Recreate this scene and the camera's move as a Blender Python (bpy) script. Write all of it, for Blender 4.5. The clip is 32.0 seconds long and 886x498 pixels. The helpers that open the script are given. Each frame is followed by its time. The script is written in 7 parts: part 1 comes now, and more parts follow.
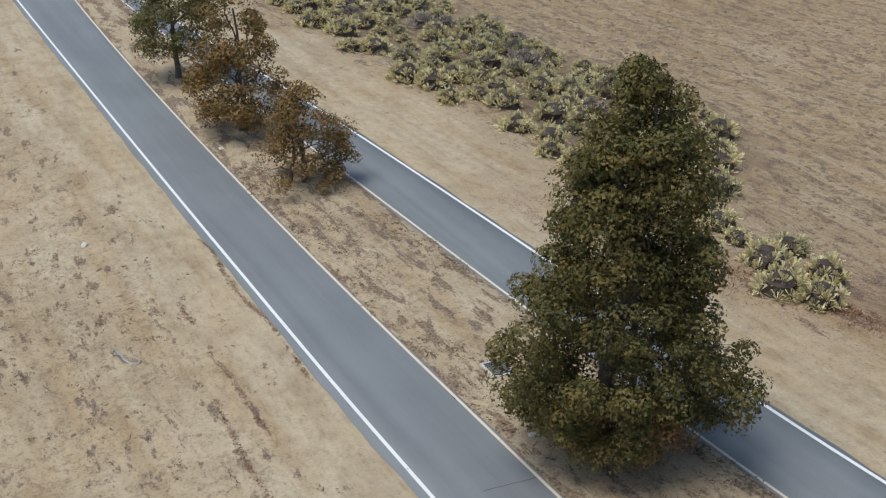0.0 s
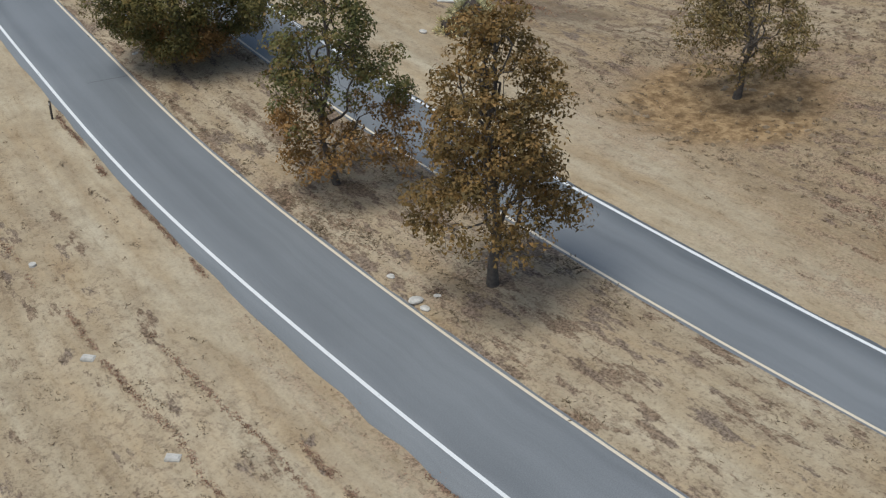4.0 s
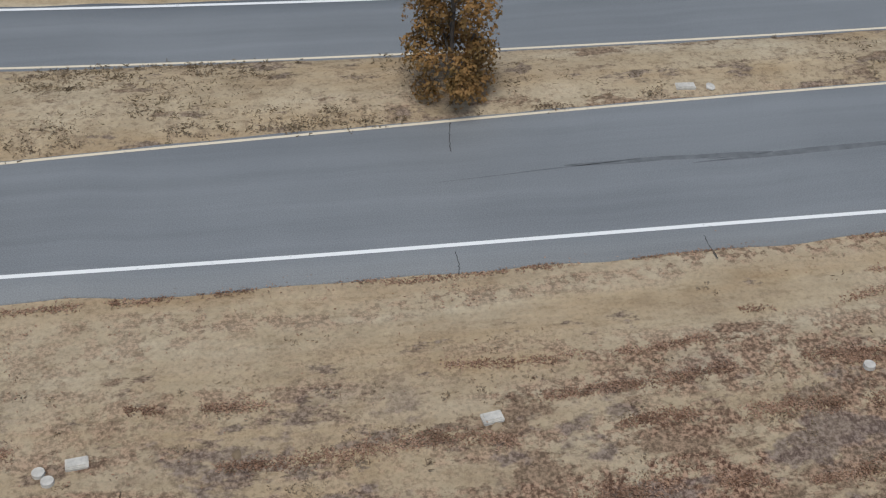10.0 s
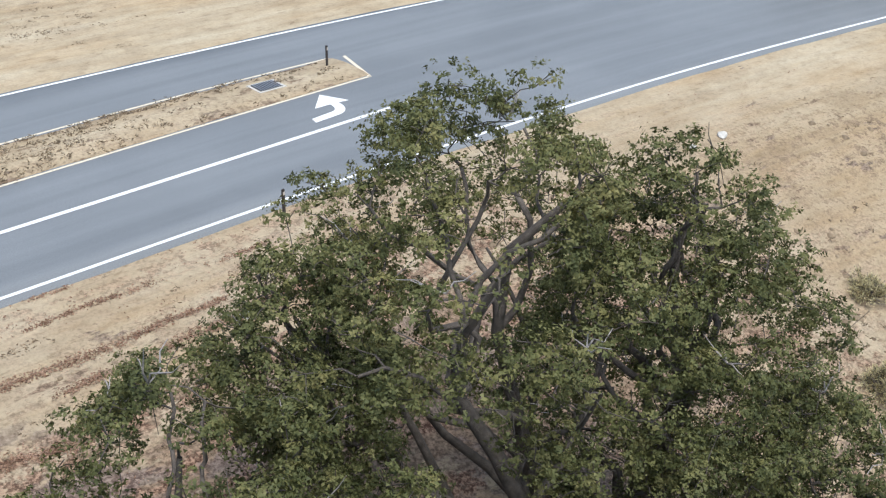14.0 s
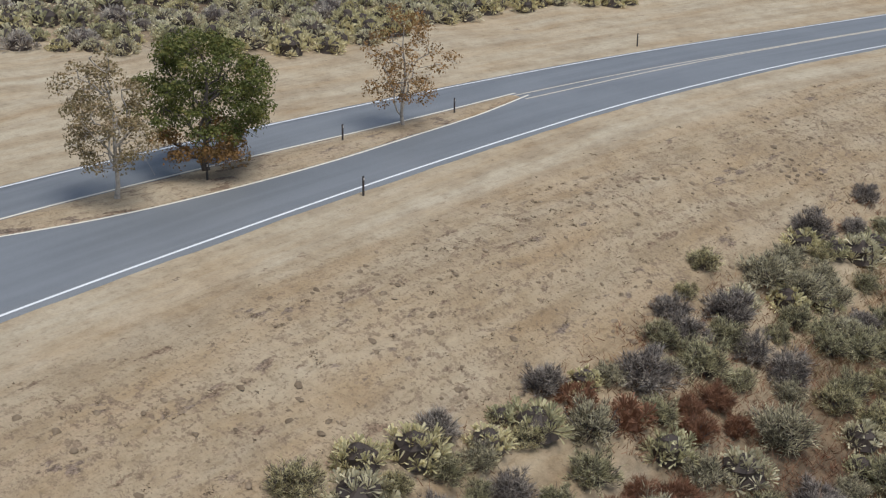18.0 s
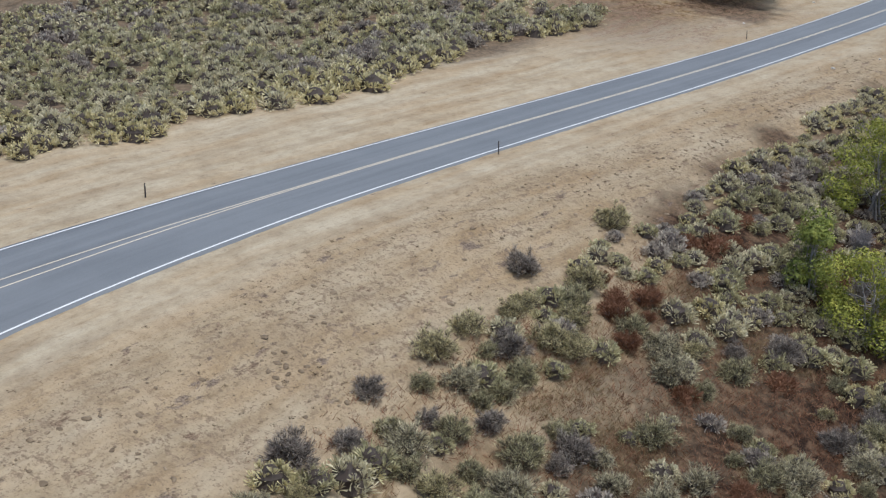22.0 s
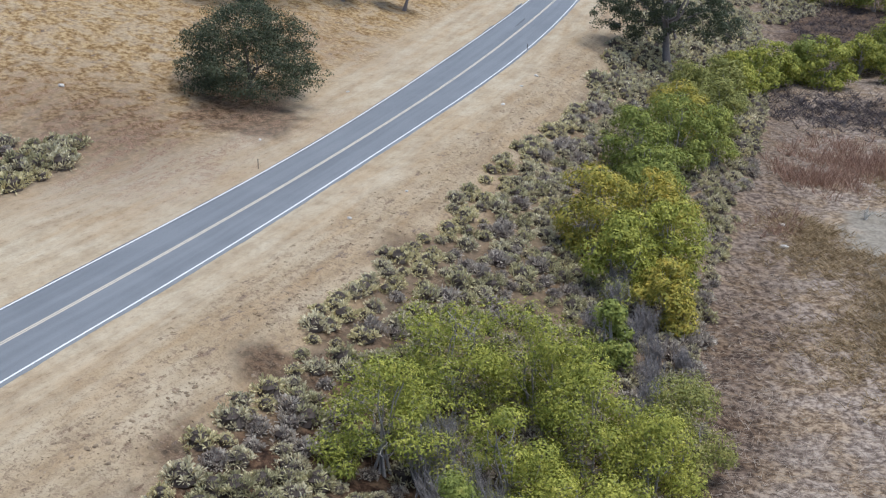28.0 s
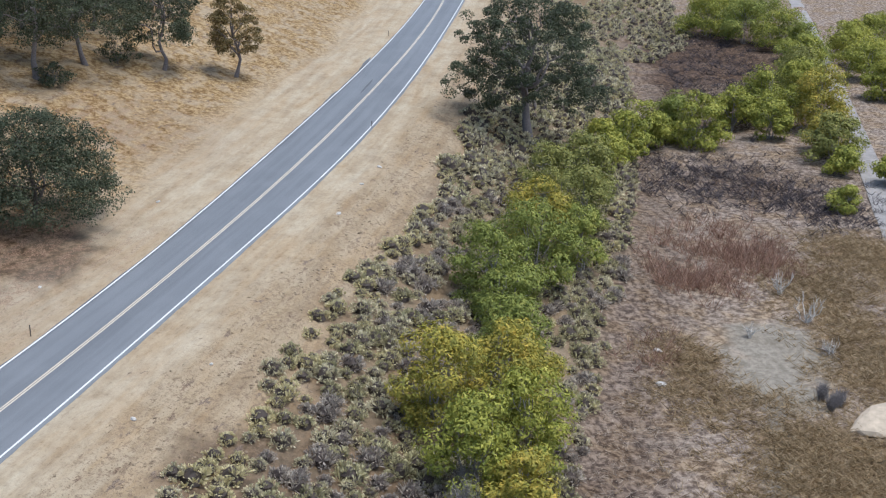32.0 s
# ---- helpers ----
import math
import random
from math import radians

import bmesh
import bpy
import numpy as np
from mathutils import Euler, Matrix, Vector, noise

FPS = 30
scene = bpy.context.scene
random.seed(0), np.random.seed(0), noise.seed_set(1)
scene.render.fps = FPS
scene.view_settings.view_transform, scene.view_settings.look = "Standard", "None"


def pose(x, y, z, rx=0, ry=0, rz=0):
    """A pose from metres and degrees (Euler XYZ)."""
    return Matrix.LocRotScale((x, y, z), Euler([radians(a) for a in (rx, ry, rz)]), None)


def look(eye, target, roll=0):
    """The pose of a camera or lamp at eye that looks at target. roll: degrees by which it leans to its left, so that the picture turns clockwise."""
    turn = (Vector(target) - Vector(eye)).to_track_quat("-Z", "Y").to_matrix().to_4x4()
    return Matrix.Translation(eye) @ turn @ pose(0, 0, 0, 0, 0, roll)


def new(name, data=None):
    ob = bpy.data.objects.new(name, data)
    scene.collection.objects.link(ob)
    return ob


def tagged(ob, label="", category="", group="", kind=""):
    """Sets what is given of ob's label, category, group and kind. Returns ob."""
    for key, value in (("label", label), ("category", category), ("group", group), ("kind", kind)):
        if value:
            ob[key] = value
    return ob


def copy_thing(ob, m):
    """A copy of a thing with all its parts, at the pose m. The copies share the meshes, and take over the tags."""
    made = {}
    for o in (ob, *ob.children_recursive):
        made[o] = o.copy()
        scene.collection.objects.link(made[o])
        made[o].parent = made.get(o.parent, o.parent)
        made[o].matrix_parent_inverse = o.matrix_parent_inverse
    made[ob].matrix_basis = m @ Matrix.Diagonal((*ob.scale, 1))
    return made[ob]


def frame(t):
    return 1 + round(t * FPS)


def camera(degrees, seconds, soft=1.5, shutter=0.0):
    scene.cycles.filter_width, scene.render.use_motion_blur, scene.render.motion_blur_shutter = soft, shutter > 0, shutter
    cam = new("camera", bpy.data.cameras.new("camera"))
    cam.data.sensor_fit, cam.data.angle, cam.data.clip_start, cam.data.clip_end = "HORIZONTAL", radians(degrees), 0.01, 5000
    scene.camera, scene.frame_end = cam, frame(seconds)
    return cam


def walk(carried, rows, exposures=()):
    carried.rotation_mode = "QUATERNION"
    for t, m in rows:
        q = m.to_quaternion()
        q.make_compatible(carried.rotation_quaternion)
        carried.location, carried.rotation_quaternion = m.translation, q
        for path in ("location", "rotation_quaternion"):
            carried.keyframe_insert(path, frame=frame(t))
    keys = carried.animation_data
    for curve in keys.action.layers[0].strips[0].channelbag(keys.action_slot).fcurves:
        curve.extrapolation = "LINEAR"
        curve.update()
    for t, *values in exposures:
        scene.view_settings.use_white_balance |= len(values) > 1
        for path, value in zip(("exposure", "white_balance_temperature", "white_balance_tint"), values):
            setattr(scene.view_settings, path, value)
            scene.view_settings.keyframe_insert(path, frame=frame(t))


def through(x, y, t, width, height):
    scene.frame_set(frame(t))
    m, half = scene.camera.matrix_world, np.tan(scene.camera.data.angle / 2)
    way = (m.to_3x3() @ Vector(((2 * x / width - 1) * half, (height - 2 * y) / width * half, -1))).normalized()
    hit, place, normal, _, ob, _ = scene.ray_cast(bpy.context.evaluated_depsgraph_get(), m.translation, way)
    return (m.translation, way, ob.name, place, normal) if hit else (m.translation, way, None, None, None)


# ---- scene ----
# The camera flies beside and behind the car: seconds, place, heading, tilt below the horizon, lean.
cam = camera(39.14, 32.0, 1.25)
FLIGHT = [
    (0, -58.694, 15.481, 25.231, 130.151, 24.700, 0.116),
    (0.5, -55.524, 14.581, 25.220, 129.932, 25.333, 0.066),
    (1, -52.327, 13.666, 25.184, 129.702, 26.053, -0.005),
    (1.5, -49.133, 12.764, 25.139, 129.399, 26.787, -0.038),
    (2, -45.975, 11.871, 25.071, 128.916, 27.571, -0.056),
    (2.5, -42.796, 10.997, 24.996, 128.284, 28.458, -0.042),
    (3, -39.504, 10.025, 25.118, 127.824, 29.397, -0.036),
    (3.5, -36.090, 9.192, 25.383, 127.385, 30.657, -0.028),
    (4, -32.671, 8.404, 25.609, 126.529, 32.020, 0.024),
    (4.5, -29.365, 7.566, 25.618, 124.817, 33.271, 0.163),
    (5, -26.129, 6.652, 25.496, 122.796, 34.394, 0.347),
    (5.5, -22.852, 5.778, 25.367, 120.134, 35.725, 0.643),
    (6, -19.503, 4.888, 25.143, 116.996, 36.997, 0.978),
    (6.5, -16.179, 4.234, 24.786, 113.552, 38.162, 1.247),
    (7, -12.805, 3.419, 24.314, 109.570, 39.113, 1.542),
    (7.5, -9.418, 2.763, 23.629, 105.218, 39.779, 1.770),
    (8, -6.072, 1.995, 22.950, 100.453, 40.039, 1.942),
    (8.5, -2.807, 1.240, 22.224, 95.320, 40.030, 2.015),
    (9, 0.367, 0.762, 21.496, 89.930, 39.901, 1.999),
    (9.5, 3.292, 0.111, 21.015, 84.182, 39.567, 1.940),
    (10, 6.087, -0.481, 20.595, 78.551, 39.095, 1.827),
    (10.5, 8.818, -1.134, 19.992, 73.111, 38.158, 1.539),
    (11, 11.406, -1.725, 19.426, 67.890, 37.031, 1.275),
    (11.5, 13.834, -2.711, 18.915, 63.406, 35.496, 1.054),
    (12, 16.187, -3.564, 18.490, 59.413, 33.897, 0.903),
    (12.5, 18.411, -4.230, 18.183, 55.808, 32.406, 0.791),
    (13, 20.621, -4.722, 17.974, 52.534, 31.034, 0.737),
    (13.5, 22.815, -5.207, 17.780, 49.485, 29.734, 0.707),
    (14, 24.894, -5.772, 17.583, 46.485, 28.448, 0.708),
    (14.5, 26.904, -6.358, 17.388, 43.665, 27.153, 0.699),
    (15, 29.025, -6.975, 17.231, 41.126, 25.958, 0.696),
    (15.5, 31.169, -7.572, 17.132, 38.696, 24.831, 0.619),
    (16, 33.198, -8.150, 17.101, 36.268, 23.764, 0.649),
    (16.5, 35.104, -8.699, 17.221, 33.950, 22.861, 0.763),
    (17, 37.014, -9.263, 17.435, 31.739, 22.092, 0.883),
    (17.5, 39.052, -9.884, 17.683, 29.631, 21.424, 0.927),
    (18, 41.178, -10.538, 17.931, 27.567, 20.755, 0.972),
    (18.5, 43.341, -11.213, 18.171, 25.518, 20.167, 0.888),
    (19, 45.565, -11.908, 18.406, 23.529, 19.742, 0.764),
    (19.5, 47.787, -12.598, 18.718, 21.593, 19.328, 0.629),
    (20, 50.039, -13.286, 19.118, 19.734, 19.016, 0.421),
    (20.5, 52.256, -13.959, 19.586, 17.965, 18.774, 0.224),
    (21, 54.460, -14.751, 20.087, 16.389, 18.595, 0.088),
    (21.5, 56.644, -15.586, 20.607, 14.884, 18.422, -0.028),
    (22, 58.821, -16.392, 21.138, 13.384, 18.339, -0.091),
    (22.5, 61.057, -17.131, 21.696, 11.835, 18.264, -0.161),
    (23, 63.346, -17.845, 22.300, 10.215, 18.212, -0.196),
    (23.5, 65.621, -18.487, 22.936, 8.523, 18.205, -0.183),
    (24, 67.916, -19.148, 23.609, 6.779, 18.273, -0.156),
    (24.5, 70.183, -19.882, 24.321, 5.041, 18.349, -0.160),
    (25, 72.459, -20.616, 25.111, 3.355, 18.439, -0.209),
    (25.5, 74.720, -21.400, 25.960, 1.755, 18.544, -0.197),
    (26, 77.027, -22.248, 26.868, 0.286, 18.657, -0.127),
    (26.5, 79.366, -23.060, 27.820, -1.064, 18.756, -0.039),
    (27, 81.801, -23.898, 28.776, -2.349, 18.879, -0.017),
    (27.5, 84.412, -24.755, 29.761, -3.426, 19.022, -0.074),
    (28, 87.128, -25.642, 30.740, -4.353, 19.167, -0.161),
    (28.5, 89.876, -26.568, 31.676, -5.190, 19.293, -0.226),
    (29, 92.623, -27.531, 32.586, -6.006, 19.405, -0.283),
    (29.5, 95.358, -28.466, 33.481, -6.815, 19.512, -0.301),
    (30, 98.035, -29.324, 34.359, -7.557, 19.608, -0.323),
    (30.5, 100.641, -30.146, 35.219, -8.215, 19.644, -0.341),
    (31, 103.181, -30.944, 36.066, -8.863, 19.650, -0.321),
    (31.5, 105.752, -31.779, 36.920, -9.504, 19.642, -0.316),
    (32, 108.353, -32.617, 37.780, -10.124, 19.646, -0.339),
]
walk(cam, [(t, pose(x, y, z, 0, 0, head - 90) @ pose(0, 0, 0, 90 - tilt) @ pose(0, 0, 0, 0, 0, lean))
           for t, x, y, z, head, tilt, lean in FLIGHT],
     exposures=[(0.0, 0.56, 6400, 5), (5.0, 0.33, 6520, 4), (6.0, 0.18, 6600, 4), (7.0, 0.14, 6550, 5), (8.0, 0.31, 6550, 6), (9.0, 0.5, 6450, 6), (10.0, 0.37, 6500, 6), (11.0, 0.43, 6500, 6), (12.0, 0.61, 6450, 6), (13.0, 0.88, 6250, 5), (14.0, 1.17, 6250, 6), (15.0, 1.06, 6150, 6), (18.0, 0.51, 6380, 8), (25.0, 0.79, 6020, 8), (32.0, 0.89, 5990, 9)])

# ---- world, sun ----
SUN_UP, SUN_ROUND = radians(70), radians(200)
world = bpy.data.worlds.new("sky")
scene.world = world
world.use_nodes = True
wn = world.node_tree.nodes
sky = wn.new("ShaderNodeTexSky")
sky.sky_type = "NISHITA"
sky.sun_disc = False
sky.sun_elevation, sky.sun_rotation = SUN_UP, SUN_ROUND
sky.air_density, sky.dust_density, sky.ozone_density = 1.0, 2.0, 1.0
world.node_tree.links.new(sky.outputs[0], wn["Background"].inputs[0])
wn["Background"].inputs[1].default_value = 0.088
sun = new("sun", bpy.data.lights.new("sun", "SUN"))
sun.data.energy, sun.data.angle, sun.data.color = 1.65, radians(26), (1.0, 0.98, 0.965)
sun.matrix_world = look((0, 0, 0), (-math.sin(SUN_ROUND) * math.cos(SUN_UP), -math.cos(SUN_ROUND) * math.cos(SUN_UP), -math.sin(SUN_UP)))

# ---- numbers of the plan ----
rng = np.random.default_rng(7)


def spline(x, x0, step, ys):
    """A smooth curve through ys, evenly spaced from x0, straight beyond its ends."""
    x, ys = np.asarray(x, float), np.asarray(ys, float)
    n = len(ys)
    i = np.clip(np.floor((x - x0) / step).astype(int), 0, n - 2)
    u = (x - x0) / step - i
    p0, p1, p2, p3 = ys[np.maximum(i - 1, 0)], ys[i], ys[i + 1], ys[np.minimum(i + 2, n - 1)]
    p0, p3 = np.where(i == 0, 2 * p1 - p2, p0), np.where(i == n - 2, 2 * p2 - p1, p3)
    c = np.clip(u, 0, 1)
    y = p1 + 0.5 * c * (p2 - p0 + c * (2 * p0 - 5 * p1 + 4 * p2 - p3 + c * (3 * (p1 - p2) + p3 - p0)))
    y = y + np.where(u < 0, u * (p2 - p1), 0) + np.where(u > 1, (u - 1) * (p2 - p1), 0)
    return y


def right_line(x):
    return spline(x, -160, 15, [75.01, 68.59, 62.19, 55.81, 49.49, 43.29, 37.57, 33.23, 29.77, 27.16, 25.51, 24.69, 24.27, 23.82, 23.38, 22.24, 19.99, 17.10, 13.42, 8.22, 1.57, -5.59, -12.85, -19.79, -26.40, -32.89, -39.27, -45.30, -50.89, -56.11, -61.01, -65.70, -70.24, -74.69, -79.05, -83.34, -87.55])


def left_line(x):
    return spline(x, -160, 15, [83.64, 79.00, 74.11, 68.97, 63.57, 57.99, 52.57, 48.35, 44.75, 42.16, 40.03, 38.62, 37.88, 38.24, 37.32, 35.53, 32.60, 28.59, 23.58, 17.54, 10.39, 2.98, -4.39, -11.61, -18.45, -24.72, -30.51, -36.03, -41.44, -46.78, -51.99, -57.01, -61.82, -66.45, -70.89, -75.17, -79.27])


def near_yellow(x):
    return spline(x, -160, 15, [80.24, 73.16, 66.33, 59.74, 53.39, 47.34, 41.62, 37.20, 33.77, 30.96, 29.83, 30.14, 30.46, 30.47, 30.33, 29.88])


def far_yellow(x):
    return spline(x, -160, 15, [83.40, 77.33, 71.37, 65.54, 59.82, 54.19, 48.82, 44.44, 40.93, 38.27, 36.16, 34.78, 34.08, 33.75, 33.30, 31.97])


def near_yellow_2(x):
    return spline(x, 73, 6, [29.0, 25.7, 23.5, 21.9, 20.75, 19.7, 19.2])


def far_yellow_2(x):
    return spline(x, 73, 6, [30.1, 28.85, 27.2, 25.4, 23.5, 21.75, 20.1])


def middle_line(x):
    return spline(x, 105, 15, [20.58, 15.00, 8.32, 1.11, -6.28, -13.48, -20.34, -26.83, -33.04, -38.95, -44.56, -49.89, -55.06, -60.07,
                                 -64.89, -69.47, -73.79, -77.85, -81.64])


def step01(a, b, x):
    u = np.clip((np.asarray(x, float) - a) / (b - a), 0, 1)
    return u * u * (3 - 2 * u)


def value_noise(x, y, seed=0):
    """Smooth noise from 0 to 1 over the plane, one cell a metre."""
    x, y = np.asarray(x, float), np.asarray(y, float)
    i, j = np.floor(x).astype(np.int64), np.floor(y).astype(np.int64)
    u, v = x - i, y - j
    u, v = u * u * (3 - 2 * u), v * v * (3 - 2 * v)

    def corner(a, b):
        h = (a * 374761393 + b * 668265263 + seed * 1442695041) & 0xFFFFFFFF
        h = ((h ^ (h >> 13)) * 1274126177) & 0xFFFFFFFF
        return ((h ^ (h >> 16)) & 0xFFFF) / 65535.0

    return ((corner(i, j) * (1 - u) + corner(i + 1, j) * u) * (1 - v) + (corner(i, j + 1) * (1 - u) + corner(i + 1, j + 1) * u) * v)


def turned_noise(x, y, size, seed):
    """Noise without a visible grid: two layers, turned against one another."""
    a = value_noise((0.8 * x + 0.6 * y) / size, (0.8 * y - 0.6 * x) / size, seed)
    b = value_noise((0.34 * x - 0.94 * y) / size * 1.7, (0.94 * x + 0.34 * y) / size * 1.7, seed + 1)
    return 0.6 * a + 0.4 * b


def shoulder(x):
    """How far the asphalt goes on beyond the white line on the near side."""
    return 0.38 + 0.6 * step01(-75, -50, x) * (1 - step01(10, 40, x))


LEFT_X = [-300, -160, -70, -45, -25, 30, 60, 110, 180, 205, 235, 280, 400]
LEFT_D = [0, 8, 16, 30, 50, 90, 250]
LEFT_Z = [[0, -0.2, -1.3, -2.9, -3.4, -3, 2], [0, -0.2, -1.3, -2.9, -3.4, -3, 2], [0, -0.3, -1.6, -2.8, -3.2, -2, 4],
          [0, 0.2, 1.2, 4, 8, 14, 25], [0, 0.1, 1.6, 5, 9, 16, 30], [0, 0.1, 0.6, 2, 4, 8, 20], [0, 0.1, 0.2, 0.5, 1, 3, 12], [0, 0.5, 1.1, 1.6, 2, 3, 10],
          [0, 0.7, 1.5, 2.1, 2.6, 4, 12], [0, 0.8, 1.8, 3.8, 6, 11, 25], [0, 0.5, 2.2, 6, 11, 19, 35], [0, 0.5, 2.6, 7, 12, 20, 40], [0, 0.5, 2.6, 7, 12, 20, 40]]
RIGHT_D = [0, 4, 8, 15, 23, 33, 40, 300]
RIGHT_Z = [0, -0.1, -0.95, -3.5, -6.8, -9.9, -10.5, -10.7]
GENTLE_Z = [0, -0.1, -0.5, -0.9, -1.5, -2.5, -3.2, -8]


def sides(x, y):
    """Distance beyond the asphalt on the near side, on the far side."""
    x, y = np.asarray(x, float), np.asarray(y, float)
    e = 0.5
    lean_r = 1 / np.sqrt(1 + ((right_line(x + e) - right_line(x - e)) / (2 * e)) ** 2)
    return (right_line(x) - shoulder(x) - y) * lean_r, (y - left_line(x) - 0.45) * lean_r


def height(x, y):
    x, y = np.asarray(x, float), np.asarray(y, float)
    d_r, d_l = sides(x, y)
    down = step01(25, 60, x)
    r = np.interp(d_r, RIGHT_D, RIGHT_Z) * down + np.interp(d_r, RIGHT_D, GENTLE_Z) * (1 - down)
    k = np.interp(x, LEFT_X, range(len(LEFT_X)))
    k0 = np.clip(np.floor(k).astype(int), 0, len(LEFT_X) - 2)
    table = np.array([np.interp(np.ravel(d_l), LEFT_D, row) for row in LEFT_Z])
    n = np.arange(table.shape[1])
    k0f, kf = np.ravel(k0), np.ravel(k)
    l = (table[k0f, n] * (1 - kf + k0f) + table[k0f + 1, n] * (kf - k0f)).reshape(np.shape(d_l))
    z = np.where(d_r > 0, r, np.where(d_l > 0, l, 0.0))
    away = np.maximum(d_r, d_l)
    rough = step01(3, 9, away)
    z = z + rough * (0.5 * (value_noise(x / 7, y / 7, 1) - 0.5) + 0.22 * (value_noise(x / 2.3, y / 2.3, 2) - 0.5)) + step01(0.5, 2, away) * 0.05 * (value_noise(x / 0.9, y / 0.9, 3) - 0.5)
    return z - 0.04 - 0.03 * (away < 0)


# ---- materials ----
def links_of(m):
    m.use_nodes = True
    t = m.node_tree
    return t.nodes, t.links.new, t.nodes["Principled BSDF"]


def noise_node(n, l, coords, scale, detail=4.0, rough=0.6, stretch=None):
    if stretch:
        mp = n.new("ShaderNodeMapping")
        mp.inputs["Scale"].default_value = stretch
        l(coords, mp.inputs["Vector"])
        coords = mp.outputs[0]
    t = n.new("ShaderNodeTexNoise")
    t.inputs["Scale"].default_value, t.inputs["Detail"].default_value, t.inputs["Roughness"].default_value = scale, detail, rough
    l(coords, t.inputs["Vector"])
    return t.outputs["Fac"]


def ramp(n, l, fac, stops):
    r = n.new("ShaderNodeValToRGB")
    e = r.color_ramp.elements
    while len(e) < len(stops):
        e.new(0.5)
    for k, (p, c) in zip(e, stops):
        k.position, k.color = p, (*c, 1) if len(c) == 3 else c
    l(fac, r.inputs["Fac"])
    return r.outputs["Color"]


def mixed(n, l, fac, a, b, kind="MIX"):
    m = n.new("ShaderNodeMix")
    m.data_type, m.blend_type = "RGBA", kind
    for socket, v in ((m.inputs[0], fac), (m.inputs[6], a), (m.inputs[7], b)):
        if isinstance(v, (int, float)):
            socket.default_value = v
        elif isinstance(v, tuple):
            socket.default_value = (*v, 1)
        else:
            l(v, socket)
    return m.outputs[2]


def sum_of(n, l, a, b, how="MULTIPLY"):
    m = n.new("ShaderNodeMath")
    m.operation = how
    m.use_clamp = how in ("MULTIPLY", "ADD")
    for socket, v in ((m.inputs[0], a), (m.inputs[1], b)):
        if isinstance(v, (int, float)):
            socket.default_value = v
        else:
            l(v, socket)
    return m.outputs[0]


def bumped(n, l, bsdf, fac, strength, distance):
    b = n.new("ShaderNodeBump")
    b.inputs["Strength"].default_value, b.inputs["Distance"].default_value = strength, distance
    l(fac, b.inputs["Height"])
    l(b.outputs[0], bsdf.inputs["Normal"])


def plain(name, colour, rough=0.6, metal=0.0, scale=3.0, vary=0.15, bump=0.0, coat=0.0):
    """A surface of one colour, with grain at two scales."""
    m = bpy.data.materials.new(name)
    n, l, b = links_of(m)
    tc = n.new("ShaderNodeTexCoord").outputs["Object"]
    f = noise_node(n, l, tc, scale)
    g = noise_node(n, l, tc, scale * 9)
    dark = tuple(c * (1 - vary) for c in colour)
    light = tuple(min(1, c * (1 + vary)) for c in colour)
    c = ramp(n, l, f, [(0.3, dark), (0.7, light)])
    c = mixed(n, l, sum_of(n, l, g, vary), c, dark)
    l(c, b.inputs["Base Color"])
    b.inputs["Roughness"].default_value, b.inputs["Metallic"].default_value = rough, metal
    b.inputs["Coat Weight"].default_value = coat
    if bump:
        bumped(n, l, b, g, bump, 0.02)
    return m


def leaf_material(name, colours, rough=0.65, through=0.25, stem_shade=None, patch=1.9):
    """Leaves: each one takes its own tone between the colours, with drier patches over the crown. Spray feet can take a
    darker colour: woody stalks, and painted shade.
    """
    m = bpy.data.materials.new(name)
    n, l, b = links_of(m)
    geo = n.new("ShaderNodeNewGeometry")
    info = n.new("ShaderNodeObjectInfo")
    tc = n.new("ShaderNodeTexCoord").outputs["Object"]
    big = noise_node(n, l, tc, 0.55, 2.0)
    tuft = noise_node(n, l, tc, patch, 1.0)
    f = sum_of(n, l, sum_of(n, l, geo.outputs["Random Per Island"], 0.22), sum_of(n, l, big, 0.5), "ADD")
    f = sum_of(n, l, f, sum_of(n, l, sum_of(n, l, tuft, 0.27, "SUBTRACT"), 1.0), "ADD")
    f = sum_of(n, l, f, sum_of(n, l, sum_of(n, l, info.outputs["Random"], 0.5, "SUBTRACT"), 0.22, "MULTIPLY"), "ADD")
    f = sum_of(n, l, f, 0.08, "SUBTRACT")
    k = len(colours)
    c = ramp(n, l, f, [(0.12 + 0.76 * i / max(1, k - 1), colour) for i, colour in enumerate(colours)])
    # Dark spray feet: woody colour plus the bush's self-shade painted in.
    if stem_shade:
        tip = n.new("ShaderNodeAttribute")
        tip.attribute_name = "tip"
        c = mixed(n, l, ramp(n, l, tip.outputs["Fac"], [(0.05, (0,) * 3), (0.5, (1,) * 3)]), stem_shade, c)
    l(c, b.inputs["Base Color"])
    b.inputs["Roughness"].default_value = rough
    b.inputs["Specular IOR Level"].default_value = 0.3
    tr = n.new("ShaderNodeBsdfTranslucent")
    l(c, tr.inputs["Color"])
    ms = n.new("ShaderNodeMixShader")
    ms.inputs[0].default_value = through
    l(b.outputs[0], ms.inputs[1])
    l(tr.outputs[0], ms.inputs[2])
    l(ms.outputs[0], n["Material Output"].inputs["Surface"])
    return m


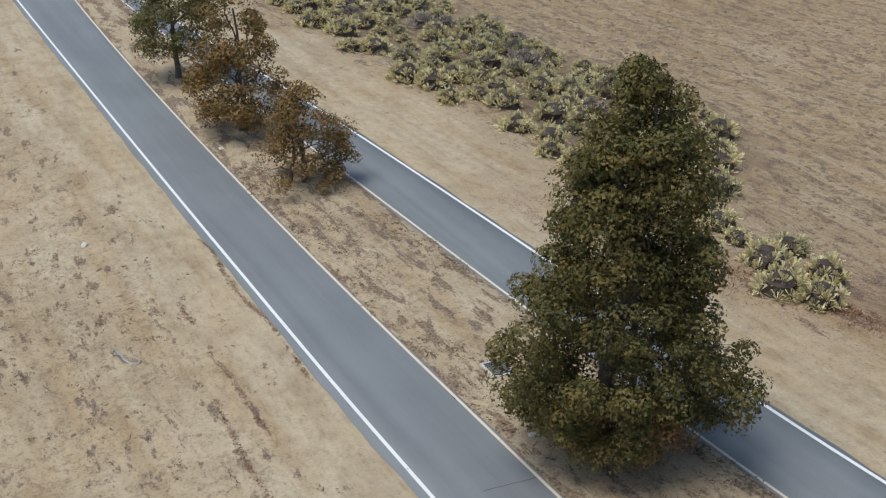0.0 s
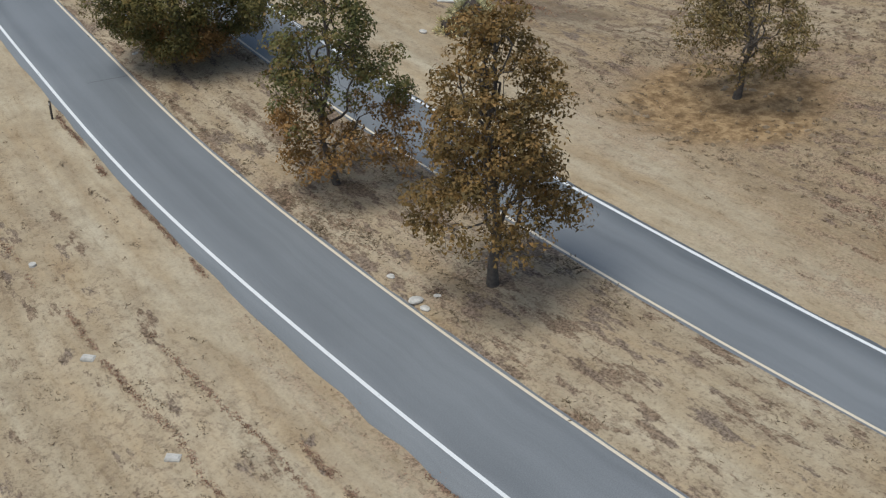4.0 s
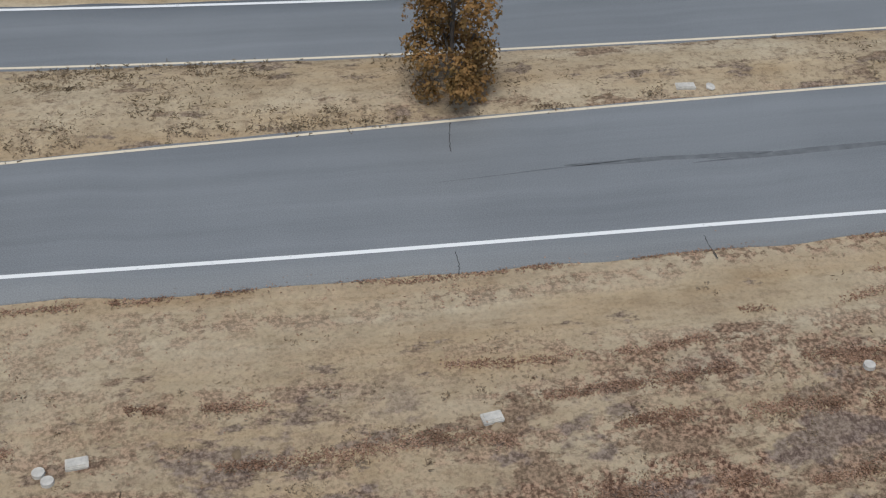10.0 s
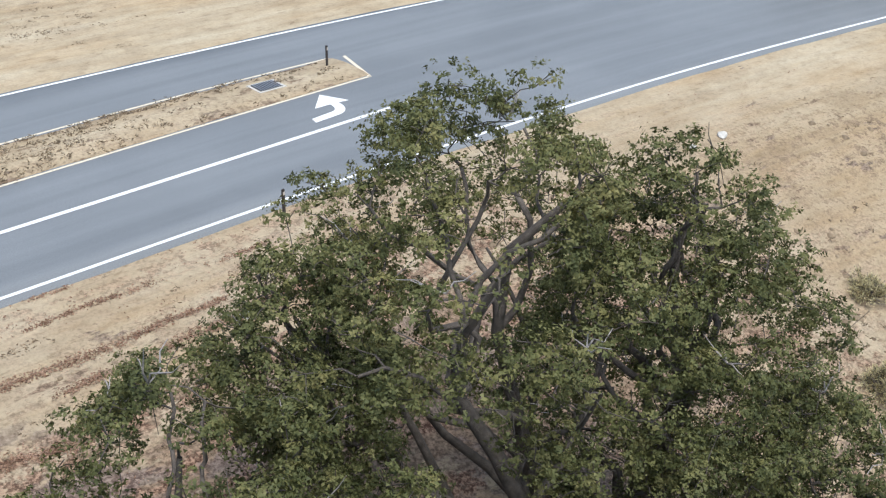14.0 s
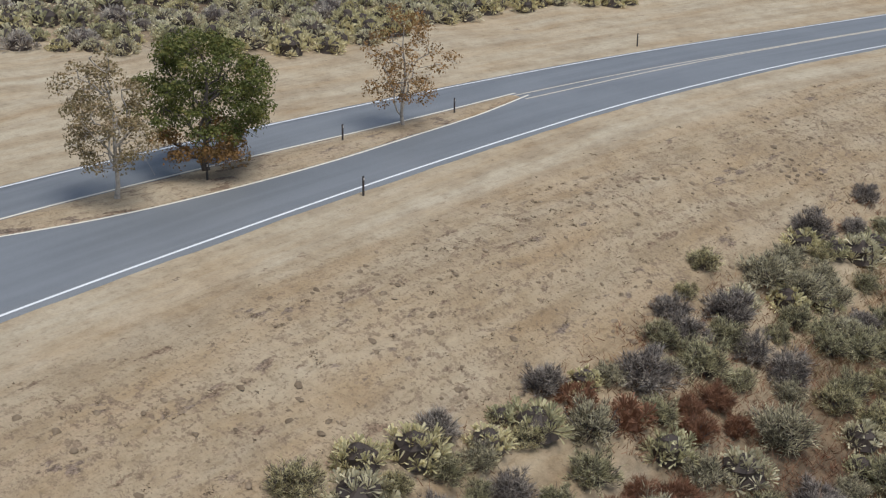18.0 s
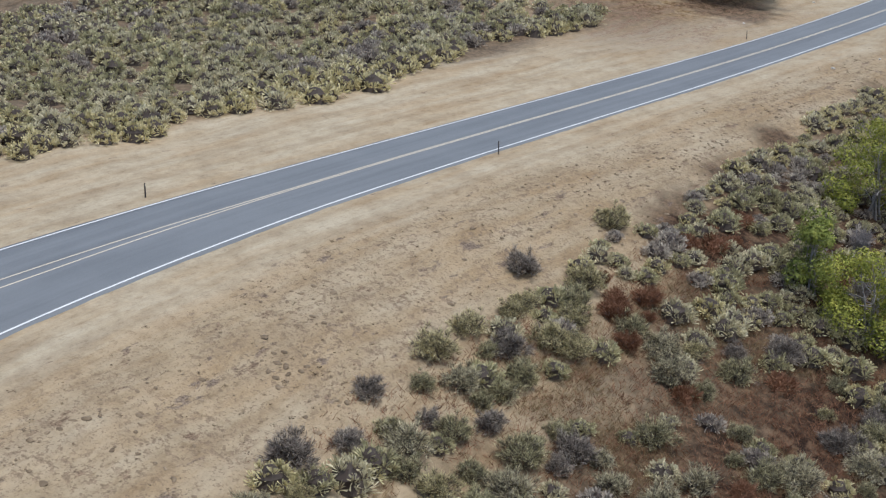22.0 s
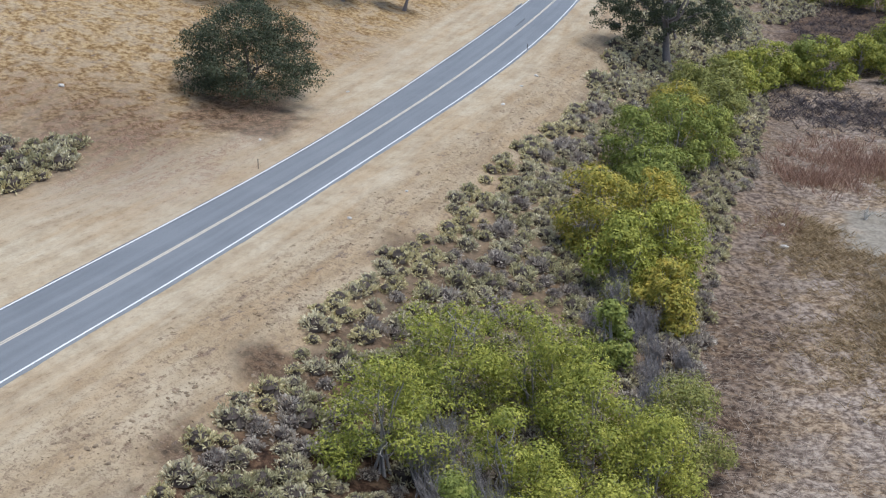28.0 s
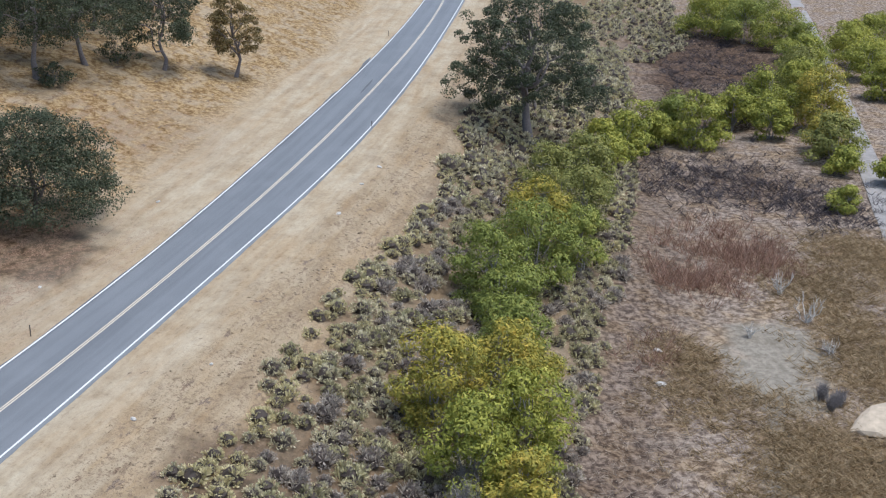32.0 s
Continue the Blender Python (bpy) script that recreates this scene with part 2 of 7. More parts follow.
def asphalt_material():
    m = bpy.data.materials.new("asphalt")
    n, l, b = links_of(m)
    tc = n.new("ShaderNodeTexCoord").outputs["Object"]
    lane = n.new("ShaderNodeAttribute")
    lane.attribute_name = "lane"
    along = n.new("ShaderNodeCombineXYZ")
    sx = n.new("ShaderNodeSeparateXYZ")
    l(tc, sx.inputs[0])
    n_mul = n.new("ShaderNodeMath")
    n_mul.operation = "MULTIPLY"
    n_mul.inputs[1].default_value = 0.03
    l(sx.outputs[0], n_mul.inputs[0])
    l(n_mul.outputs[0], along.inputs[0])
    l(lane.outputs["Fac"], along.inputs[1])
    wear = noise_node(n, l, along.outputs[0], 0.9, 3.0)
    patch = noise_node(n, l, tc, 0.16, 5.0)
    grain = noise_node(n, l, tc, 26.0, 3.0)
    c = ramp(n, l, wear, [(0.36, (0.134, 0.145, 0.15)), (0.64, (0.203, 0.216, 0.222))])
    c = mixed(n, l, sum_of(n, l, patch, 0.5), c, ramp(n, l, patch, [(0.4, (0.127, 0.137, 0.14)), (0.6, (0.223, 0.235, 0.239))]))
    c = mixed(n, l, 0.35, c, ramp(n, l, grain, [(0.35, (0.09, 0.093, 0.1)), (0.65, (0.27, 0.275, 0.285))]))
    l(c, b.inputs["Base Color"])
    b.inputs["Roughness"].default_value = 0.62
    b.inputs["Specular IOR Level"].default_value = 0.5
    bumped(n, l, b, grain, 0.25, 0.008)
    return m


def paint_material(name, colour):
    m = bpy.data.materials.new(name)
    n, l, b = links_of(m)
    tc = n.new("ShaderNodeTexCoord").outputs["Object"]
    worn = noise_node(n, l, tc, 5.0, 6.0, 0.75)
    long = noise_node(n, l, tc, 0.35, 3.0)
    c = mixed(n, l, ramp(n, l, worn, [(0.60, (0, 0, 0)), (0.72, (1, 1, 1))]), colour, (0.2, 0.2, 0.2))
    c = mixed(n, l, sum_of(n, l, long, 0.35), c, tuple(v * 0.7 for v in colour))
    l(c, b.inputs["Base Color"])
    b.inputs["Roughness"].default_value = 0.7
    return m


def ground_material(name="dry_ground"):
    """Sand, with ruts along the road, dry weeds, fallen leaves, straw and golden grass where the plan has them."""
    m = bpy.data.materials.new(name)
    n, l, b = links_of(m)
    tc = n.new("ShaderNodeTexCoord").outputs["Object"]

    def mask(key):
        a = n.new("ShaderNodeAttribute")
        a.attribute_name = key
        return a.outputs["Fac"]

    off = mask("off")
    sx = n.new("ShaderNodeSeparateXYZ")
    l(tc, sx.inputs[0])
    rut = n.new("ShaderNodeCombineXYZ")
    long = n.new("ShaderNodeMath")
    long.operation = "MULTIPLY"
    long.inputs[1].default_value = 0.1
    l(sx.outputs[0], long.inputs[0])
    l(long.outputs[0], rut.inputs[0])
    l(off, rut.inputs[1])
    ruts = noise_node(n, l, rut.outputs[0], 0.75, 3.0, 0.55)
    big = noise_node(n, l, tc, 0.07, 4.0)
    mid = noise_node(n, l, tc, 0.4, 4.0, 0.62)
    weed = noise_node(n, l, tc, 1.5, 6.0, 0.75)
    fine = noise_node(n, l, tc, 9.0, 4.0, 0.7)
    patch = noise_node(n, l, tc, 0.3, 3.0, 0.6)
    hue = noise_node(n, l, rut.outputs[0], 0.5, 4.0, 0.6, (2.0, 1.0, 1.0))
    c = ramp(n, l, hue, [(0.37, (0.385, 0.272, 0.152)), (0.48, (0.392, 0.308, 0.2)), (0.55, (0.415, 0.342, 0.235)), (0.64, (0.455, 0.395, 0.288))])
    c = mixed(n, l, 0.45, c, ramp(n, l, ruts, [(0.4, (0.27, 0.198, 0.124)), (0.46, (0.355, 0.278, 0.18)), (0.5, (0.40, 0.324, 0.218)), (0.58, (0.46, 0.388, 0.28))]))
    c = mixed(n, l, 0.3, c, ramp(n, l, mid, [(0.38, (0.25, 0.187, 0.12)), (0.48, (0.38, 0.305, 0.203)), (0.6, (0.445, 0.37, 0.262))]))
    streak = noise_node(n, l, rut.outputs[0], 3.2, 5.0, 0.72, (4.0, 1.0, 1.0))
    c = mixed(n, l, 0.6, c, ramp(n, l, streak, [(0.36, (0.68, 0.64, 0.6)), (0.46, (1,) * 3), (0.55, (1,) * 3), (0.66, (1.14, 1.13, 1.1))]), "MULTIPLY")
    c = mixed(n, l, 0.35, c, ramp(n, l, weed, [(0.38, (0.72, 0.7, 0.67)), (0.48, (1.0,) * 3), (0.62, (1.14,) * 3)]), "MULTIPLY")
    gold = ramp(n, l, weed, [(0.42, (0.14, 0.082, 0.032)), (0.5, (0.26, 0.168, 0.076)), (0.58, (0.39, 0.285, 0.15))])
    straw_here = mask("straw")
    straw = ramp(n, l, weed, [(0.42, (0.11, 0.083, 0.066)), (0.5, (0.24, 0.19, 0.153)), (0.58, (0.40, 0.335, 0.272))])
    straw = mixed(n, l, ramp(n, l, patch, [(0.42, (0,) * 3), (0.6, (0.75,) * 3)]), straw, ramp(n, l, weed, [(0.42, (0.1, 0.064, 0.036)), (0.5, (0.22, 0.152, 0.09)), (0.58, (0.38, 0.285, 0.18))]))
    c = mixed(n, l, straw_here, c, straw)
    c = mixed(n, l, sum_of(n, l, mask("gold"), ramp(n, l, mid, [(0.42, (0.35,) * 3), (0.54, (1,) * 3)])), c, gold)
    c = mixed(n, l, sum_of(n, l, mask("silt"), 0.9), c, ramp(n, l, weed, [(0.36, (0.185, 0.165, 0.13)), (0.5, (0.255, 0.23, 0.186)), (0.64, (0.325, 0.296, 0.243))]))
    soil = ramp(n, l, weed, [(0.42, (0.024, 0.014, 0.0095)), (0.5, (0.062, 0.036, 0.023)), (0.6, (0.145, 0.092, 0.058))])
    c = mixed(n, l, sum_of(n, l, mask("soil"), ramp(n, l, mid, [(0.44, (0.88,) * 3), (0.52, (1,) * 3)])), c, soil)
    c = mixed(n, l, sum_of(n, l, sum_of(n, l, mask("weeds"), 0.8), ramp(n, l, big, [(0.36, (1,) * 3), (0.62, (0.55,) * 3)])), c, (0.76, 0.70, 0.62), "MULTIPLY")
    here = sum_of(n, l, mask("mats"), ramp(n, l, patch, [(0.4, (0.2,) * 3), (0.54, (1,) * 3)]))
    spots = ramp(n, l, noise_node(n, l, tc, 2.3, 6.0, 0.66), [(0.535, (0,) * 3), (0.575, (1,) * 3)])
    c = mixed(n, l, sum_of(n, l, sum_of(n, l, here, spots), 0.75), c, ramp(n, l, fine, [(0.4, (0.12, 0.083, 0.055)), (0.6, (0.25, 0.18, 0.122))]))
    flecks = ramp(n, l, noise_node(n, l, tc, 6.5, 3.0, 0.6), [(0.58, (0,) * 3), (0.62, (1,) * 3)])
    c = mixed(n, l, sum_of(n, l, sum_of(n, l, mask("mats"), flecks), 0.7), c, (0.17, 0.122, 0.082))
    low = noise_node(n, l, rut.outputs[0], 1.05, 8.0, 0.7, (4.5, 1.0, 1.0))
    low = ramp(n, l, sum_of(n, l, low, sum_of(n, l, mask("cover"), 0.2), "ADD"), [(0.64, (0,) * 3), (0.68, (1,) * 3)])
    tint = mixed(n, l, ramp(n, l, hue, [(0.45, (0,) * 3), (0.55, (1,) * 3)]), (0.98, 1.0, 1.02), (1.08, 0.98, 0.84))
    c = mixed(n, l, sum_of(n, l, low, 0.82), c, mixed(n, l, 1.0, ramp(n, l, fine, [(0.4, (0.085, 0.06, 0.046)), (0.5, (0.145, 0.107, 0.083)), (0.6, (0.23, 0.175, 0.137))]), tint, "MULTIPLY"))
    leaves = sum_of(n, l, mask("litter"), ramp(n, l, weed, [(0.45, (0.1,) * 3), (0.52, (1,) * 3)]))
    leaves = sum_of(n, l, leaves, ramp(n, l, ruts, [(0.46, (0.25,) * 3), (0.53, (1,) * 3)]))
    c = mixed(n, l, leaves, c, ramp(n, l, fine, [(0.42, (0.08, 0.043, 0.028)), (0.5, (0.17, 0.102, 0.068)), (0.58, (0.33, 0.215, 0.145))]))
    c = mixed(n, l, 0.3, c, ramp(n, l, fine, [(0.36, (0.6,) * 3), (0.46, (1.0,) * 3), (0.62, (1.2,) * 3)]), "MULTIPLY")
    c = mixed(n, l, mask("mulch"), c, ramp(n, l, weed, [(0.4, (0.15, 0.092, 0.044)), (0.5, (0.255, 0.165, 0.083)), (0.6, (0.38, 0.262, 0.14))]))
    gravel = sum_of(n, l, mask("gravel"), ramp(n, l, noise_node(n, l, rut.outputs[0], 0.42, 5.0, 0.68, (6.0, 1.0, 1.0)), [(0.53, (0,) * 3), (0.57, (1,) * 3)]))
    c = mixed(n, l, sum_of(n, l, gravel, 0.8), c, ramp(n, l, fine, [(0.4, (0.08, 0.056, 0.046)), (0.5, (0.14, 0.103, 0.086)), (0.6, (0.23, 0.18, 0.15))]))
    l(c, b.inputs["Base Color"])
    b.inputs["Roughness"].default_value = 0.95
    b.inputs["Specular IOR Level"].default_value = 0.15
    rough = sum_of(n, l, sum_of(n, l, weed, 0.6), sum_of(n, l, fine, 0.4), "ADD")
    bumped(n, l, b, rough, 0.5, 0.09)
    return m


GROUND = ground_material()
ASPHALT = asphalt_material()
WHITE = paint_material("white_road_paint", (0.78, 0.78, 0.76))
YELLOW = paint_material("faded_yellow_road_paint", (0.70, 0.605, 0.455))
PALE = paint_material("pale_yellow_road_paint", (0.76, 0.70, 0.57))
CRACK = plain("crack_tar", (0.035, 0.034, 0.033), 0.9)
BARK = plain("brown_bark", (0.115, 0.096, 0.08), 0.95, scale=6, vary=0.45, bump=0.8)
PALE_BARK = plain("pale_sycamore_bark", (0.42, 0.37, 0.31), 0.9, scale=5, vary=0.4, bump=0.4)
GREY_BARK = plain("grey_dead_wood", (0.34, 0.31, 0.29), 0.95, scale=6, vary=0.3, bump=0.4)
BLEACHED = plain("bleached_wood", (0.6, 0.56, 0.5), 0.9, scale=6, vary=0.2, bump=0.3)
DULL_WOOD = plain("weathered_brush_wood", (0.2, 0.175, 0.168), 0.95, scale=6, vary=0.4, bump=0.4)
SYCAMORE = leaf_material("green_brown_sycamore_leaves", [(0.0607, 0.0675, 0.0243), (0.115, 0.121, 0.0405), (0.176, 0.142, 0.0473), (0.284, 0.162, 0.0607)])
PALE_SYC = leaf_material("pale_olive_dry_leaves", [(0.1188, 0.0921, 0.0432), (0.2052, 0.16, 0.072), (0.2916, 0.2134, 0.1056), (0.3888, 0.2619, 0.144)])
BRONZE = leaf_material("bronze_autumn_leaves", [(0.082, 0.06, 0.022), (0.16, 0.108, 0.037), (0.265, 0.16, 0.054), (0.39, 0.222, 0.08)])
GREEN_SYC = leaf_material("dark_green_sycamore_leaves", [(0.0314, 0.0347, 0.0132), (0.0739, 0.0739, 0.0231), (0.1456, 0.1232, 0.0374), (0.2464, 0.168, 0.055)])
LEAFY_GREEN = leaf_material("olive_green_leaves", [(0.036, 0.044, 0.012), (0.084, 0.098, 0.022), (0.155, 0.16, 0.04), (0.26, 0.215, 0.06)])
RUSTY = leaf_material("rusty_autumn_leaves", [(0.111, 0.078, 0.026), (0.208, 0.124, 0.0416), (0.312, 0.169, 0.0585), (0.429, 0.247, 0.091)])
OAK = leaf_material("grey_green_oak_leaves", [(0.03, 0.035, 0.012), (0.068, 0.077, 0.026), (0.125, 0.128, 0.045), (0.21, 0.19, 0.072)], through=0.16)
OLIVE_OAK = leaf_material("bronze_olive_oak_leaves", [(0.066, 0.058, 0.022), (0.135, 0.108, 0.04), (0.225, 0.162, 0.063), (0.35, 0.235, 0.098)])
DARK_OAK = leaf_material("dark_live_oak_leaves", [(0.025, 0.033, 0.018), (0.052, 0.066, 0.035), (0.088, 0.105, 0.058), (0.145, 0.145, 0.08)])
WILLOW = leaf_material("yellow_green_willow_leaves", [(0.0688, 0.0849, 0.0162), (0.1867, 0.2122, 0.0345), (0.3733, 0.3739, 0.065), (0.5894, 0.5355, 0.1167)], through=0.2)
GREEN_WILLOW = leaf_material("fresh_green_willow_leaves", [(0.0731, 0.0943, 0.0203), (0.162, 0.1935, 0.0406), (0.2821, 0.3125, 0.0676), (0.4493, 0.4265, 0.1015)], through=0.22)
GOLD_WILLOW = leaf_material("golden_willow_leaves", [(0.1109, 0.1211, 0.0242), (0.2495, 0.2466, 0.0462), (0.4546, 0.3791, 0.0672), (0.6653, 0.4525, 0.0819)], through=0.22)
OLIVE_WILLOW = leaf_material("olive_willow_leaves", [(0.0809, 0.0912, 0.0254), (0.1725, 0.1835, 0.0485), (0.3018, 0.3002, 0.0816), (0.4528, 0.4002, 0.1158)], through=0.2)
# The dark foot colour also paints shade into the gaps of the bushes.
SAGE = leaf_material("grey_green_sage", [(0.145, 0.125, 0.076), (0.41, 0.362, 0.225), (0.68, 0.61, 0.395), (0.85, 0.775, 0.55)], stem_shade=(0.075, 0.057, 0.048), patch=4.5)
YELLOW_SAGE = leaf_material("yellowed_rabbitbrush", [(0.17, 0.148, 0.07), (0.44, 0.385, 0.19), (0.69, 0.605, 0.335), (0.84, 0.75, 0.465)], stem_shade=(0.075, 0.057, 0.048), patch=4.5)
GREY_SAGE = leaf_material("purple_grey_dry_sage", [(0.115, 0.092, 0.08), (0.27, 0.228, 0.19), (0.48, 0.415, 0.34), (0.68, 0.605, 0.49)], stem_shade=(0.075, 0.057, 0.048), patch=4.5)
GREEN_SAGE = leaf_material("dull_green_sage", [(0.12, 0.107, 0.058), (0.345, 0.312, 0.172), (0.62, 0.565, 0.325), (0.81, 0.745, 0.465)], stem_shade=(0.075, 0.057, 0.048), patch=4.5)
TWIG = plain("dark_sage_twigs", (0.12, 0.1, 0.092), 0.95, scale=7, vary=0.5, bump=0.8)
RED_WEED = leaf_material("red_brown_dry_weeds", [(0.0977, 0.0439, 0.0242), (0.1953, 0.0921, 0.0501), (0.3027, 0.1535, 0.0864), (0.4101, 0.2281, 0.1426)])
LEAF_LITTER = leaf_material("reddish_fallen_leaves", [(0.15, 0.086, 0.056), (0.26, 0.155, 0.102), (0.37, 0.235, 0.16), (0.48, 0.33, 0.235)])
PINK_REED = leaf_material("pinkish_brown_standing_reeds", [(0.126, 0.066, 0.0456), (0.252, 0.143, 0.0997), (0.378, 0.2365, 0.1662), (0.483, 0.341, 0.247)])
DARK_BRUSH = leaf_material("dark_purple_brush", [(0.03, 0.025, 0.028), (0.06, 0.05, 0.054), (0.10, 0.085, 0.088), (0.17, 0.15, 0.148)])
GOLD_GRASS = leaf_material("golden_brown_grass", [(0.13, 0.085, 0.04), (0.23, 0.16, 0.08), (0.35, 0.255, 0.14), (0.48, 0.37, 0.225)])
STRAW = leaf_material("straw_coloured_reeds", [(0.2, 0.15, 0.11), (0.35, 0.28, 0.21), (0.5, 0.415, 0.325), (0.68, 0.595, 0.495)])
PALE_TUFT = leaf_material("pale_brown_tufts", [(0.08, 0.06, 0.036), (0.14, 0.105, 0.062), (0.21, 0.16, 0.095), (0.30, 0.235, 0.145)])
DRY_TUFT = leaf_material("dry_brown_tufts", [(0.115, 0.08, 0.05), (0.18, 0.13, 0.083), (0.25, 0.188, 0.122), (0.34, 0.265, 0.178)])
SILVER_WOOD = plain("silver_grey_dead_twigs", (0.3, 0.272, 0.262), 0.95, scale=6, vary=0.35, bump=0.3)
CRUST = leaf_material("brown_weed_crust", [(0.12, 0.083, 0.05), (0.18, 0.13, 0.08), (0.25, 0.185, 0.117), (0.33, 0.25, 0.163)], through=0.05)
POST_WOOD = plain("dark_post_paint", (0.05, 0.042, 0.038), 0.8, scale=8, vary=0.3)
REFLECTOR = plain("pale_reflector", (0.5, 0.45, 0.4), 0.4)
CONCRETE = plain("pale_concrete", (0.5, 0.47, 0.42), 0.9, scale=6, vary=0.2, bump=0.3)
STONE = plain("pale_stone", (0.52, 0.49, 0.44), 0.9, scale=6, vary=0.25, bump=0.4)
STEEL = plain("galvanised_steel", (0.45, 0.46, 0.47), 0.45, 0.7, scale=8, vary=0.2)
PLASTIC = plain("white_plastic_pipe", (0.74, 0.74, 0.72), 0.5)
CAR_WHITE = plain("white_car_paint", (0.86, 0.87, 0.88), 0.28, scale=0.6, vary=0.02, coat=0.8)
CAR_GLASS = plain("tinted_car_glass", (0.012, 0.018, 0.026), 0.06, scale=0.6, vary=0.1, coat=0.25)
SIDE_GLASS = plain("black_tinted_glass", (0.004, 0.004, 0.005), 0.12, scale=0.6, vary=0.1)
SIDE_GLASS.node_tree.nodes["Principled BSDF"].inputs["Specular IOR Level"].default_value = 0.2
CAR_BLACK = plain("black_car_trim", (0.008, 0.008, 0.009), 0.6, scale=4, vary=0.2)
TYRE = plain("black_tyre_rubber", (0.011, 0.011, 0.012), 0.85, scale=6, vary=0.2)
RIM = plain("dark_grey_alloy", (0.03, 0.031, 0.034), 0.35, 0.7, scale=6, vary=0.2)
LAMP_RED = plain("dark_red_lamp", (0.22, 0.012, 0.012), 0.15, coat=1.0)
LAMP_CLEAR = plain("clear_headlamp", (0.30, 0.31, 0.33), 0.12, coat=1.0)


# ---- mesh helpers ----
def mesh_of(name, verts, faces, material=None, smooth=False, marks=None):
    """A mesh from arrays: verts n x 3, faces m x 3 or m x 4 (or a list of polygons)."""
    me = bpy.data.meshes.new(name)
    if isinstance(faces, np.ndarray):
        verts = np.ascontiguousarray(verts, dtype=np.float32)
        me.vertices.add(len(verts))
        me.vertices.foreach_set("co", verts.ravel())
        m, k = faces.shape
        me.loops.add(m * k)
        me.loops.foreach_set("vertex_index", np.ascontiguousarray(faces, dtype=np.int32).ravel())
        me.polygons.add(m)
        me.polygons.foreach_set("loop_start", np.arange(0, m * k, k, dtype=np.int32))
        me.polygons.foreach_set("loop_total", np.full(m, k, dtype=np.int32))
        me.update(calc_edges=True)
    else:
        me.from_pydata([tuple(v) for v in verts], [], [tuple(f) for f in faces])
    if smooth:
        me.polygons.foreach_set("use_smooth", np.ones(len(me.polygons), dtype=bool))
    for key, values in (marks or {}).items():
        a = me.attributes.new(key, "FLOAT", "POINT")
        a.data.foreach_set("value", np.ascontiguousarray(values, dtype=np.float32).ravel())
    if material:
        me.materials.append(material)
    return me


def part(name, me, parent, label=""):
    ob = new(name, me)
    ob.parent = parent
    if label:
        tagged(ob, label)
    return ob


def thing(name, m, label, category, group="", kind=""):
    ob = new(name)
    ob.empty_display_size = 0.2
    ob.matrix_basis = m
    return tagged(ob, label, category, group, kind)


def bm_mesh(name, bm, material, smooth=False):
    me = bpy.data.meshes.new(name)
    bm.to_mesh(me)
    bm.free()
    if smooth:
        for p in me.polygons:
            p.use_smooth = True
    me.materials.append(material)
    return me


def box_mesh(name, size, material, at=(0, 0, 0), bevel=0.01):
    bm = bmesh.new()
    bmesh.ops.create_cube(bm, size=1, matrix=Matrix.Translation(at) @ Matrix.Diagonal((*size, 1)))
    if bevel:
        bmesh.ops.bevel(bm, geom=bm.edges[:], offset=bevel, segments=2, affect="EDGES")
    return bm_mesh(name, bm, material)


def ribbon(name, xs, side_a, side_b, z, material, marks=None):
    """A strip along the road between two curves."""
    v = np.concatenate([np.stack([xs, side_a, np.broadcast_to(z, xs.shape)], 1), np.stack([xs, side_b, np.broadcast_to(z, xs.shape)], 1)])
    n = len(xs)
    i = np.arange(n - 1)
    return mesh_of(name, v, np.stack([i, i + 1, n + i + 1, n + i], 1), material, marks=marks)


def grid_faces(nu, nv):
    i, j = np.meshgrid(np.arange(nu - 1), np.arange(nv - 1), indexing="ij")
    a = (i * nv + j).ravel()
    return np.stack([a, a + nv, a + nv + 1, a + 1], 1)


# ---- ground ----
def spaced(a, b, step, far):
    inner = np.arange(a, b + step / 2, step)
    out = np.cumsum(step * 1.25 ** np.arange(1, 60))
    out = out[out < far]
    return np.concatenate([(a - out)[::-1], inner, b + out])


def litter_at(x, y):
    v = np.zeros(np.shape(x))
    for cx, cy, r, k in ((-78, 49, 5, 0.8), (-63, 42.5, 5, 1), (-53.5, 40, 5, 1), (47, 13, 13, 0.9), (30, 14, 12, 0.8), (12, 31, 3, 0.9), (-3.4, 31.7, 3, 0.8), (-41, 54, 8, 0.9), (-54, 61, 7, 0.9),
                         (219, -15, 11, 0.7), (5, 17, 10, 0.7), (-79, 68, 6, 0.8), (-92, 66, 5, 0.7), (89, 25, 6, 0.5), (-105, 59, 3, 0.6), (204, -4, 15, 0.9), (212, 6, 12, 0.7), (255, -20, 12, 0.6)):
        v = np.maximum(v, k * np.exp(-((x - cx) ** 2 + (y - cy) ** 2) / (r * r)))
    return v


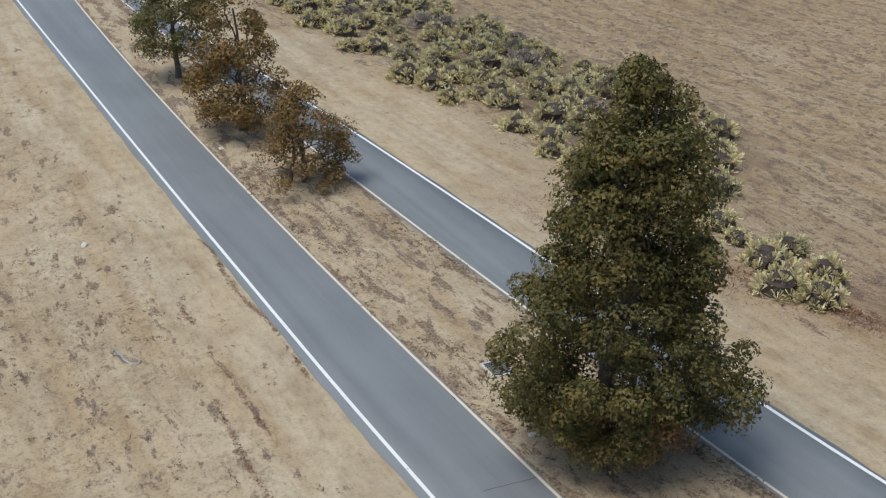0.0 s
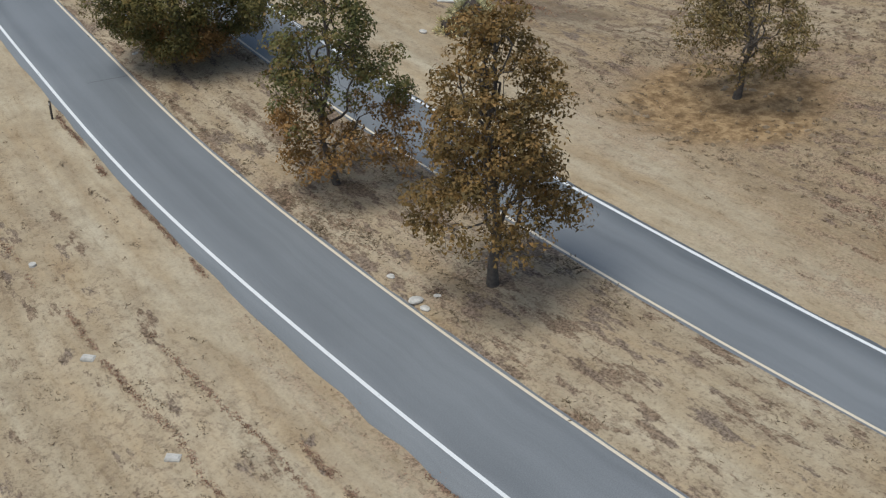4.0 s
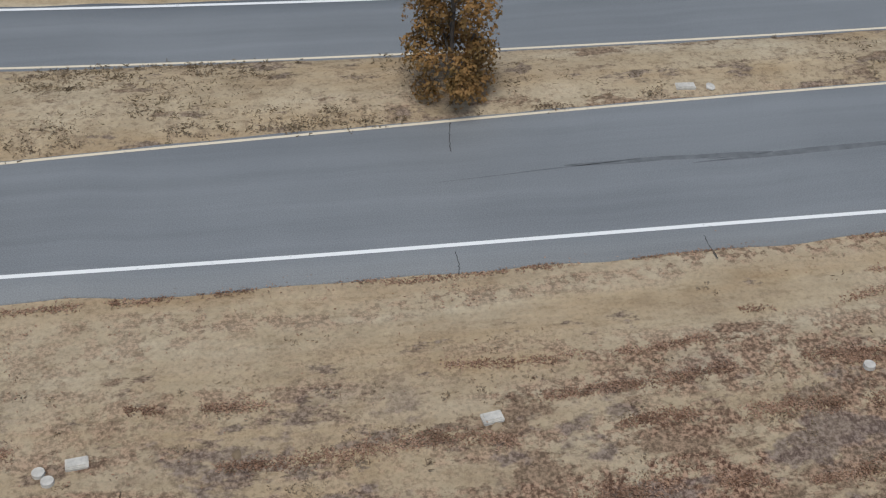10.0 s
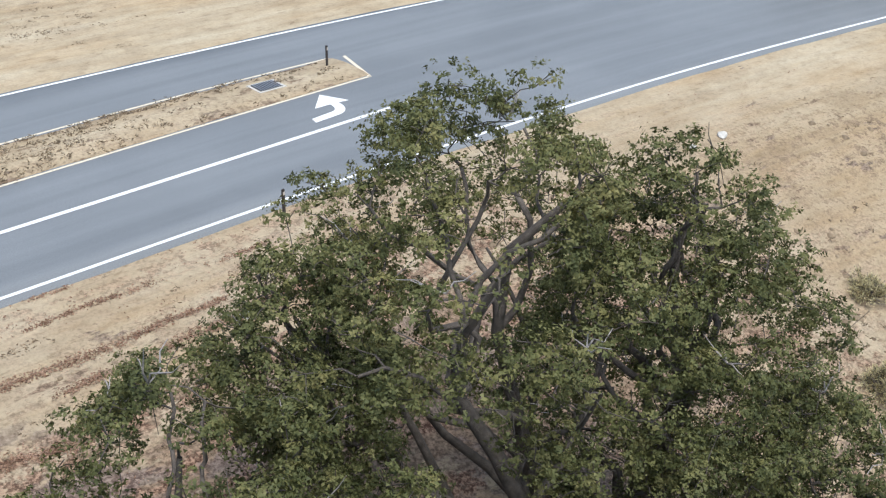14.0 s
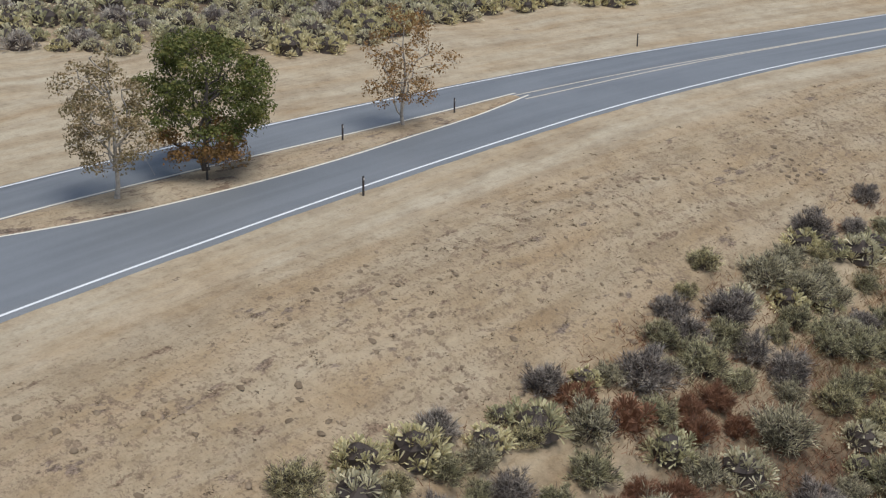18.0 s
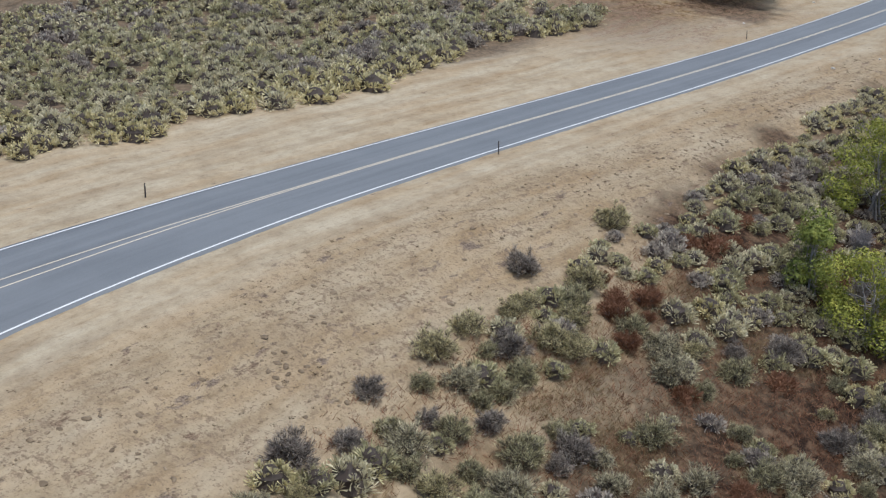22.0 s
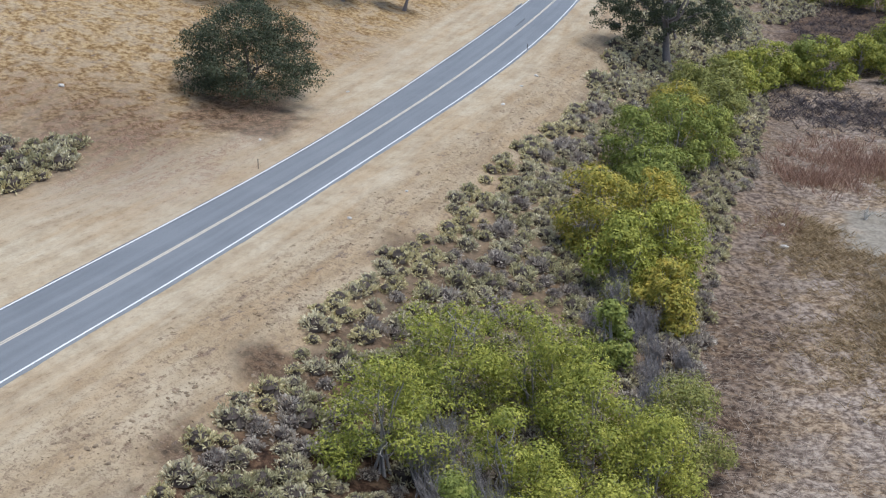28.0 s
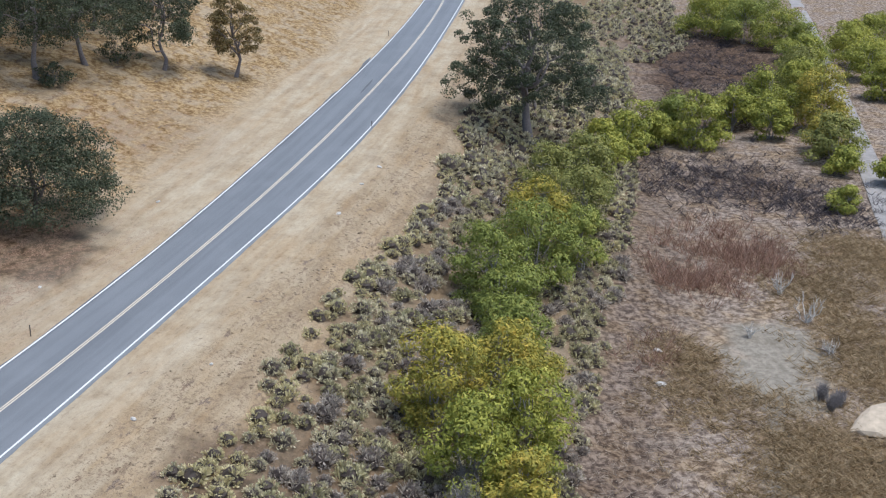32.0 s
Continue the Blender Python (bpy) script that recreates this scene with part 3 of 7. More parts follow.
def zones(x, y):
    d_r, d_l = sides(x, y)
    away = np.maximum(d_r, d_l)
    wob = 4 * (value_noise(x / 9, y / 9, 11) - 0.5)
    late = step01(44, 62, x + 12 * (value_noise(x / 12, y / 12, 15) - 0.5) + 8 * (value_noise(x / 4, y / 4, 16) - 0.5))
    soil = late * step01(16.5 - 6.7 * step01(120, 146, x), 23 - 10 * step01(120, 146, x), d_r + wob + 6 * (turned_noise(x, y, 2.4, 76) - 0.5)) * (1 - step01(36, 42, d_r + wob)) * (1 - 0.22 * step01(150, 175, x) - 0.3 * step01(175, 200, x) - 0.22 * (1 - step01(120, 140, x)) * (1 - step01(22, 28, d_r + wob)))
    soil = np.maximum(soil, 0.75 * step01(12, 15, d_l + wob) * step01(96, 112, x + wob * 3) * (1 - step01(192, 204, x + wob)))
    soil = np.maximum(soil, 0.6 * step01(9, 12, d_l + wob) * (1 - step01(-95, -86, x + wob)) * (1 - step01(22, 28, d_l + wob)))
    soil = np.maximum(soil, 0.9 * step01(282, 294, x + wob) * step01(33, 39, d_r + wob) * (1 - step01(62, 70, d_r + wob)) * (1 - step01(385, 400, x)))
    soil = np.maximum(soil, 0.8 * np.exp(-(((x - 258) / 10) ** 2 + ((y + 101) / 10) ** 2)))
    straw = late * step01(38 - 10 * step01(140, 165, x), 43 - 10 * step01(140, 165, x), d_r + 0.5 * wob)
    bare = np.exp(-(((x - 206) / 9) ** 2 + ((y + 81) / 6) ** 2)) + np.exp(-(((x - 193) / 5) ** 2 + ((y + 88) / 5) ** 2))
    rag = value_noise(x / 1.7, y / 1.7, 74) - 0.5
    silt = np.exp(-(((x - 208) / 7.5) ** 2 + ((y + 82) / 5.5) ** 2)) + 0.9 * np.exp(-(((x - 199) / 5) ** 2 + ((y + 78 - 0.4 * (x - 199)) / 4) ** 2)) + 0.9 * np.exp(-(((x - 186) / 12) ** 2 + ((y + 73 + 0.25 * (x - 186) - np.sin(x / 4)) / 1.4) ** 2))
    silt = step01(0.38, 0.62, silt + 0.45 * rag)
    straw = straw * (1 - np.clip(bare * 0.3, 0, 0.3))
    gold = step01(192, 212, x + wob * 2) * step01(6, 12, d_l + wob)
    gold = np.maximum(gold, 0.1 * step01(6, 11, d_l + wob) * step01(-60, -48, x) * (1 - step01(40, 70, x)))
    gold = np.maximum(gold, 0.25 * step01(24, 30, d_l + wob) * (1 - step01(-90, -60, x)))
    for cx, cy, rx, ry in ((208, -91, 9, 3.6), (201, -89, 6, 4), (218, -91.5, 6, 3.5), (230, -103, 8, 6), (207.5, -73, 4.5, 2.6)):
        gold = np.maximum(gold, 0.9 * step01(0.35, 0.7, np.exp(-(((x - cx) / rx) ** 2 + ((y - cy) / ry) ** 2)) + 0.5 * rag))
    gold = np.maximum(gold, step01(0.4, 0.7, np.exp(-(((x - 186) / 9) ** 2 + ((y + 77) / 5.5) ** 2)) + 0.4 * rag))
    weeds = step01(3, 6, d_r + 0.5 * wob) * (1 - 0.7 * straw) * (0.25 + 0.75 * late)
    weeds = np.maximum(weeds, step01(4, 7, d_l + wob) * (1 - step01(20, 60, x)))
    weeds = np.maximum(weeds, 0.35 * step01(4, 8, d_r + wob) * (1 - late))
    litter = np.maximum(litter_at(x, y), 0.8 * (1 - late) * step01(-70, -45, x) * (d_r > -0.3) * (1 - step01(0.4, 1.6, d_r)))
    bands = (0.4 + 0.6 * step01(0.35, 0.65, value_noise(x / 9, d_r / 4, 14))) * step01(2, 3.5, d_r) * (1 - step01(9, 13, d_r)) * (0.25 + 0.75 * step01(-15, 5, x)) * step01(-50, -40, x) * (1 - step01(45, 60, x))
    litter = np.maximum(litter, 0.85 * bands)
    litter = np.maximum(litter, 1.0 * step01(4.5, 7, d_r + 0.3 * wob) * (1 - step01(18, 24, d_r)) * step01(4, 14, x) * (1 - step01(42, 52, x)))
    mulch = np.zeros(np.shape(x))
    for cx, cy, radius in ((-39.2, 53.4, 5.2), (-54.3, 60.4, 5.2), (-11.5, 51.0, 6.5), (264, -71, 6)):
        mulch = np.maximum(mulch, 0.95 * step01(radius * 1.08, radius * 0.72, np.hypot(x - cx, y - cy) + 0.4 * wob + 1.6 * (value_noise(x / 1.1, y / 1.1, 73) - 0.5)))
    soil = np.maximum(soil, 0.55 * np.exp(-(((x - 206) / 15) ** 2 + ((y + 1) / 10) ** 2)))
    gravel = step01(3.5, 6.5, d_r + 0.5 * wob) * (1 - step01(15, 20, d_r)) * step01(-14, -2, x) * (1 - step01(40, 52, x))
    mats = np.maximum(0.55 * step01(1.2, 4, d_r + 0.4 * wob) * (1 - late), 0.9 * step01(2.5, 6.5, d_r + 0.4 * wob) * late * (1 - step01(13, 16, d_r)))
    mats = np.maximum(mats, (0.25 + 0.75 * step01(5.5, 8, d_l + 0.5 * wob)) * step01(1, 3, d_l) * (1 - step01(20, 60, x)))
    soil = np.maximum(soil, 0.75 * step01(0.3, 0.62, np.exp(-(((x - 217) / 10) ** 2 + ((y + 14.5) / 7) ** 2)) + 0.3 * rag))
    cover = (1 - late) * (0.3 * step01(1.0, 3, d_r + 0.3 * wob) + 0.2 * step01(3.5, 6, d_r + 0.5 * wob) * step01(-30, 0, x) + 0.66 * step01(3.5, 10, d_r + 0.5 * wob) * step01(-4, 30, x) * (1 - 0.8 * step01(22, 32, d_r + wob)))
    cover = np.maximum(cover, late * 0.3 * step01(2.6, 6, d_r + 0.5 * wob) * (1 - step01(13, 16, d_r)))
    cover = np.maximum(cover, 0.4 * (1 - late) * (1 - step01(-72, -62, x)) * step01(1.5, 5, d_r + 0.6 * wob))
    soil = np.maximum(soil, 0.55 * step01(0.35, 0.7, np.exp(-(((x + 71.5) / 7) ** 2 + ((y - 68.5) / 3.5) ** 2)) + 0.4 * rag))
    cover = np.maximum(cover, 0.55 * step01(4, 8, d_l + wob) * (1 - step01(20, 60, x)))
    cover = np.maximum(cover, 0.3 * step01(7, 13, d_l + wob) * step01(190, 205, x))
    return {"cover": cover, "mats": mats, "gravel": gravel, "mulch": mulch, "silt": silt, "off": away, "soil": soil, "straw": straw, "gold": gold, "weeds": weeds, "litter": litter}


gx, gy = spaced(-175, 345, 1.0, 2600), spaced(-128, 112, 1.0, 2600)
px, py = np.meshgrid(gx, gy, indexing="ij")
px, py = px.ravel(), py.ravel()
pz = height(px, py)
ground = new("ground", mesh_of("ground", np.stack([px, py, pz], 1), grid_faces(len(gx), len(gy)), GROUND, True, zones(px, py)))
tagged(ground, "dry sandy ground with ruts, dead weeds and fallen leaves", "ground", kind="structure")

# ---- roads ----
xs = np.arange(-260, 460, 0.8)
ragged_r = 0.28 * (value_noise(xs / 1.7, xs * 0 + 3, 5) - 0.5) + 0.3 * (value_noise(xs / 6, xs * 0 + 9, 6) - 0.5)
ragged_l = 0.25 * (value_noise(xs / 1.9, xs * 0 + 5, 7) - 0.5)
rows, lanes = [], []
lo, hi = right_line(xs) - shoulder(xs) - 0.05 + ragged_r * np.minimum(1, shoulder(xs)), left_line(xs) + 0.24 + 0.7 * ragged_l
for u in np.linspace(0, 1, 13):
    rows.append(np.stack([xs, lo * (1 - u) + hi * u, 0 * xs], 1))
    lanes.append((hi - lo) * u)
rows = [rows[0] - (0, 0.03, 0.14)] + rows + [rows[-1] + (0, 0.03, -0.14)]
lanes = [lanes[0]] + lanes + [lanes[-1]]
road = new("road", mesh_of("road", np.concatenate(rows), grid_faces(len(rows), len(xs))[:, ::-1], ASPHALT, marks={"lane": np.concatenate(lanes)}))
tagged(road, "grey worn asphalt road curving through dry land", "road", kind="structure")


def median(name, xs, low, high, label):
    rows = []
    across = [0, 0.012, 0.04, 0.1, 0.2, 0.3, 0.4, 0.5, 0.6, 0.7, 0.8, 0.9, 0.96, 0.988, 1]
    n = len(across)
    rag = 0.16 * (value_noise(xs / 1.3, xs * 0, 8) - 0.5)
    for u in across:
        e = min(u, 1 - u)
        y = (low + 0.11 + 0.7 * rag) * (1 - u) + (high - 0.14 + 0.7 * rag) * u
        wide = np.clip((high - low) / 4, 0, 1)
        z = 0.014 + wide * 0.2 * math.sin(math.pi * u) + min(1, e * 8) * 0.06 * (value_noise(xs / 0.8, y / 0.8, 9) - 0.4)
        rows.append(np.stack([xs, y, z if e > 0 else 0 * xs - 0.05], 1))
    v = np.concatenate(rows)
    k = zones(v[:, 0], v[:, 1])
    k["off"] = v[:, 1] - np.tile(low, n)
    k["mats"] = 0.6 + 0 * v[:, 0]
    k["cover"] = 0.36 + 0.24 * (1 - step01(-50, -30, v[:, 0])) + 0.2 * (value_noise(v[:, 0] / 4, v[:, 1] / 2, 13) - 0.5) + 0.3 * np.exp(-np.tile(high - low, n) * np.repeat(np.minimum(across, 1 - np.array(across)), len(xs)) / 0.35)
    k["weeds"] = 0.05 + 0.3 * value_noise(v[:, 0] / 5, v[:, 1] / 3, 12)
    k["litter"] = np.maximum(0.5 * k["litter"], 0.4 * np.exp(-np.tile(high - low, n) * np.repeat(np.minimum(across, 1 - np.array(across)), len(xs)) / 0.4))
    ob = new(name, mesh_of(name, v, grid_faces(n, len(xs))[:, ::-1], GROUND, True, k))
    return tagged(ob, label, "median", kind="structure")


mx = np.arange(-260, 55.3, 0.7)
mx = np.concatenate([mx[mx < 54.2], [54.6, 55.0]])
median("median_1", mx, near_yellow(mx), far_yellow(mx) + (mx > 54) * 0.1, "sandy median strip between two one-way roads")
mx2 = np.arange(73.2, 108.4, 0.5)
median("median_2", mx2, near_yellow_2(mx2), far_yellow_2(mx2), "narrow tapering sandy median strip with trees")


def marking(name, xs, mid, width, material, label):
    slope = np.gradient(mid, xs)
    w = width / 2 * np.sqrt(1 + slope ** 2)
    return tagged(new(name, ribbon(name, xs, mid - w, mid + w, 0.006, material)), label, "road marking", kind="structure")


LX = np.arange(-250, 450, 1.0)
marking("edge_line", LX, right_line(LX), 0.15, WHITE, "white painted edge line along the asphalt")
marking("edge_line", LX, left_line(LX), 0.16, WHITE, "white painted edge line along the asphalt")
YX = np.arange(-250, 55.1, 1.0)
marking("median_line", YX, near_yellow(YX), 0.12, YELLOW, "faded yellow line beside the median strip")
marking("median_line", YX, far_yellow(YX), 0.12, YELLOW, "faded yellow line beside the median strip")
Y2 = np.arange(73, 109.2, 1.0)
marking("median_line", Y2, near_yellow_2(Y2), 0.15, PALE, "faded pale line beside the tapering median")
marking("median_line", Y2, far_yellow_2(Y2), 0.15, PALE, "faded pale line beside the tapering median")
CX = np.arange(108, 450, 1.0)
spread = 0.115 + 0.42 * (1 - step01(108, 132, CX))
for s in (-1, 1):
    marking("centre_line", CX, middle_line(CX) + s * spread, 0.115, YELLOW, "pale yellow double centre line")
TX = np.arange(32.5, 54.6, 0.5)
marking("turn_lane_line", TX, 27.52 - 0.018 * (TX - 32.5) + 0.0003 * (TX - 44) ** 2, 0.2, WHITE, "solid white line beside the turn lane")
tagged(new("nose_line", mesh_of("nose_line", [(54.85, 30.2, 0.006), (55.0, 30.2, 0.006), (55.75, 32.75, 0.006), (55.6, 32.75, 0.006)], [(0, 1, 2, 3)], YELLOW)), "faded line closing the end of the median", "road marking", kind="structure")


def on_ground(x, y, lift=0.0):
    return float(height(x, y)) + lift


# ---- trees ----
def tube(pts, radii, k=5):
    pts, radii = np.asarray(pts, float), np.asarray(radii, float)
    d = np.gradient(pts, axis=0)
    d /= np.linalg.norm(d, axis=1, keepdims=True) + 1e-9
    side = np.cross(d, [0.31, 0.87, 0.38])
    side /= np.linalg.norm(side, axis=1, keepdims=True) + 1e-9
    up = np.cross(d, side)
    a = np.arange(k) * 2 * np.pi / k
    v = pts[:, None] + radii[:, None, None] * (np.cos(a)[None, :, None] * side[:, None] + np.sin(a)[None, :, None] * up[:, None])
    n = len(pts)
    i, j = np.meshgrid(np.arange(n - 1), np.arange(k), indexing="ij")
    f = np.stack([i * k + j, i * k + (j + 1) % k, (i + 1) * k + (j + 1) % k, (i + 1) * k + j], -1).reshape(-1, 4)
    return v.reshape(-1, 3), f


def joined(pieces):
    vs, fs, n = [], [], 0
    for v, f in pieces:
        vs.append(v)
        fs.append(f + n)
        n += len(v)
    return np.concatenate(vs), np.concatenate(fs)


def bent(r, a, b, sag, k=5, crook=0.1):
    """A crooked way from a to b."""
    a, b = np.asarray(a, float), np.asarray(b, float)
    u = np.linspace(0, 1, k)[:, None]
    p = a * (1 - u) + b * u
    bends = r.normal(0, crook * np.linalg.norm(b - a), (4, 3))
    wig = sum(np.sin((q + 1) * np.pi * u) * bends[q] * w for q, w in enumerate((0.6, 0.5, 0.4, 0.3)))
    p = p + wig
    p[:, 2] += sag * np.linalg.norm(b - a) * (u * (1 - u))[:, 0]
    return p


def leaf_blades(r, centres, spread, per, size, flat=0.75, long=1.0, uneven=0.45, bunch=1):
    """Leaves on and in rounded clumps: small pointed blades that mostly lie along the clump's surface and tilt to the light."""
    n = len(centres) * per
    c = np.repeat(centres, per, 0)
    big = np.repeat(r.uniform(0.65, 1.3, len(centres)), per)
    q = np.repeat(r.normal(0, 1, (-(-n // bunch), 3)), bunch, 0)[:n]
    q /= np.linalg.norm(q, axis=1, keepdims=True)
    q[:, 2] = np.where(np.repeat(r.uniform(size=-(-n // bunch)), bunch)[:n] < 0.55, np.abs(q[:, 2]), q[:, 2])
    deep = np.repeat(r.uniform(0.45, 1.0, -(-n // bunch)), bunch)[:n]
    p = c + q * (deep ** 0.6 * spread * 1.45 * big)[:, None] * (1, 1, flat)
    if bunch > 1:
        p = p + r.normal(0, size * 0.75, (n, 3)) * (1, 1, 0.6)
    out = q + r.normal(0, uneven, (n, 3)) + (0, 0, 0.25)
    out /= np.linalg.norm(out, axis=1, keepdims=True)
    d = np.cross(out, r.normal(0, 1, (n, 3)))
    d /= np.linalg.norm(d, axis=1, keepdims=True) + 1e-9
    s = np.cross(d, out)
    length = (size * r.uniform(0.6, 1.35, n))[:, None]
    foot = p - d * length * 0.5 * long - out * length * 0.06
    v = np.stack([foot + s * length * 0.4, p + d * length * 0.5 * long, foot - s * length * 0.4], 1)
    return v.reshape(-1, 3), np.arange(3 * n).reshape(-1, 3)


def make_tree(name, at, tall, wide, outline, wood, leaves, seed, label, clumps=70, per=60, leaf=0.16, bare=0.15, trunks=1, trunk_r=0.0, limbs=7, lean=(0, 0),
              clump_r=0.45, category="tree", group="", low=0.2, dead=0, uneven=0.45, bunch=1, dry=0.0, long=1.0):
    """A trunk, crooked limbs that reach every clump of the crown, and leaves. outline: (part of the height, part of the half width)."""
    r = np.random.default_rng(seed)
    hs, ws = zip(*outline)
    half = wide / 2
    trunk_r = trunk_r or 0.02 * tall + 0.05
    pieces, spines = [], []
    for t in range(trunks):
        foot = np.array([0, 0, -0.25]) + (r.normal(0, 0.25, 3) * (1, 1, 0) if trunks > 1 else 0)
        crown_up = 0.85 if outline[-1][1] < 0.35 else 0.5
        tip = np.array([lean[0] * crown_up, lean[1] * crown_up, tall * crown_up]) + (r.normal(0, 0.22 * half, 3) * (1, 1, 0.1) if trunks > 1 else 0)
        p = bent(r, foot, tip, 0, 8, 0.025 if outline[-1][1] < 0.25 else 0.05)
        rad = trunk_r * (1 - 0.75 * np.linspace(0, 1, 8))
        rad[0] *= 1.35
        pieces.append(tube(p, rad, 8))
        spines.append((p, rad))
    for k in range(limbs):
        h = r.uniform(max(low, 0.18), 0.8)
        p0, rad0 = spines[k % trunks]
        i = int(np.clip(h / 0.9 * 7, 1, 6))
        a = 2 * np.pi * (k + r.uniform(-0.3, 0.3)) / limbs * 1.62
        hh = min(0.95, h + r.uniform(0.08, 0.28))
        reach = half * np.interp(hh, hs, ws) * r.uniform(0.5, 0.78)
        end = np.array([math.cos(a) * reach + lean[0] * hh, math.sin(a) * reach + lean[1] * hh, tall * hh])
        p = bent(r, p0[i], end, 0.12, 9)
        rad = np.linspace(rad0[i] * 0.62, 0.03, 9)
        pieces.append(tube(p, rad, 6))
        spines.append((p, rad))
    knots = np.concatenate([s[0][1:] for s in spines])
    thick = np.concatenate([s[1][1:] for s in spines])
    centres = []
    while len(centres) < clumps:
        h = r.uniform(low, 1.0)
        w = np.interp(h, hs, ws)
        if r.uniform() > w + 0.12:
            continue
        a = r.uniform(0, 2 * np.pi)
        lump = 0.6 + 0.7 * float(value_noise(np.array(a * 1.6 + seed), np.array(h * 5.0), seed))
        rr = half * w * lump * r.uniform(0.25 if bunch == 1 else 0.4, 1.0) ** 0.5
        centres.append((math.cos(a) * rr + lean[0] * h, math.sin(a) * rr + lean[1] * h, tall * h * r.uniform(0.97, 1.03)))
    centres = np.array(centres)
    near = np.array([np.min(np.linalg.norm(knots - c, axis=1)) for c in centres])
    for c in centres[np.argsort(near)]:
        d = np.linalg.norm(knots - c, axis=1) + 1.2 * np.maximum(0, knots[:, 2] - c[2])
        i = int(np.argmin(d))
        p = bent(r, knots[i], c + r.normal(0, 0.1, 3), 0.08, 4)
        pieces.append(tube(p, np.linspace(min(thick[i] * 0.7, 0.045), 0.012, 4), 3))
        knots, thick = np.concatenate([knots, p[2:3], c[None]]), np.concatenate([thick, [max(0.016, min(thick[i] * 0.6, 0.035))], [0.018]])
        e = c + r.normal(0, 1, 3) * clump_r * 0.8
        pieces.append(tube(bent(r, p[2], e, 0.05, 3), np.linspace(0.014, 0.006, 3), 3))
    ob = thing(name, pose(*at, 0, 0, 0), label, category, group)
    wv, wf = joined(pieces)
    part("trunk", mesh_of("trunk", wv, wf, wood, True), ob)
    if dead:
        tw = []
        for q in range(dead):
            c = centres[r.integers(len(centres))]
            for s in range(4):
                e = c + r.normal(0, 1, 3) * (0.42, 0.42, 0.28) + (0, 0, 0.2)
                tw.append(tube(bent(r, c, e, 0.1, 4), np.linspace(0.02, 0.007, 4), 4))
        v, f = joined(tw)
        tagged(part("dead_twig_tangle", mesh_of("dead_twig_tangle", v, f, GREY_BARK), ob), "bare grey twigs", kind="stuff")
    full = centres[(r.uniform(size=len(centres)) > bare) | (centres[:, 2] > 0.82 * tall)]
    if dry:
        low_down = full[:, 2] < tall * (dry + 0.22 * (value_noise(full[:, 0] * 1.3 + seed, full[:, 1] * 1.3, seed) - 0.5))
        part("dry_lower_leaves", mesh_of("dry_lower_leaves", *leaf_blades(r, full[low_down], clump_r, per, leaf), RUSTY), ob, "rusty brown dried leaves")
        full = full[~low_down]
    lv, lf = leaf_blades(r, full, clump_r, per, leaf, uneven=uneven, bunch=bunch, long=long)
    part("crown", mesh_of("crown", lv, lf, leaves), ob)
    return ob


CONE = [(0, 0.3), (0.12, 0.8), (0.25, 1.0), (0.45, 0.8), (0.65, 0.66), (0.82, 0.45), (1.0, 0.12)]
ROUND = [(0, 0.1), (0.15, 0.55), (0.4, 1.0), (0.65, 0.95), (0.85, 0.65), (1.0, 0.2)]
SPREAD = [(0, 0.1), (0.2, 0.6), (0.38, 1.0), (0.6, 1.0), (0.8, 0.75), (1.0, 0.3)]
THIN = [(0, 0.7), (0.15, 1.0), (0.35, 0.8), (0.6, 0.75), (0.8, 0.5), (1.0, 0.15)]
SHRUB = [(0, 0.75), (0.25, 1.0), (0.5, 0.95), (0.75, 0.75), (1.0, 0.25)]
MED = "young trees along the median strip"
make_tree("sycamore_tree", (-78.6, 48.2, 0.1), 14.2, 8.6, [(0, 0.4), (0.13, 0.85), (0.27, 1.0), (0.48, 0.72), (0.7, 0.55), (0.88, 0.34), (1.0, 0.1)], BARK, GREEN_SYC, 3, "tall dense dark green sycamore on the median strip", 470, 190, 0.135, 0.0, limbs=14, clump_r=0.5, low=0.05, group=MED, lean=(0.8, -0.6), dry=0.13)
make_tree("sycamore_tree", (-125.7, 66.8, 0.1), 8.6, 6.6, ROUND, BARK, SYCAMORE, 5, "dark green broad-leaved tree on the median strip", 95, 150, 0.16, 0.05, clump_r=0.6, group=MED)
make_tree("sycamore_tree", (-114.2, 62.3, 0.1), 8.8, 6.2, CONE, BARK, BRONZE, 6, "olive and brown broad-leaved tree on the median strip", 100, 150, 0.16, 0.08, clump_r=0.6, low=0.05, group=MED)
make_tree("sycamore_tree", (-105.1, 58.8, 0.1), 5.4, 5.2, SHRUB, BARK, BRONZE, 7, "low bushy brown-green tree on the median strip", 80, 130, 0.14, 0.05, clump_r=0.5, trunks=3, low=0.06, group=MED)
make_tree("sycamore_tree", (-63.5, 42.6, 0.12), 10.3, 6.6, CONE, BARK, SYCAMORE, 8, "open-crowned sycamore with rusty lower leaves", 190, 100, 0.14, 0.1, limbs=11, trunk_r=0.15, clump_r=0.45, low=0.12, group=MED, lean=(0.2, -0.5), dry=0.36)
make_tree("sycamore_tree", (-53.9, 40.15, 0.12), 11.4, 6.9, CONE, BARK, BRONZE, 9, "rusty autumn-leaved sycamore on the median strip", 200, 110, 0.14, 0.1, limbs=12, trunk_r=0.2, clump_r=0.45, low=0.24, group=MED, lean=(0, -0.3))
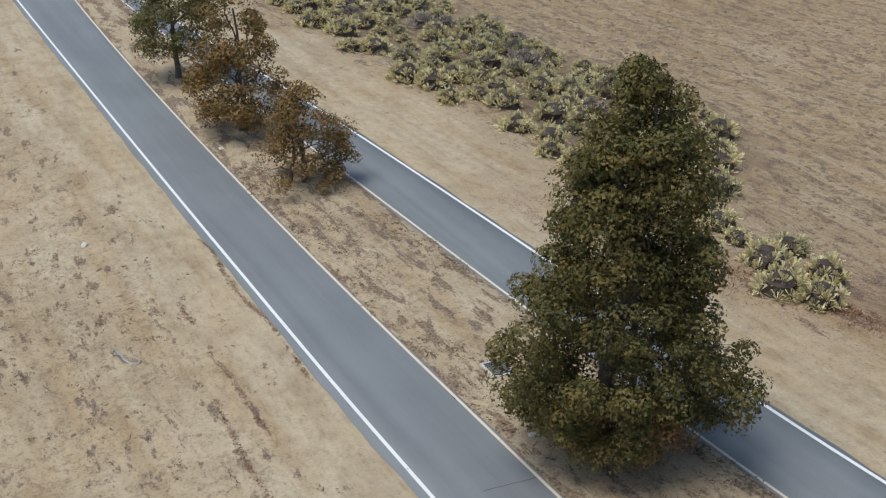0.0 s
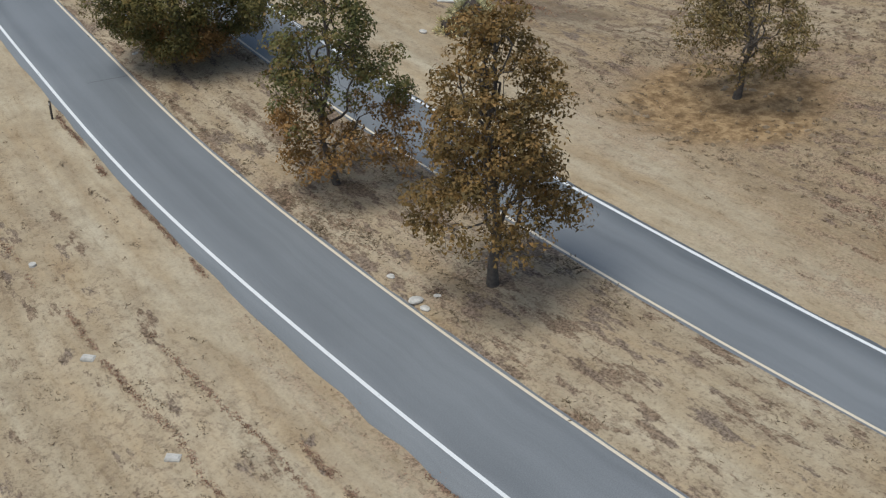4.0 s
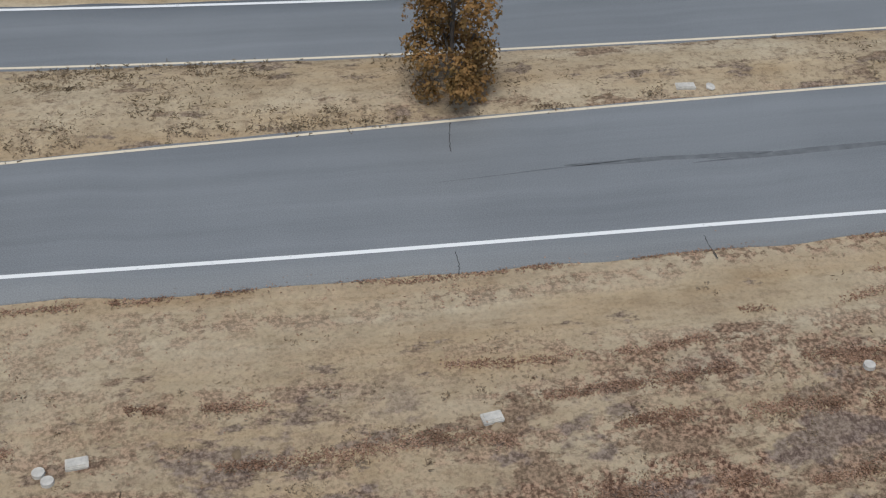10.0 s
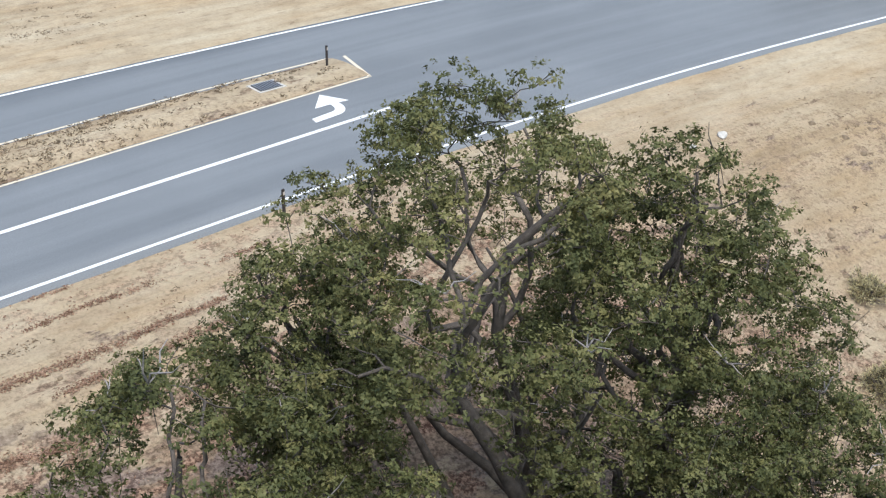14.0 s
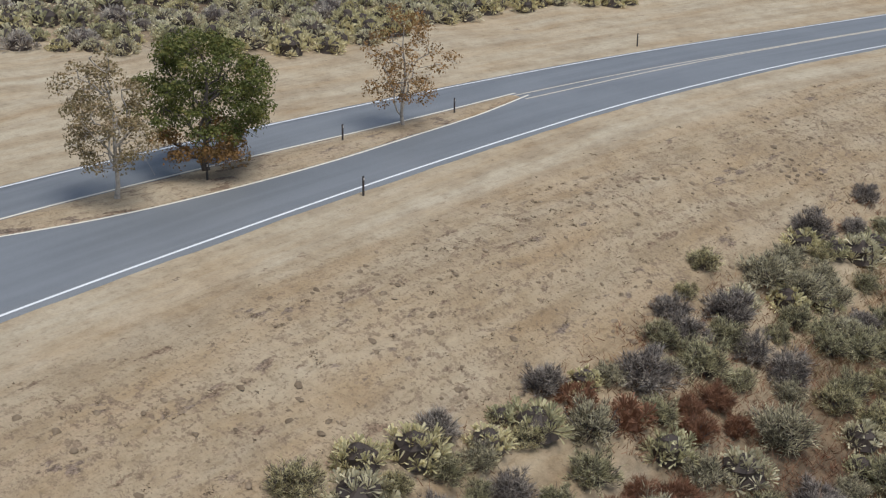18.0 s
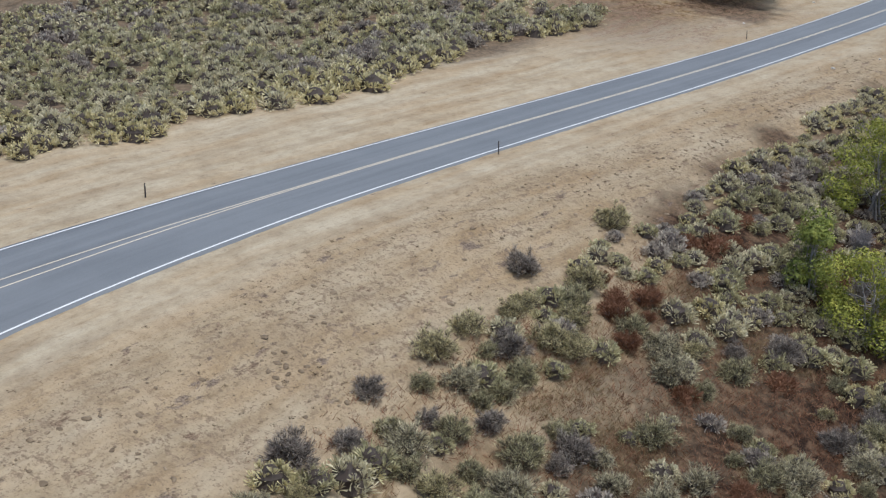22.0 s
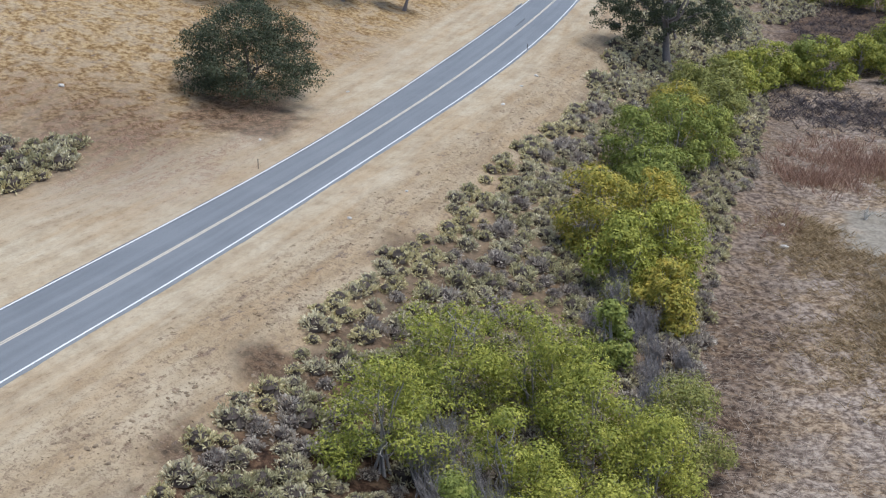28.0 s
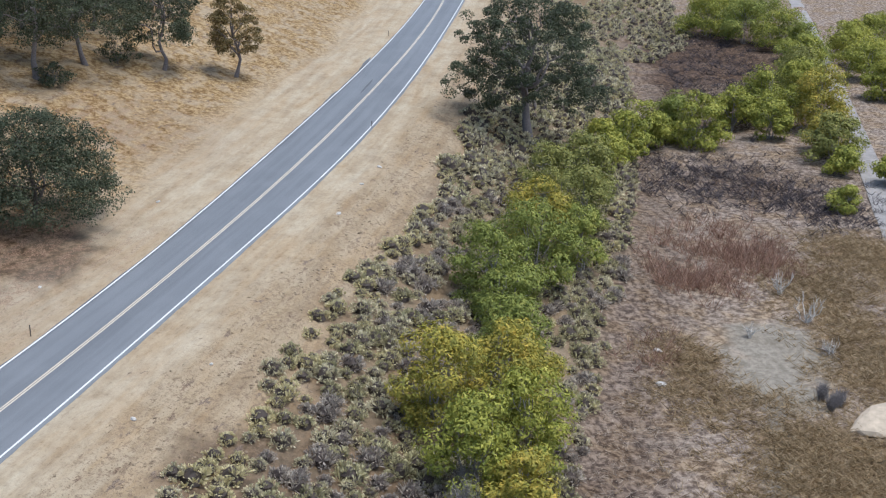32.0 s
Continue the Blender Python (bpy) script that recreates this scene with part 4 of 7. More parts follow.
make_tree("young_tree", (-18.0, 33.25, 0.14), 6.3, 2.3, [(0, 0.55), (0.1, 0.6), (0.2, 0.4), (0.4, 0.95), (0.6, 1.0), (0.8, 0.6), (1.0, 0.15)], BARK, SYCAMORE, 10, "thin young tree with sparse drying leaves and a leafy foot", 50, 50, 0.12, 0.3, limbs=6, clump_r=0.35, trunk_r=0.09, low=0.03, group=MED)
make_tree("young_tree", (-2.9, 31.85, 0.14), 4.9, 3.0, THIN, BARK, RUSTY, 11, "thin half-bare young tree with brown leaves", 56, 46, 0.12, 0.42, limbs=6, clump_r=0.35, trunk_r=0.08, low=0.03, group=MED, dead=6)
make_tree("young_tree", (12.7, 31.75, 0.14), 5.6, 3.2, THIN, BARK, RUSTY, 12, "bushy young tree with rusty brown leaves", 80, 110, 0.125, 0.03, limbs=6, clump_r=0.4, trunk_r=0.09, low=0.03, group=MED)
make_tree("sycamore_tree", (80.9, 26.6, 0.1), 6.8, 4.8, ROUND, PALE_BARK, PALE_SYC, 13, "slender pale-trunked tree with sparse dry leaves", 95, 70, 0.12, 0.06, limbs=9, clump_r=0.38, trunk_r=0.12, low=0.26, group=MED, lean=(-0.4, 0))
make_tree("sycamore_tree", (86.6, 26.0, 0.1), 6.6, 7.0, ROUND, BARK, LEAFY_GREEN, 14, "dense green and rusty tree on the tapering median", 190, 120, 0.135, 0.03, limbs=9, clump_r=0.45, low=0.16, group=MED, dry=0.3)
make_tree("sycamore_tree", (98.6, 22.0, 0.1), 6.2, 4.6, ROUND, PALE_BARK, RUSTY, 15, "small tree with thin brown autumn leaves", 70, 60, 0.125, 0.08, limbs=8, clump_r=0.42, trunk_r=0.1, low=0.2, group=MED)
OAKS = "oaks beside the road"
make_tree("oak_tree", (-8.1, 18.25, on_ground(-8.1, 18.25)), 9.5, 11.6, [(0, 0.1), (0.3, 0.5), (0.4, 1.0), (0.5, 0.95), (0.58, 0.5), (0.8, 0.52), (0.94, 0.36), (1.0, 0.15)], BARK, OLIVE_OAK, 16, "open half-bare oak with olive and brown leaves", 215, 125, 0.095, 0.12, limbs=14, clump_r=0.32, bunch=9, trunk_r=0.28, low=0.34, group=OAKS, dead=5, lean=(-0.2, 0.3))
make_tree("oak_tree", (39.0, 8.2, on_ground(39.0, 8.2)), 11.3, 10.4, SPREAD, BARK, OAK, 17, "large spreading oak with crooked grey limbs", 430, 235, 0.072, 0.0, limbs=15, clump_r=0.33, bunch=12, trunk_r=0.28, low=0.3, group=OAKS, lean=(0.4, 0.4), dead=16, trunks=2)
make_tree("oak_tree", (42.6, 6.4, on_ground(42.6, 6.4)), 11.0, 7.0, ROUND, BARK, OAK, 18, "round dense oak on the edge of the slope", 350, 235, 0.072, 0.0, limbs=12, clump_r=0.33, bunch=12, trunk_r=0.33, low=0.2, group=OAKS, dead=10)
make_tree("oak_tree", (26.9, 6.3, on_ground(26.9, 6.3)), 9.9, 7.1, ROUND, BARK, OAK, 19, "leafy oak with dead grey twigs in its crown", 360, 235, 0.072, 0.0, limbs=13, clump_r=0.33, bunch=12, trunk_r=0.35, low=0.25, group=OAKS, dead=20)
make_tree("oak_tree", (32.8, 8.6, on_ground(32.8, 8.6)), 7.6, 7.6, ROUND, BARK, OAK, 20, "low shaded oak between taller ones", 240, 235, 0.072, 0.05, limbs=11, clump_r=0.33, bunch=12, trunk_r=0.2, low=0.15, group=OAKS, dead=14)
make_tree("oak_tree", (33.5, 3.4, on_ground(33.5, 3.4)), 8.0, 9.0, ROUND, BARK, OAK, 21, "shaded oak with dead grey twigs below the road", 290, 235, 0.072, 0.05, limbs=11, clump_r=0.33, bunch=12, trunk_r=0.2, low=0.15, group=OAKS, dead=18)
make_tree("oak_tree", (37.8, 1.8, on_ground(37.8, 1.8)), 7.2, 7.0, ROUND, BARK, OAK, 22, "low oak on the slope below the road", 230, 235, 0.072, 0.05, limbs=11, clump_r=0.33, bunch=12, trunk_r=0.2, low=0.15, group=OAKS, dead=14)
make_tree("oak_tree", (37.5, 9.6, on_ground(37.5, 9.6)), 8.2, 4.6, ROUND, BARK, OAK, 23, "small oak with a leafy crown leaning toward the road", 130, 235, 0.072, 0.05, limbs=8, clump_r=0.33, bunch=12, trunk_r=0.15, low=0.52, group=OAKS, dead=6, lean=(-1.1, 1.1))
make_tree("oak_tree", (44.7, 4.4, on_ground(44.7, 4.4)), 6.6, 5.8, ROUND, BARK, OAK, 24, "low oak with dead grey twigs on the slope", 190, 235, 0.072, 0.05, limbs=10, clump_r=0.33, bunch=12, trunk_r=0.18, low=0.15, group=OAKS, dead=14)
HILL = "trees on the hillside"
for k, (x, y, tall, wide, leaves, label) in enumerate((
        (-54.0, 61.0, 6.5, 6.5, OLIVE_OAK, "small oak with olive leaves on the sandy bank"),
        (-38.3, 55.7, 6.2, 6.8, OLIVE_OAK, "small oak with thin olive leaves on the sandy bank"),
        (-9.0, 51.0, 5.5, 5.5, OLIVE_OAK, "small oak with thin olive leaves on the sandy bank"),
        (224.3, -14.4, 9.8, 15.5, DARK_OAK, "broad dark live oak on the grassy slope"),
        (264.7, -10.4, 12.5, 15.0, DARK_OAK, "dark live oak on the grassy hillside"),
        (273.0, -15.4, 11.5, 13.0, DARK_OAK, "dark live oak on the grassy hillside"),
        (270.0, -1.0, 12.0, 15.0, DARK_OAK, "dark live oak on the grassy hillside"),
        (279.0, -25.0, 9.5, 9.5, DARK_OAK, "dark live oak on the grassy hillside"),
        (283.0, -7.0, 12.0, 14.0, DARK_OAK, "dark live oak on the grassy hillside"),
        (294.0, -4.0, 13.0, 15.0, DARK_OAK, "dark live oak on the grassy hillside"),
        (305.0, -20.0, 11.0, 13.0, DARK_OAK, "dark live oak on the grassy hillside"),
        (290.0, -15.0, 11.0, 12.0, DARK_OAK, "dark live oak on the grassy hillside"),
        (283.0, -34.5, 9.0, 6.6, OLIVE_OAK, "thin olive oak standing beside the far bend"))):
    make_tree("oak_tree", (x, y, on_ground(x, y)), tall * (1.25 if x > 250 else 1), wide * (1.22 if x > 250 else 1), SPREAD if x != 224.3 else SHRUB, DULL_WOOD if x > 250 else BARK, leaves, 30 + k, label, int((22 if x > 250 else 36 if x > 0 else 26) * wide), 80, 0.22 if x > 250 else 0.19 if x > 0 else 0.12,
              0.04, limbs=9, clump_r=0.03 * wide + 0.3, low=0.3 if x < 0 else 0.06 if x < 225 else 0.3, group=HILL, bunch=5 if x < 0 else 1)
make_tree("oak_tree", (266.8, -72.6, on_ground(266.8, -72.6)), 19.0, 21.5, [(0, 0.1), (0.2, 0.45), (0.33, 0.9), (0.55, 1.0), (0.75, 0.9), (0.9, 0.62), (1.0, 0.25)], DULL_WOOD, DARK_OAK, 44,
          "tall open dark oak with a bare grey trunk above the willows", 360, 150, 0.235, 0.12, limbs=20, clump_r=0.72, trunk_r=0.6, low=0.26)
for k, (x, y, tall, wide) in enumerate(((277.5, -19.2, 3.4, 5.0), (264.0, -12.5, 2.6, 4.6))):
    make_tree("oak_shrub", (x, y, on_ground(x, y)), tall, wide, SHRUB, DULL_WOOD, DARK_OAK, 47 + k, "dark scrub oak on the grassy hillside", 34, 60, 0.2, 0.1, trunks=3, trunk_r=0.06, limbs=7, clump_r=0.5, category="shrub", low=0.1, group=HILL)
make_tree("bare_shrub", (83.6, 40.3, on_ground(83.6, 40.3)), 2.3, 2.9, SHRUB, BARK, RUSTY, 45, "bare dark shrub on open sand", 26, 5, 0.1, 0.5, trunks=3, trunk_r=0.05, limbs=9, clump_r=0.3, category="shrub", lean=(-1, 0))

WILLOWS = "willows below the road"
for k, (x, y, tall, wide, tone) in enumerate((
        (152, -27, 6.5, 6.5, 0), (160, -32, 7.5, 7, 0), (161, -37.5, 7.5, 7, 0), (156, -40, 7.5, 7, 0), (152.5, -43.5, 6.5, 6, 0), (150.5, -34, 6.5, 6, 0), (145.5, -37.5, 6, 6, 0), (158, -46.5, 6, 6, 3),
        (143.5, -43.5, 4, 5, 1), (145, -30.3, 5, 2.6, 1), (136, -22, 4.6, 3.2, 1), (133.2, -25.4, 5.2, 5.6, 0), (132, -33, 6, 7.4, 0), (126.5, -31, 4, 4, 1),
        (191, -47, 8, 7, 2), (194.5, -53, 8, 7.5, 2), (183, -48, 7.5, 6.6, 0), (187.5, -53, 7.5, 6.5, 0), (180, -51, 6, 5.4, 2), (201, -55, 6.5, 6, 1), (209, -56.5, 6.5, 6, 1), (172, -44.5, 5, 3.2, 1),
        (213.5, -56, 8, 7, 1), (218.5, -61, 8.5, 8, 1), (228, -64.5, 8, 7, 2), (226, -68, 7, 6, 1), (236, -71, 7.5, 7.5, 3), (244, -69, 6.5, 6.5, 3), (252, -76.5, 7, 7.5, 3),
        (264, -82, 6.2, 6.2, 0), (277, -92.5, 7.2, 6.4, 0), (279, -101.5, 7.6, 8.4, 0), (292, -118, 8.4, 9.2, 0), (285, -124, 10.5, 9, 2), (267.5, -117.5, 6.2, 8, 3), (260.7, -116, 3.4, 5.4, 0), (246.3, -108.8, 3, 4, 0),
        (270, -87, 6.5, 7, 0), (283, -99.5, 7, 6.5, 1), (288, -111, 6.5, 6.5, 0), (281, -114, 6.5, 6.5, 0), (273, -119, 6, 6, 2), (301, -128, 7.5, 8, 0), (322, -139, 7.5, 9, 0), (337, -146, 7.5, 9, 1), (255, -119.5, 4, 5, 0), (368, -138, 9, 12, 0), (357, -142, 9, 11, 1), (349, -147, 8.5, 10, 0), (382, -146, 9, 13, 0), (390, -158, 8, 12, 1), (341, -157.5, 7, 9.5, 0), (330, -154, 7, 9, 0), (317, -149.5, 6.5, 8.5, 0), (350, -169, 6, 10, 0), (303, -144.5, 6, 7.5, 0), (311, -133, 7.5, 9.5, 3))):
    leaves = (WILLOW, GREEN_WILLOW, GOLD_WILLOW, OLIVE_WILLOW)[tone]
    if x < 170:
        tall, wide = tall * 1.08, wide * 1.06
    label = ("yellow-green willow with dense upright growth", "fresh green willow with dense upright growth", "willow turning golden and orange at the top", "olive green willow with dense upright growth")[tone]
    make_tree("willow_tree", (x, y, on_ground(x, y)), tall, wide, SHRUB, GREY_BARK, leaves, 60 + k, label, int(8 + 1.25 * wide * tall ** 0.6), 330 if x < 170 else 220 if x < 250 else 150, 0.125 if x < 170 else 0.19 if x < 250 else 0.26,
              0.02, trunks=4, trunk_r=0.1, limbs=6, clump_r=0.42 + 0.08 * wide, low=0.1, group=WILLOWS, uneven=0.3, long=1.7)


# ---- shrubs ----
def shrub_arrays(seed, tufts, per, long, wide, flat=0.8, fan=0.5, up=0.55, foot=0.16):
    """A ragged dome, one metre wide, of tufts: thin sprays that fan out from the ends of the stems."""
    r = np.random.default_rng(seed)
    a = r.uniform(0, 2 * np.pi, tufts)
    c = foot + (1 - foot) * r.uniform(0, 1, tufts) ** 0.85
    s = np.sqrt(1 - c * c)
    d = np.stack([np.cos(a) * s, np.sin(a) * s, c], 1)
    lump = 0.5 + 0.85 * value_noise(a * 1.9 + seed, c * 4 + seed, seed)
    p = d * (0.42 * lump * r.uniform(0.55, 1.0, tufts))[:, None] * (1, 1, flat * 1.35) + (0, 0, 0.04)
    n = tufts * per
    d, p = np.repeat(d, per, 0), np.repeat(p, per, 0) + r.normal(0, 0.028, (n, 3))
    way = d + r.normal(0, fan, (n, 3)) + (0, 0, up)
    way /= np.linalg.norm(way, axis=1, keepdims=True)
    side = np.cross(way, d + r.normal(0, 0.4, (n, 3)))
    side /= np.linalg.norm(side, axis=1, keepdims=True) + 1e-9
    l, w = (long * r.uniform(0.55, 1.4, n))[:, None], (wide * r.uniform(0.7, 1.4, n))[:, None]
    v = np.stack([p + side * w, p + way * l, p - side * w], 1).reshape(-1, 3)
    v[:, 2] = np.maximum(v[:, 2], 0.01)
    return v, np.arange(3 * n).reshape(-1, 3)


def stem_arrays(seed, n=60):
    r = np.random.default_rng(seed)
    out = []
    for k in range(n):
        a, s = r.uniform(0, 2 * np.pi), r.uniform(0.12, 0.44)
        out.append(tube(bent(r, (0, 0, -0.1), (math.cos(a) * s, math.sin(a) * s, r.uniform(0.06, 0.42)), 0.1, 3), [0.014, 0.009, 0.004], 3))
    return joined(out)


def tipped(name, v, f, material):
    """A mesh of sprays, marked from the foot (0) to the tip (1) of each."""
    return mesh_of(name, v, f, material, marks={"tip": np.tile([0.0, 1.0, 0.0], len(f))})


KINDS = [(SAGE, "grey-green sagebrush", 1.0), (YELLOW_SAGE, "yellowed rabbitbrush", 0.85), (GREY_SAGE, "purple-grey dried sagebrush", 1.1), (RED_WEED, "red-brown dried weeds", 1.2), (GREEN_SAGE, "dull green sagebrush", 1.0)]
SHRUBS = [[tipped("foliage", *shrub_arrays(100 + 10 * k + v, 130, 22, 0.125 * sp, 0.0066, 0.8, 0.7, 0.4, 0.05), mat_) for v in range(4)] for k, (mat_, _, sp) in enumerate(KINDS)]
STEMS = [mesh_of("twigs", *stem_arrays(150 + v), TWIG) for v in range(4)]


def tufted_arrays(seed, clumps, per, long, wide, flat=0.8):
    """A low bush, one metre wide, of round tufts with gaps between them: leafy sprays, narrow at the foot and wider at
    the end.
    """
    r = np.random.default_rng(seed)
    d = []
    while len(d) < clumps:
        a, c = r.uniform(0, 2 * np.pi, 12), r.uniform(0.1, 1, 12)
        s = np.sqrt(1 - c * c)
        q = np.stack([np.cos(a) * s, np.sin(a) * s, c], 1)
        d.append(q[np.argmax([min([9] + [np.linalg.norm(e - p) for p in d]) for e in q])])
    d = np.array(d)
    p = d * (0.34 * r.uniform(0.75, 1.08, clumps))[:, None] * (1, 1, flat)
    big = np.repeat(r.uniform(0.75, 1.2, clumps), per)
    n = clumps * per
    d, p = np.repeat(d, per, 0), np.repeat(p, per, 0) + r.normal(0, 0.012, (n, 3))
    way = r.normal(0, 0.62, (n, 3)) + 0.55 * d + (0, 0, 0.55)
    way /= np.linalg.norm(way, axis=1, keepdims=True)
    side = np.cross(way, r.normal(0, 1, (n, 3)))
    side /= np.linalg.norm(side, axis=1, keepdims=True) + 1e-9
    l, w = (long * big * r.uniform(0.7, 1.1, n))[:, None], (wide * r.uniform(0.6, 1.3, n))[:, None]
    v = np.stack([p, p + way * l + side * w, p + way * l * 1.06 - side * w], 1).reshape(-1, 3)
    v[:, 2] = np.maximum(v[:, 2], 0.01)
    return v, np.arange(3 * n).reshape(-1, 3)


MIDDLE = [[tufted_arrays(240 + 10 * k + v, 18, 28, 0.175 * sp, 0.0145) for v in range(4)] for k, (_, _, sp) in enumerate(KINDS)]
FAR = [[tufted_arrays(200 + 10 * k + v, 14, 22, 0.2 * sp, 0.02) for v in range(6)] for k, (_, _, sp) in enumerate(KINDS)]


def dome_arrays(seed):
    """The dense twiggy inside of a shrub: a lumpy low dome, coloured dark for the shade between tufts."""
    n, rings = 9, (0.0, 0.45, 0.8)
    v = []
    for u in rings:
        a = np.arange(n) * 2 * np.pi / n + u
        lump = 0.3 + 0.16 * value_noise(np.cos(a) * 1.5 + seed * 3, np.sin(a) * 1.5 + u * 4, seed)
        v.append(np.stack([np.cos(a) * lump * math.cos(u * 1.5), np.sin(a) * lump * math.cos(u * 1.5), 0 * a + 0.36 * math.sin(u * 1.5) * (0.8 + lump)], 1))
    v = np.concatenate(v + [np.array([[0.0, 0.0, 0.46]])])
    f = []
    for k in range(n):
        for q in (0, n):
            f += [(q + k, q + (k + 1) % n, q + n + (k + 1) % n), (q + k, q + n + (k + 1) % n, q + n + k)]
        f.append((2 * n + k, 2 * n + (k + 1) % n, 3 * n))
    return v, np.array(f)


THIN_FAR = [[tufted_arrays(270 + 10 * k + v, 11, 12, 0.2 * sp, 0.03) for v in range(6)] for k, (_, _, sp) in enumerate(KINDS)]
CORE = [dome_arrays(290 + v) for v in range(5)]
near_places, far_places = [], []


def scatter(n, box, keep, seed):
    r = np.random.default_rng(seed)
    x, y = r.uniform(box[0], box[1], n), r.uniform(box[2], box[3], n)
    d_r, d_l = sides(x, y)
    ok = keep(x, y, d_r, d_l, r.uniform(size=n))
    return x[ok], y[ok], d_r[ok], d_l[ok]


def spread_out(x, y, gap, seed):
    """Drop places nearer than gap to one kept before, by a coarse grid."""
    seen, keep, cell = {}, [], float(np.max(gap))
    for i in range(len(x)):
        c = (int(x[i] // cell), int(y[i] // cell))
        if all((x[i] - x[j]) ** 2 + (y[i] - y[j]) ** 2 > gap[i] ** 2 for a in (-1, 0, 1) for b in (-1, 0, 1) for j in seen.get((c[0] + a, c[1] + b), ())):
            seen.setdefault(c, []).append(i)
            keep.append(i)
    return np.array(keep, int)


def red_patch(x, y, d_r):
    low = 0.85 * step01(20.5, 24, d_r + 3 * (value_noise(x / 4, y / 4, 53) - 0.5)) * (1 - step01(30, 33, d_r)) * step01(90, 99, x) * (1 - step01(120, 131, x))
    return np.maximum(low, step01(0.38, 0.52, value_noise(x / 7, y / 7, 48)) * step01(13, 16, d_r) * (1 - step01(128, 145, x)) * step01(60, 70, x))


def right_bed(x, y, d_r, d_l, u):
    inner = 14.0 - 1.9 * step01(114, 136, x) - 1.6 * step01(140, 168, x) - 1.4 * (1 - step01(66, 80, x)) + 2.6 * (value_noise(x / 6, y / 6, 21) - 0.5)
    gaps = value_noise(x / 5, y / 5, 22)
    open_top = step01(56, 75, x) * 0.4
    return (x > 60 + 10 * (value_noise(x / 8, y / 8, 28) - 0.5)) & (d_r > inner) & (d_r < 36 - 4 * step01(150, 200, x)) & (u < np.maximum(step01(-0.5, 2, d_r - inner), step01(130, 150, x)) * np.clip(0.55 + open_top + 1.3 * (gaps - 0.25) + 0.8 * step01(120, 145, x) - 0.75 * red_patch(x, y, d_r) * step01(16, 19, d_r), 0, 1))


def beyond_bed(x, y, d_r, d_l, u):
    return (x > 325) & (d_r > 17) & (d_r < 47 - 10 * (1 - step01(335, 360, x))) & (u < 1.8 * value_noise(x / 9, y / 9, 29) - 0.2)


def left_bed(x, y, d_r, d_l, u):
    inner = 11.6 + 12 * (1 - step01(95, 110, x)) + 3.2 * step01(160, 182, x) + 2.6 * step01(190, 206, x) + 3.0 * (value_noise(x / 8, y / 8, 23) - 0.5)
    return (x > 84) & (x < 202 + 8 * (value_noise(x / 9, y / 9, 24) - 0.5)) & (d_l > inner) & (d_l < 60) & (d_l < 16 + 30 * step01(212, 200, x) + 20)


def first_bed(x, y, d_r, d_l, u):
    edge = 3 * (value_noise(x / 6, y / 6, 25) - 0.5)
    return (x < -70) & (d_l > 7.5 + edge) & (d_l < 25 + edge - 13 * step01(-100, -84, x)) & (u < np.clip(1.6 * value_noise(x / 5, y / 5, 26) - 0.05 - 0.65 * step01(-94, -78, x), 0, 1))


r = np.random.default_rng(77)
for bed, box, n, gap, seed in ((right_bed, (56, 345, -150, 15), 60000, 1.1, 1), (left_bed, (84, 216, -10, 105), 22000, 1.6, 2), (first_bed, (-140, -70, 55, 108), 3500, 1.9, 3), (beyond_bed, (320, 425, -165, -85), 9000, 2.3, 4)):
    x, y, d_r, d_l = scatter(n, box, bed, seed)
    i = spread_out(x, y, gap * (1 + 0.02 * (1 - step01(118, 134, x)) + 0.07 * step01(180, 200, x) + 0.5 * step01(245, 270, x)) if bed is right_bed else gap + 0 * x, seed)
    for x, y, a, b in zip(x[i], y[i], d_r[i], d_l[i]):
        tone = float(value_noise(np.array(x / 4), np.array(y / 4), 31))
        u = r.uniform()
        if bed is beyond_bed or bed is right_bed and x > 245:
            k = 1 if u < 0.2 else 0 if u < 0.85 else 4
            size = r.uniform(2.0, 3.6)
        elif bed is right_bed:
            k = 3 if tone > 0.72 and a > 15 and x < 150 and u < 0.55 else 1 if (a < (15 if x < 130 else 12.8) and u < 0.6) or u < (0.14 if x < 130 else 0.06) else 2 if u < (0.27 if x < 140 else 0.36) else 4 if u < 0.72 else 0
            size = r.uniform(1.4, 3.0) * (0.8 if k == 3 else 1) * (1 - 0.1 * float(step01(130, 160, x)))
        elif bed is left_bed:
            k = 1 if (b < 15.5 and u < 0.8) or u < 0.15 else 2 if u < 0.26 else 4 if u < 0.62 else 0
            size = r.uniform(1.8, 3.1) if b > 17 else r.uniform(2.3, 3.7)
        else:
            k = 1 if u < 0.68 or b < 12 and u < 0.9 else 2 if u < 0.76 else 4
            size = r.uniform(1.7, 3.5)
        here = (x, y, on_ground(x, y) - 0.05, k, size, r.uniform(0, 6.3))
        (near_places if bed is right_bed and x < 128 and a < 33 and len(near_places) < 299 else far_places).append(here)

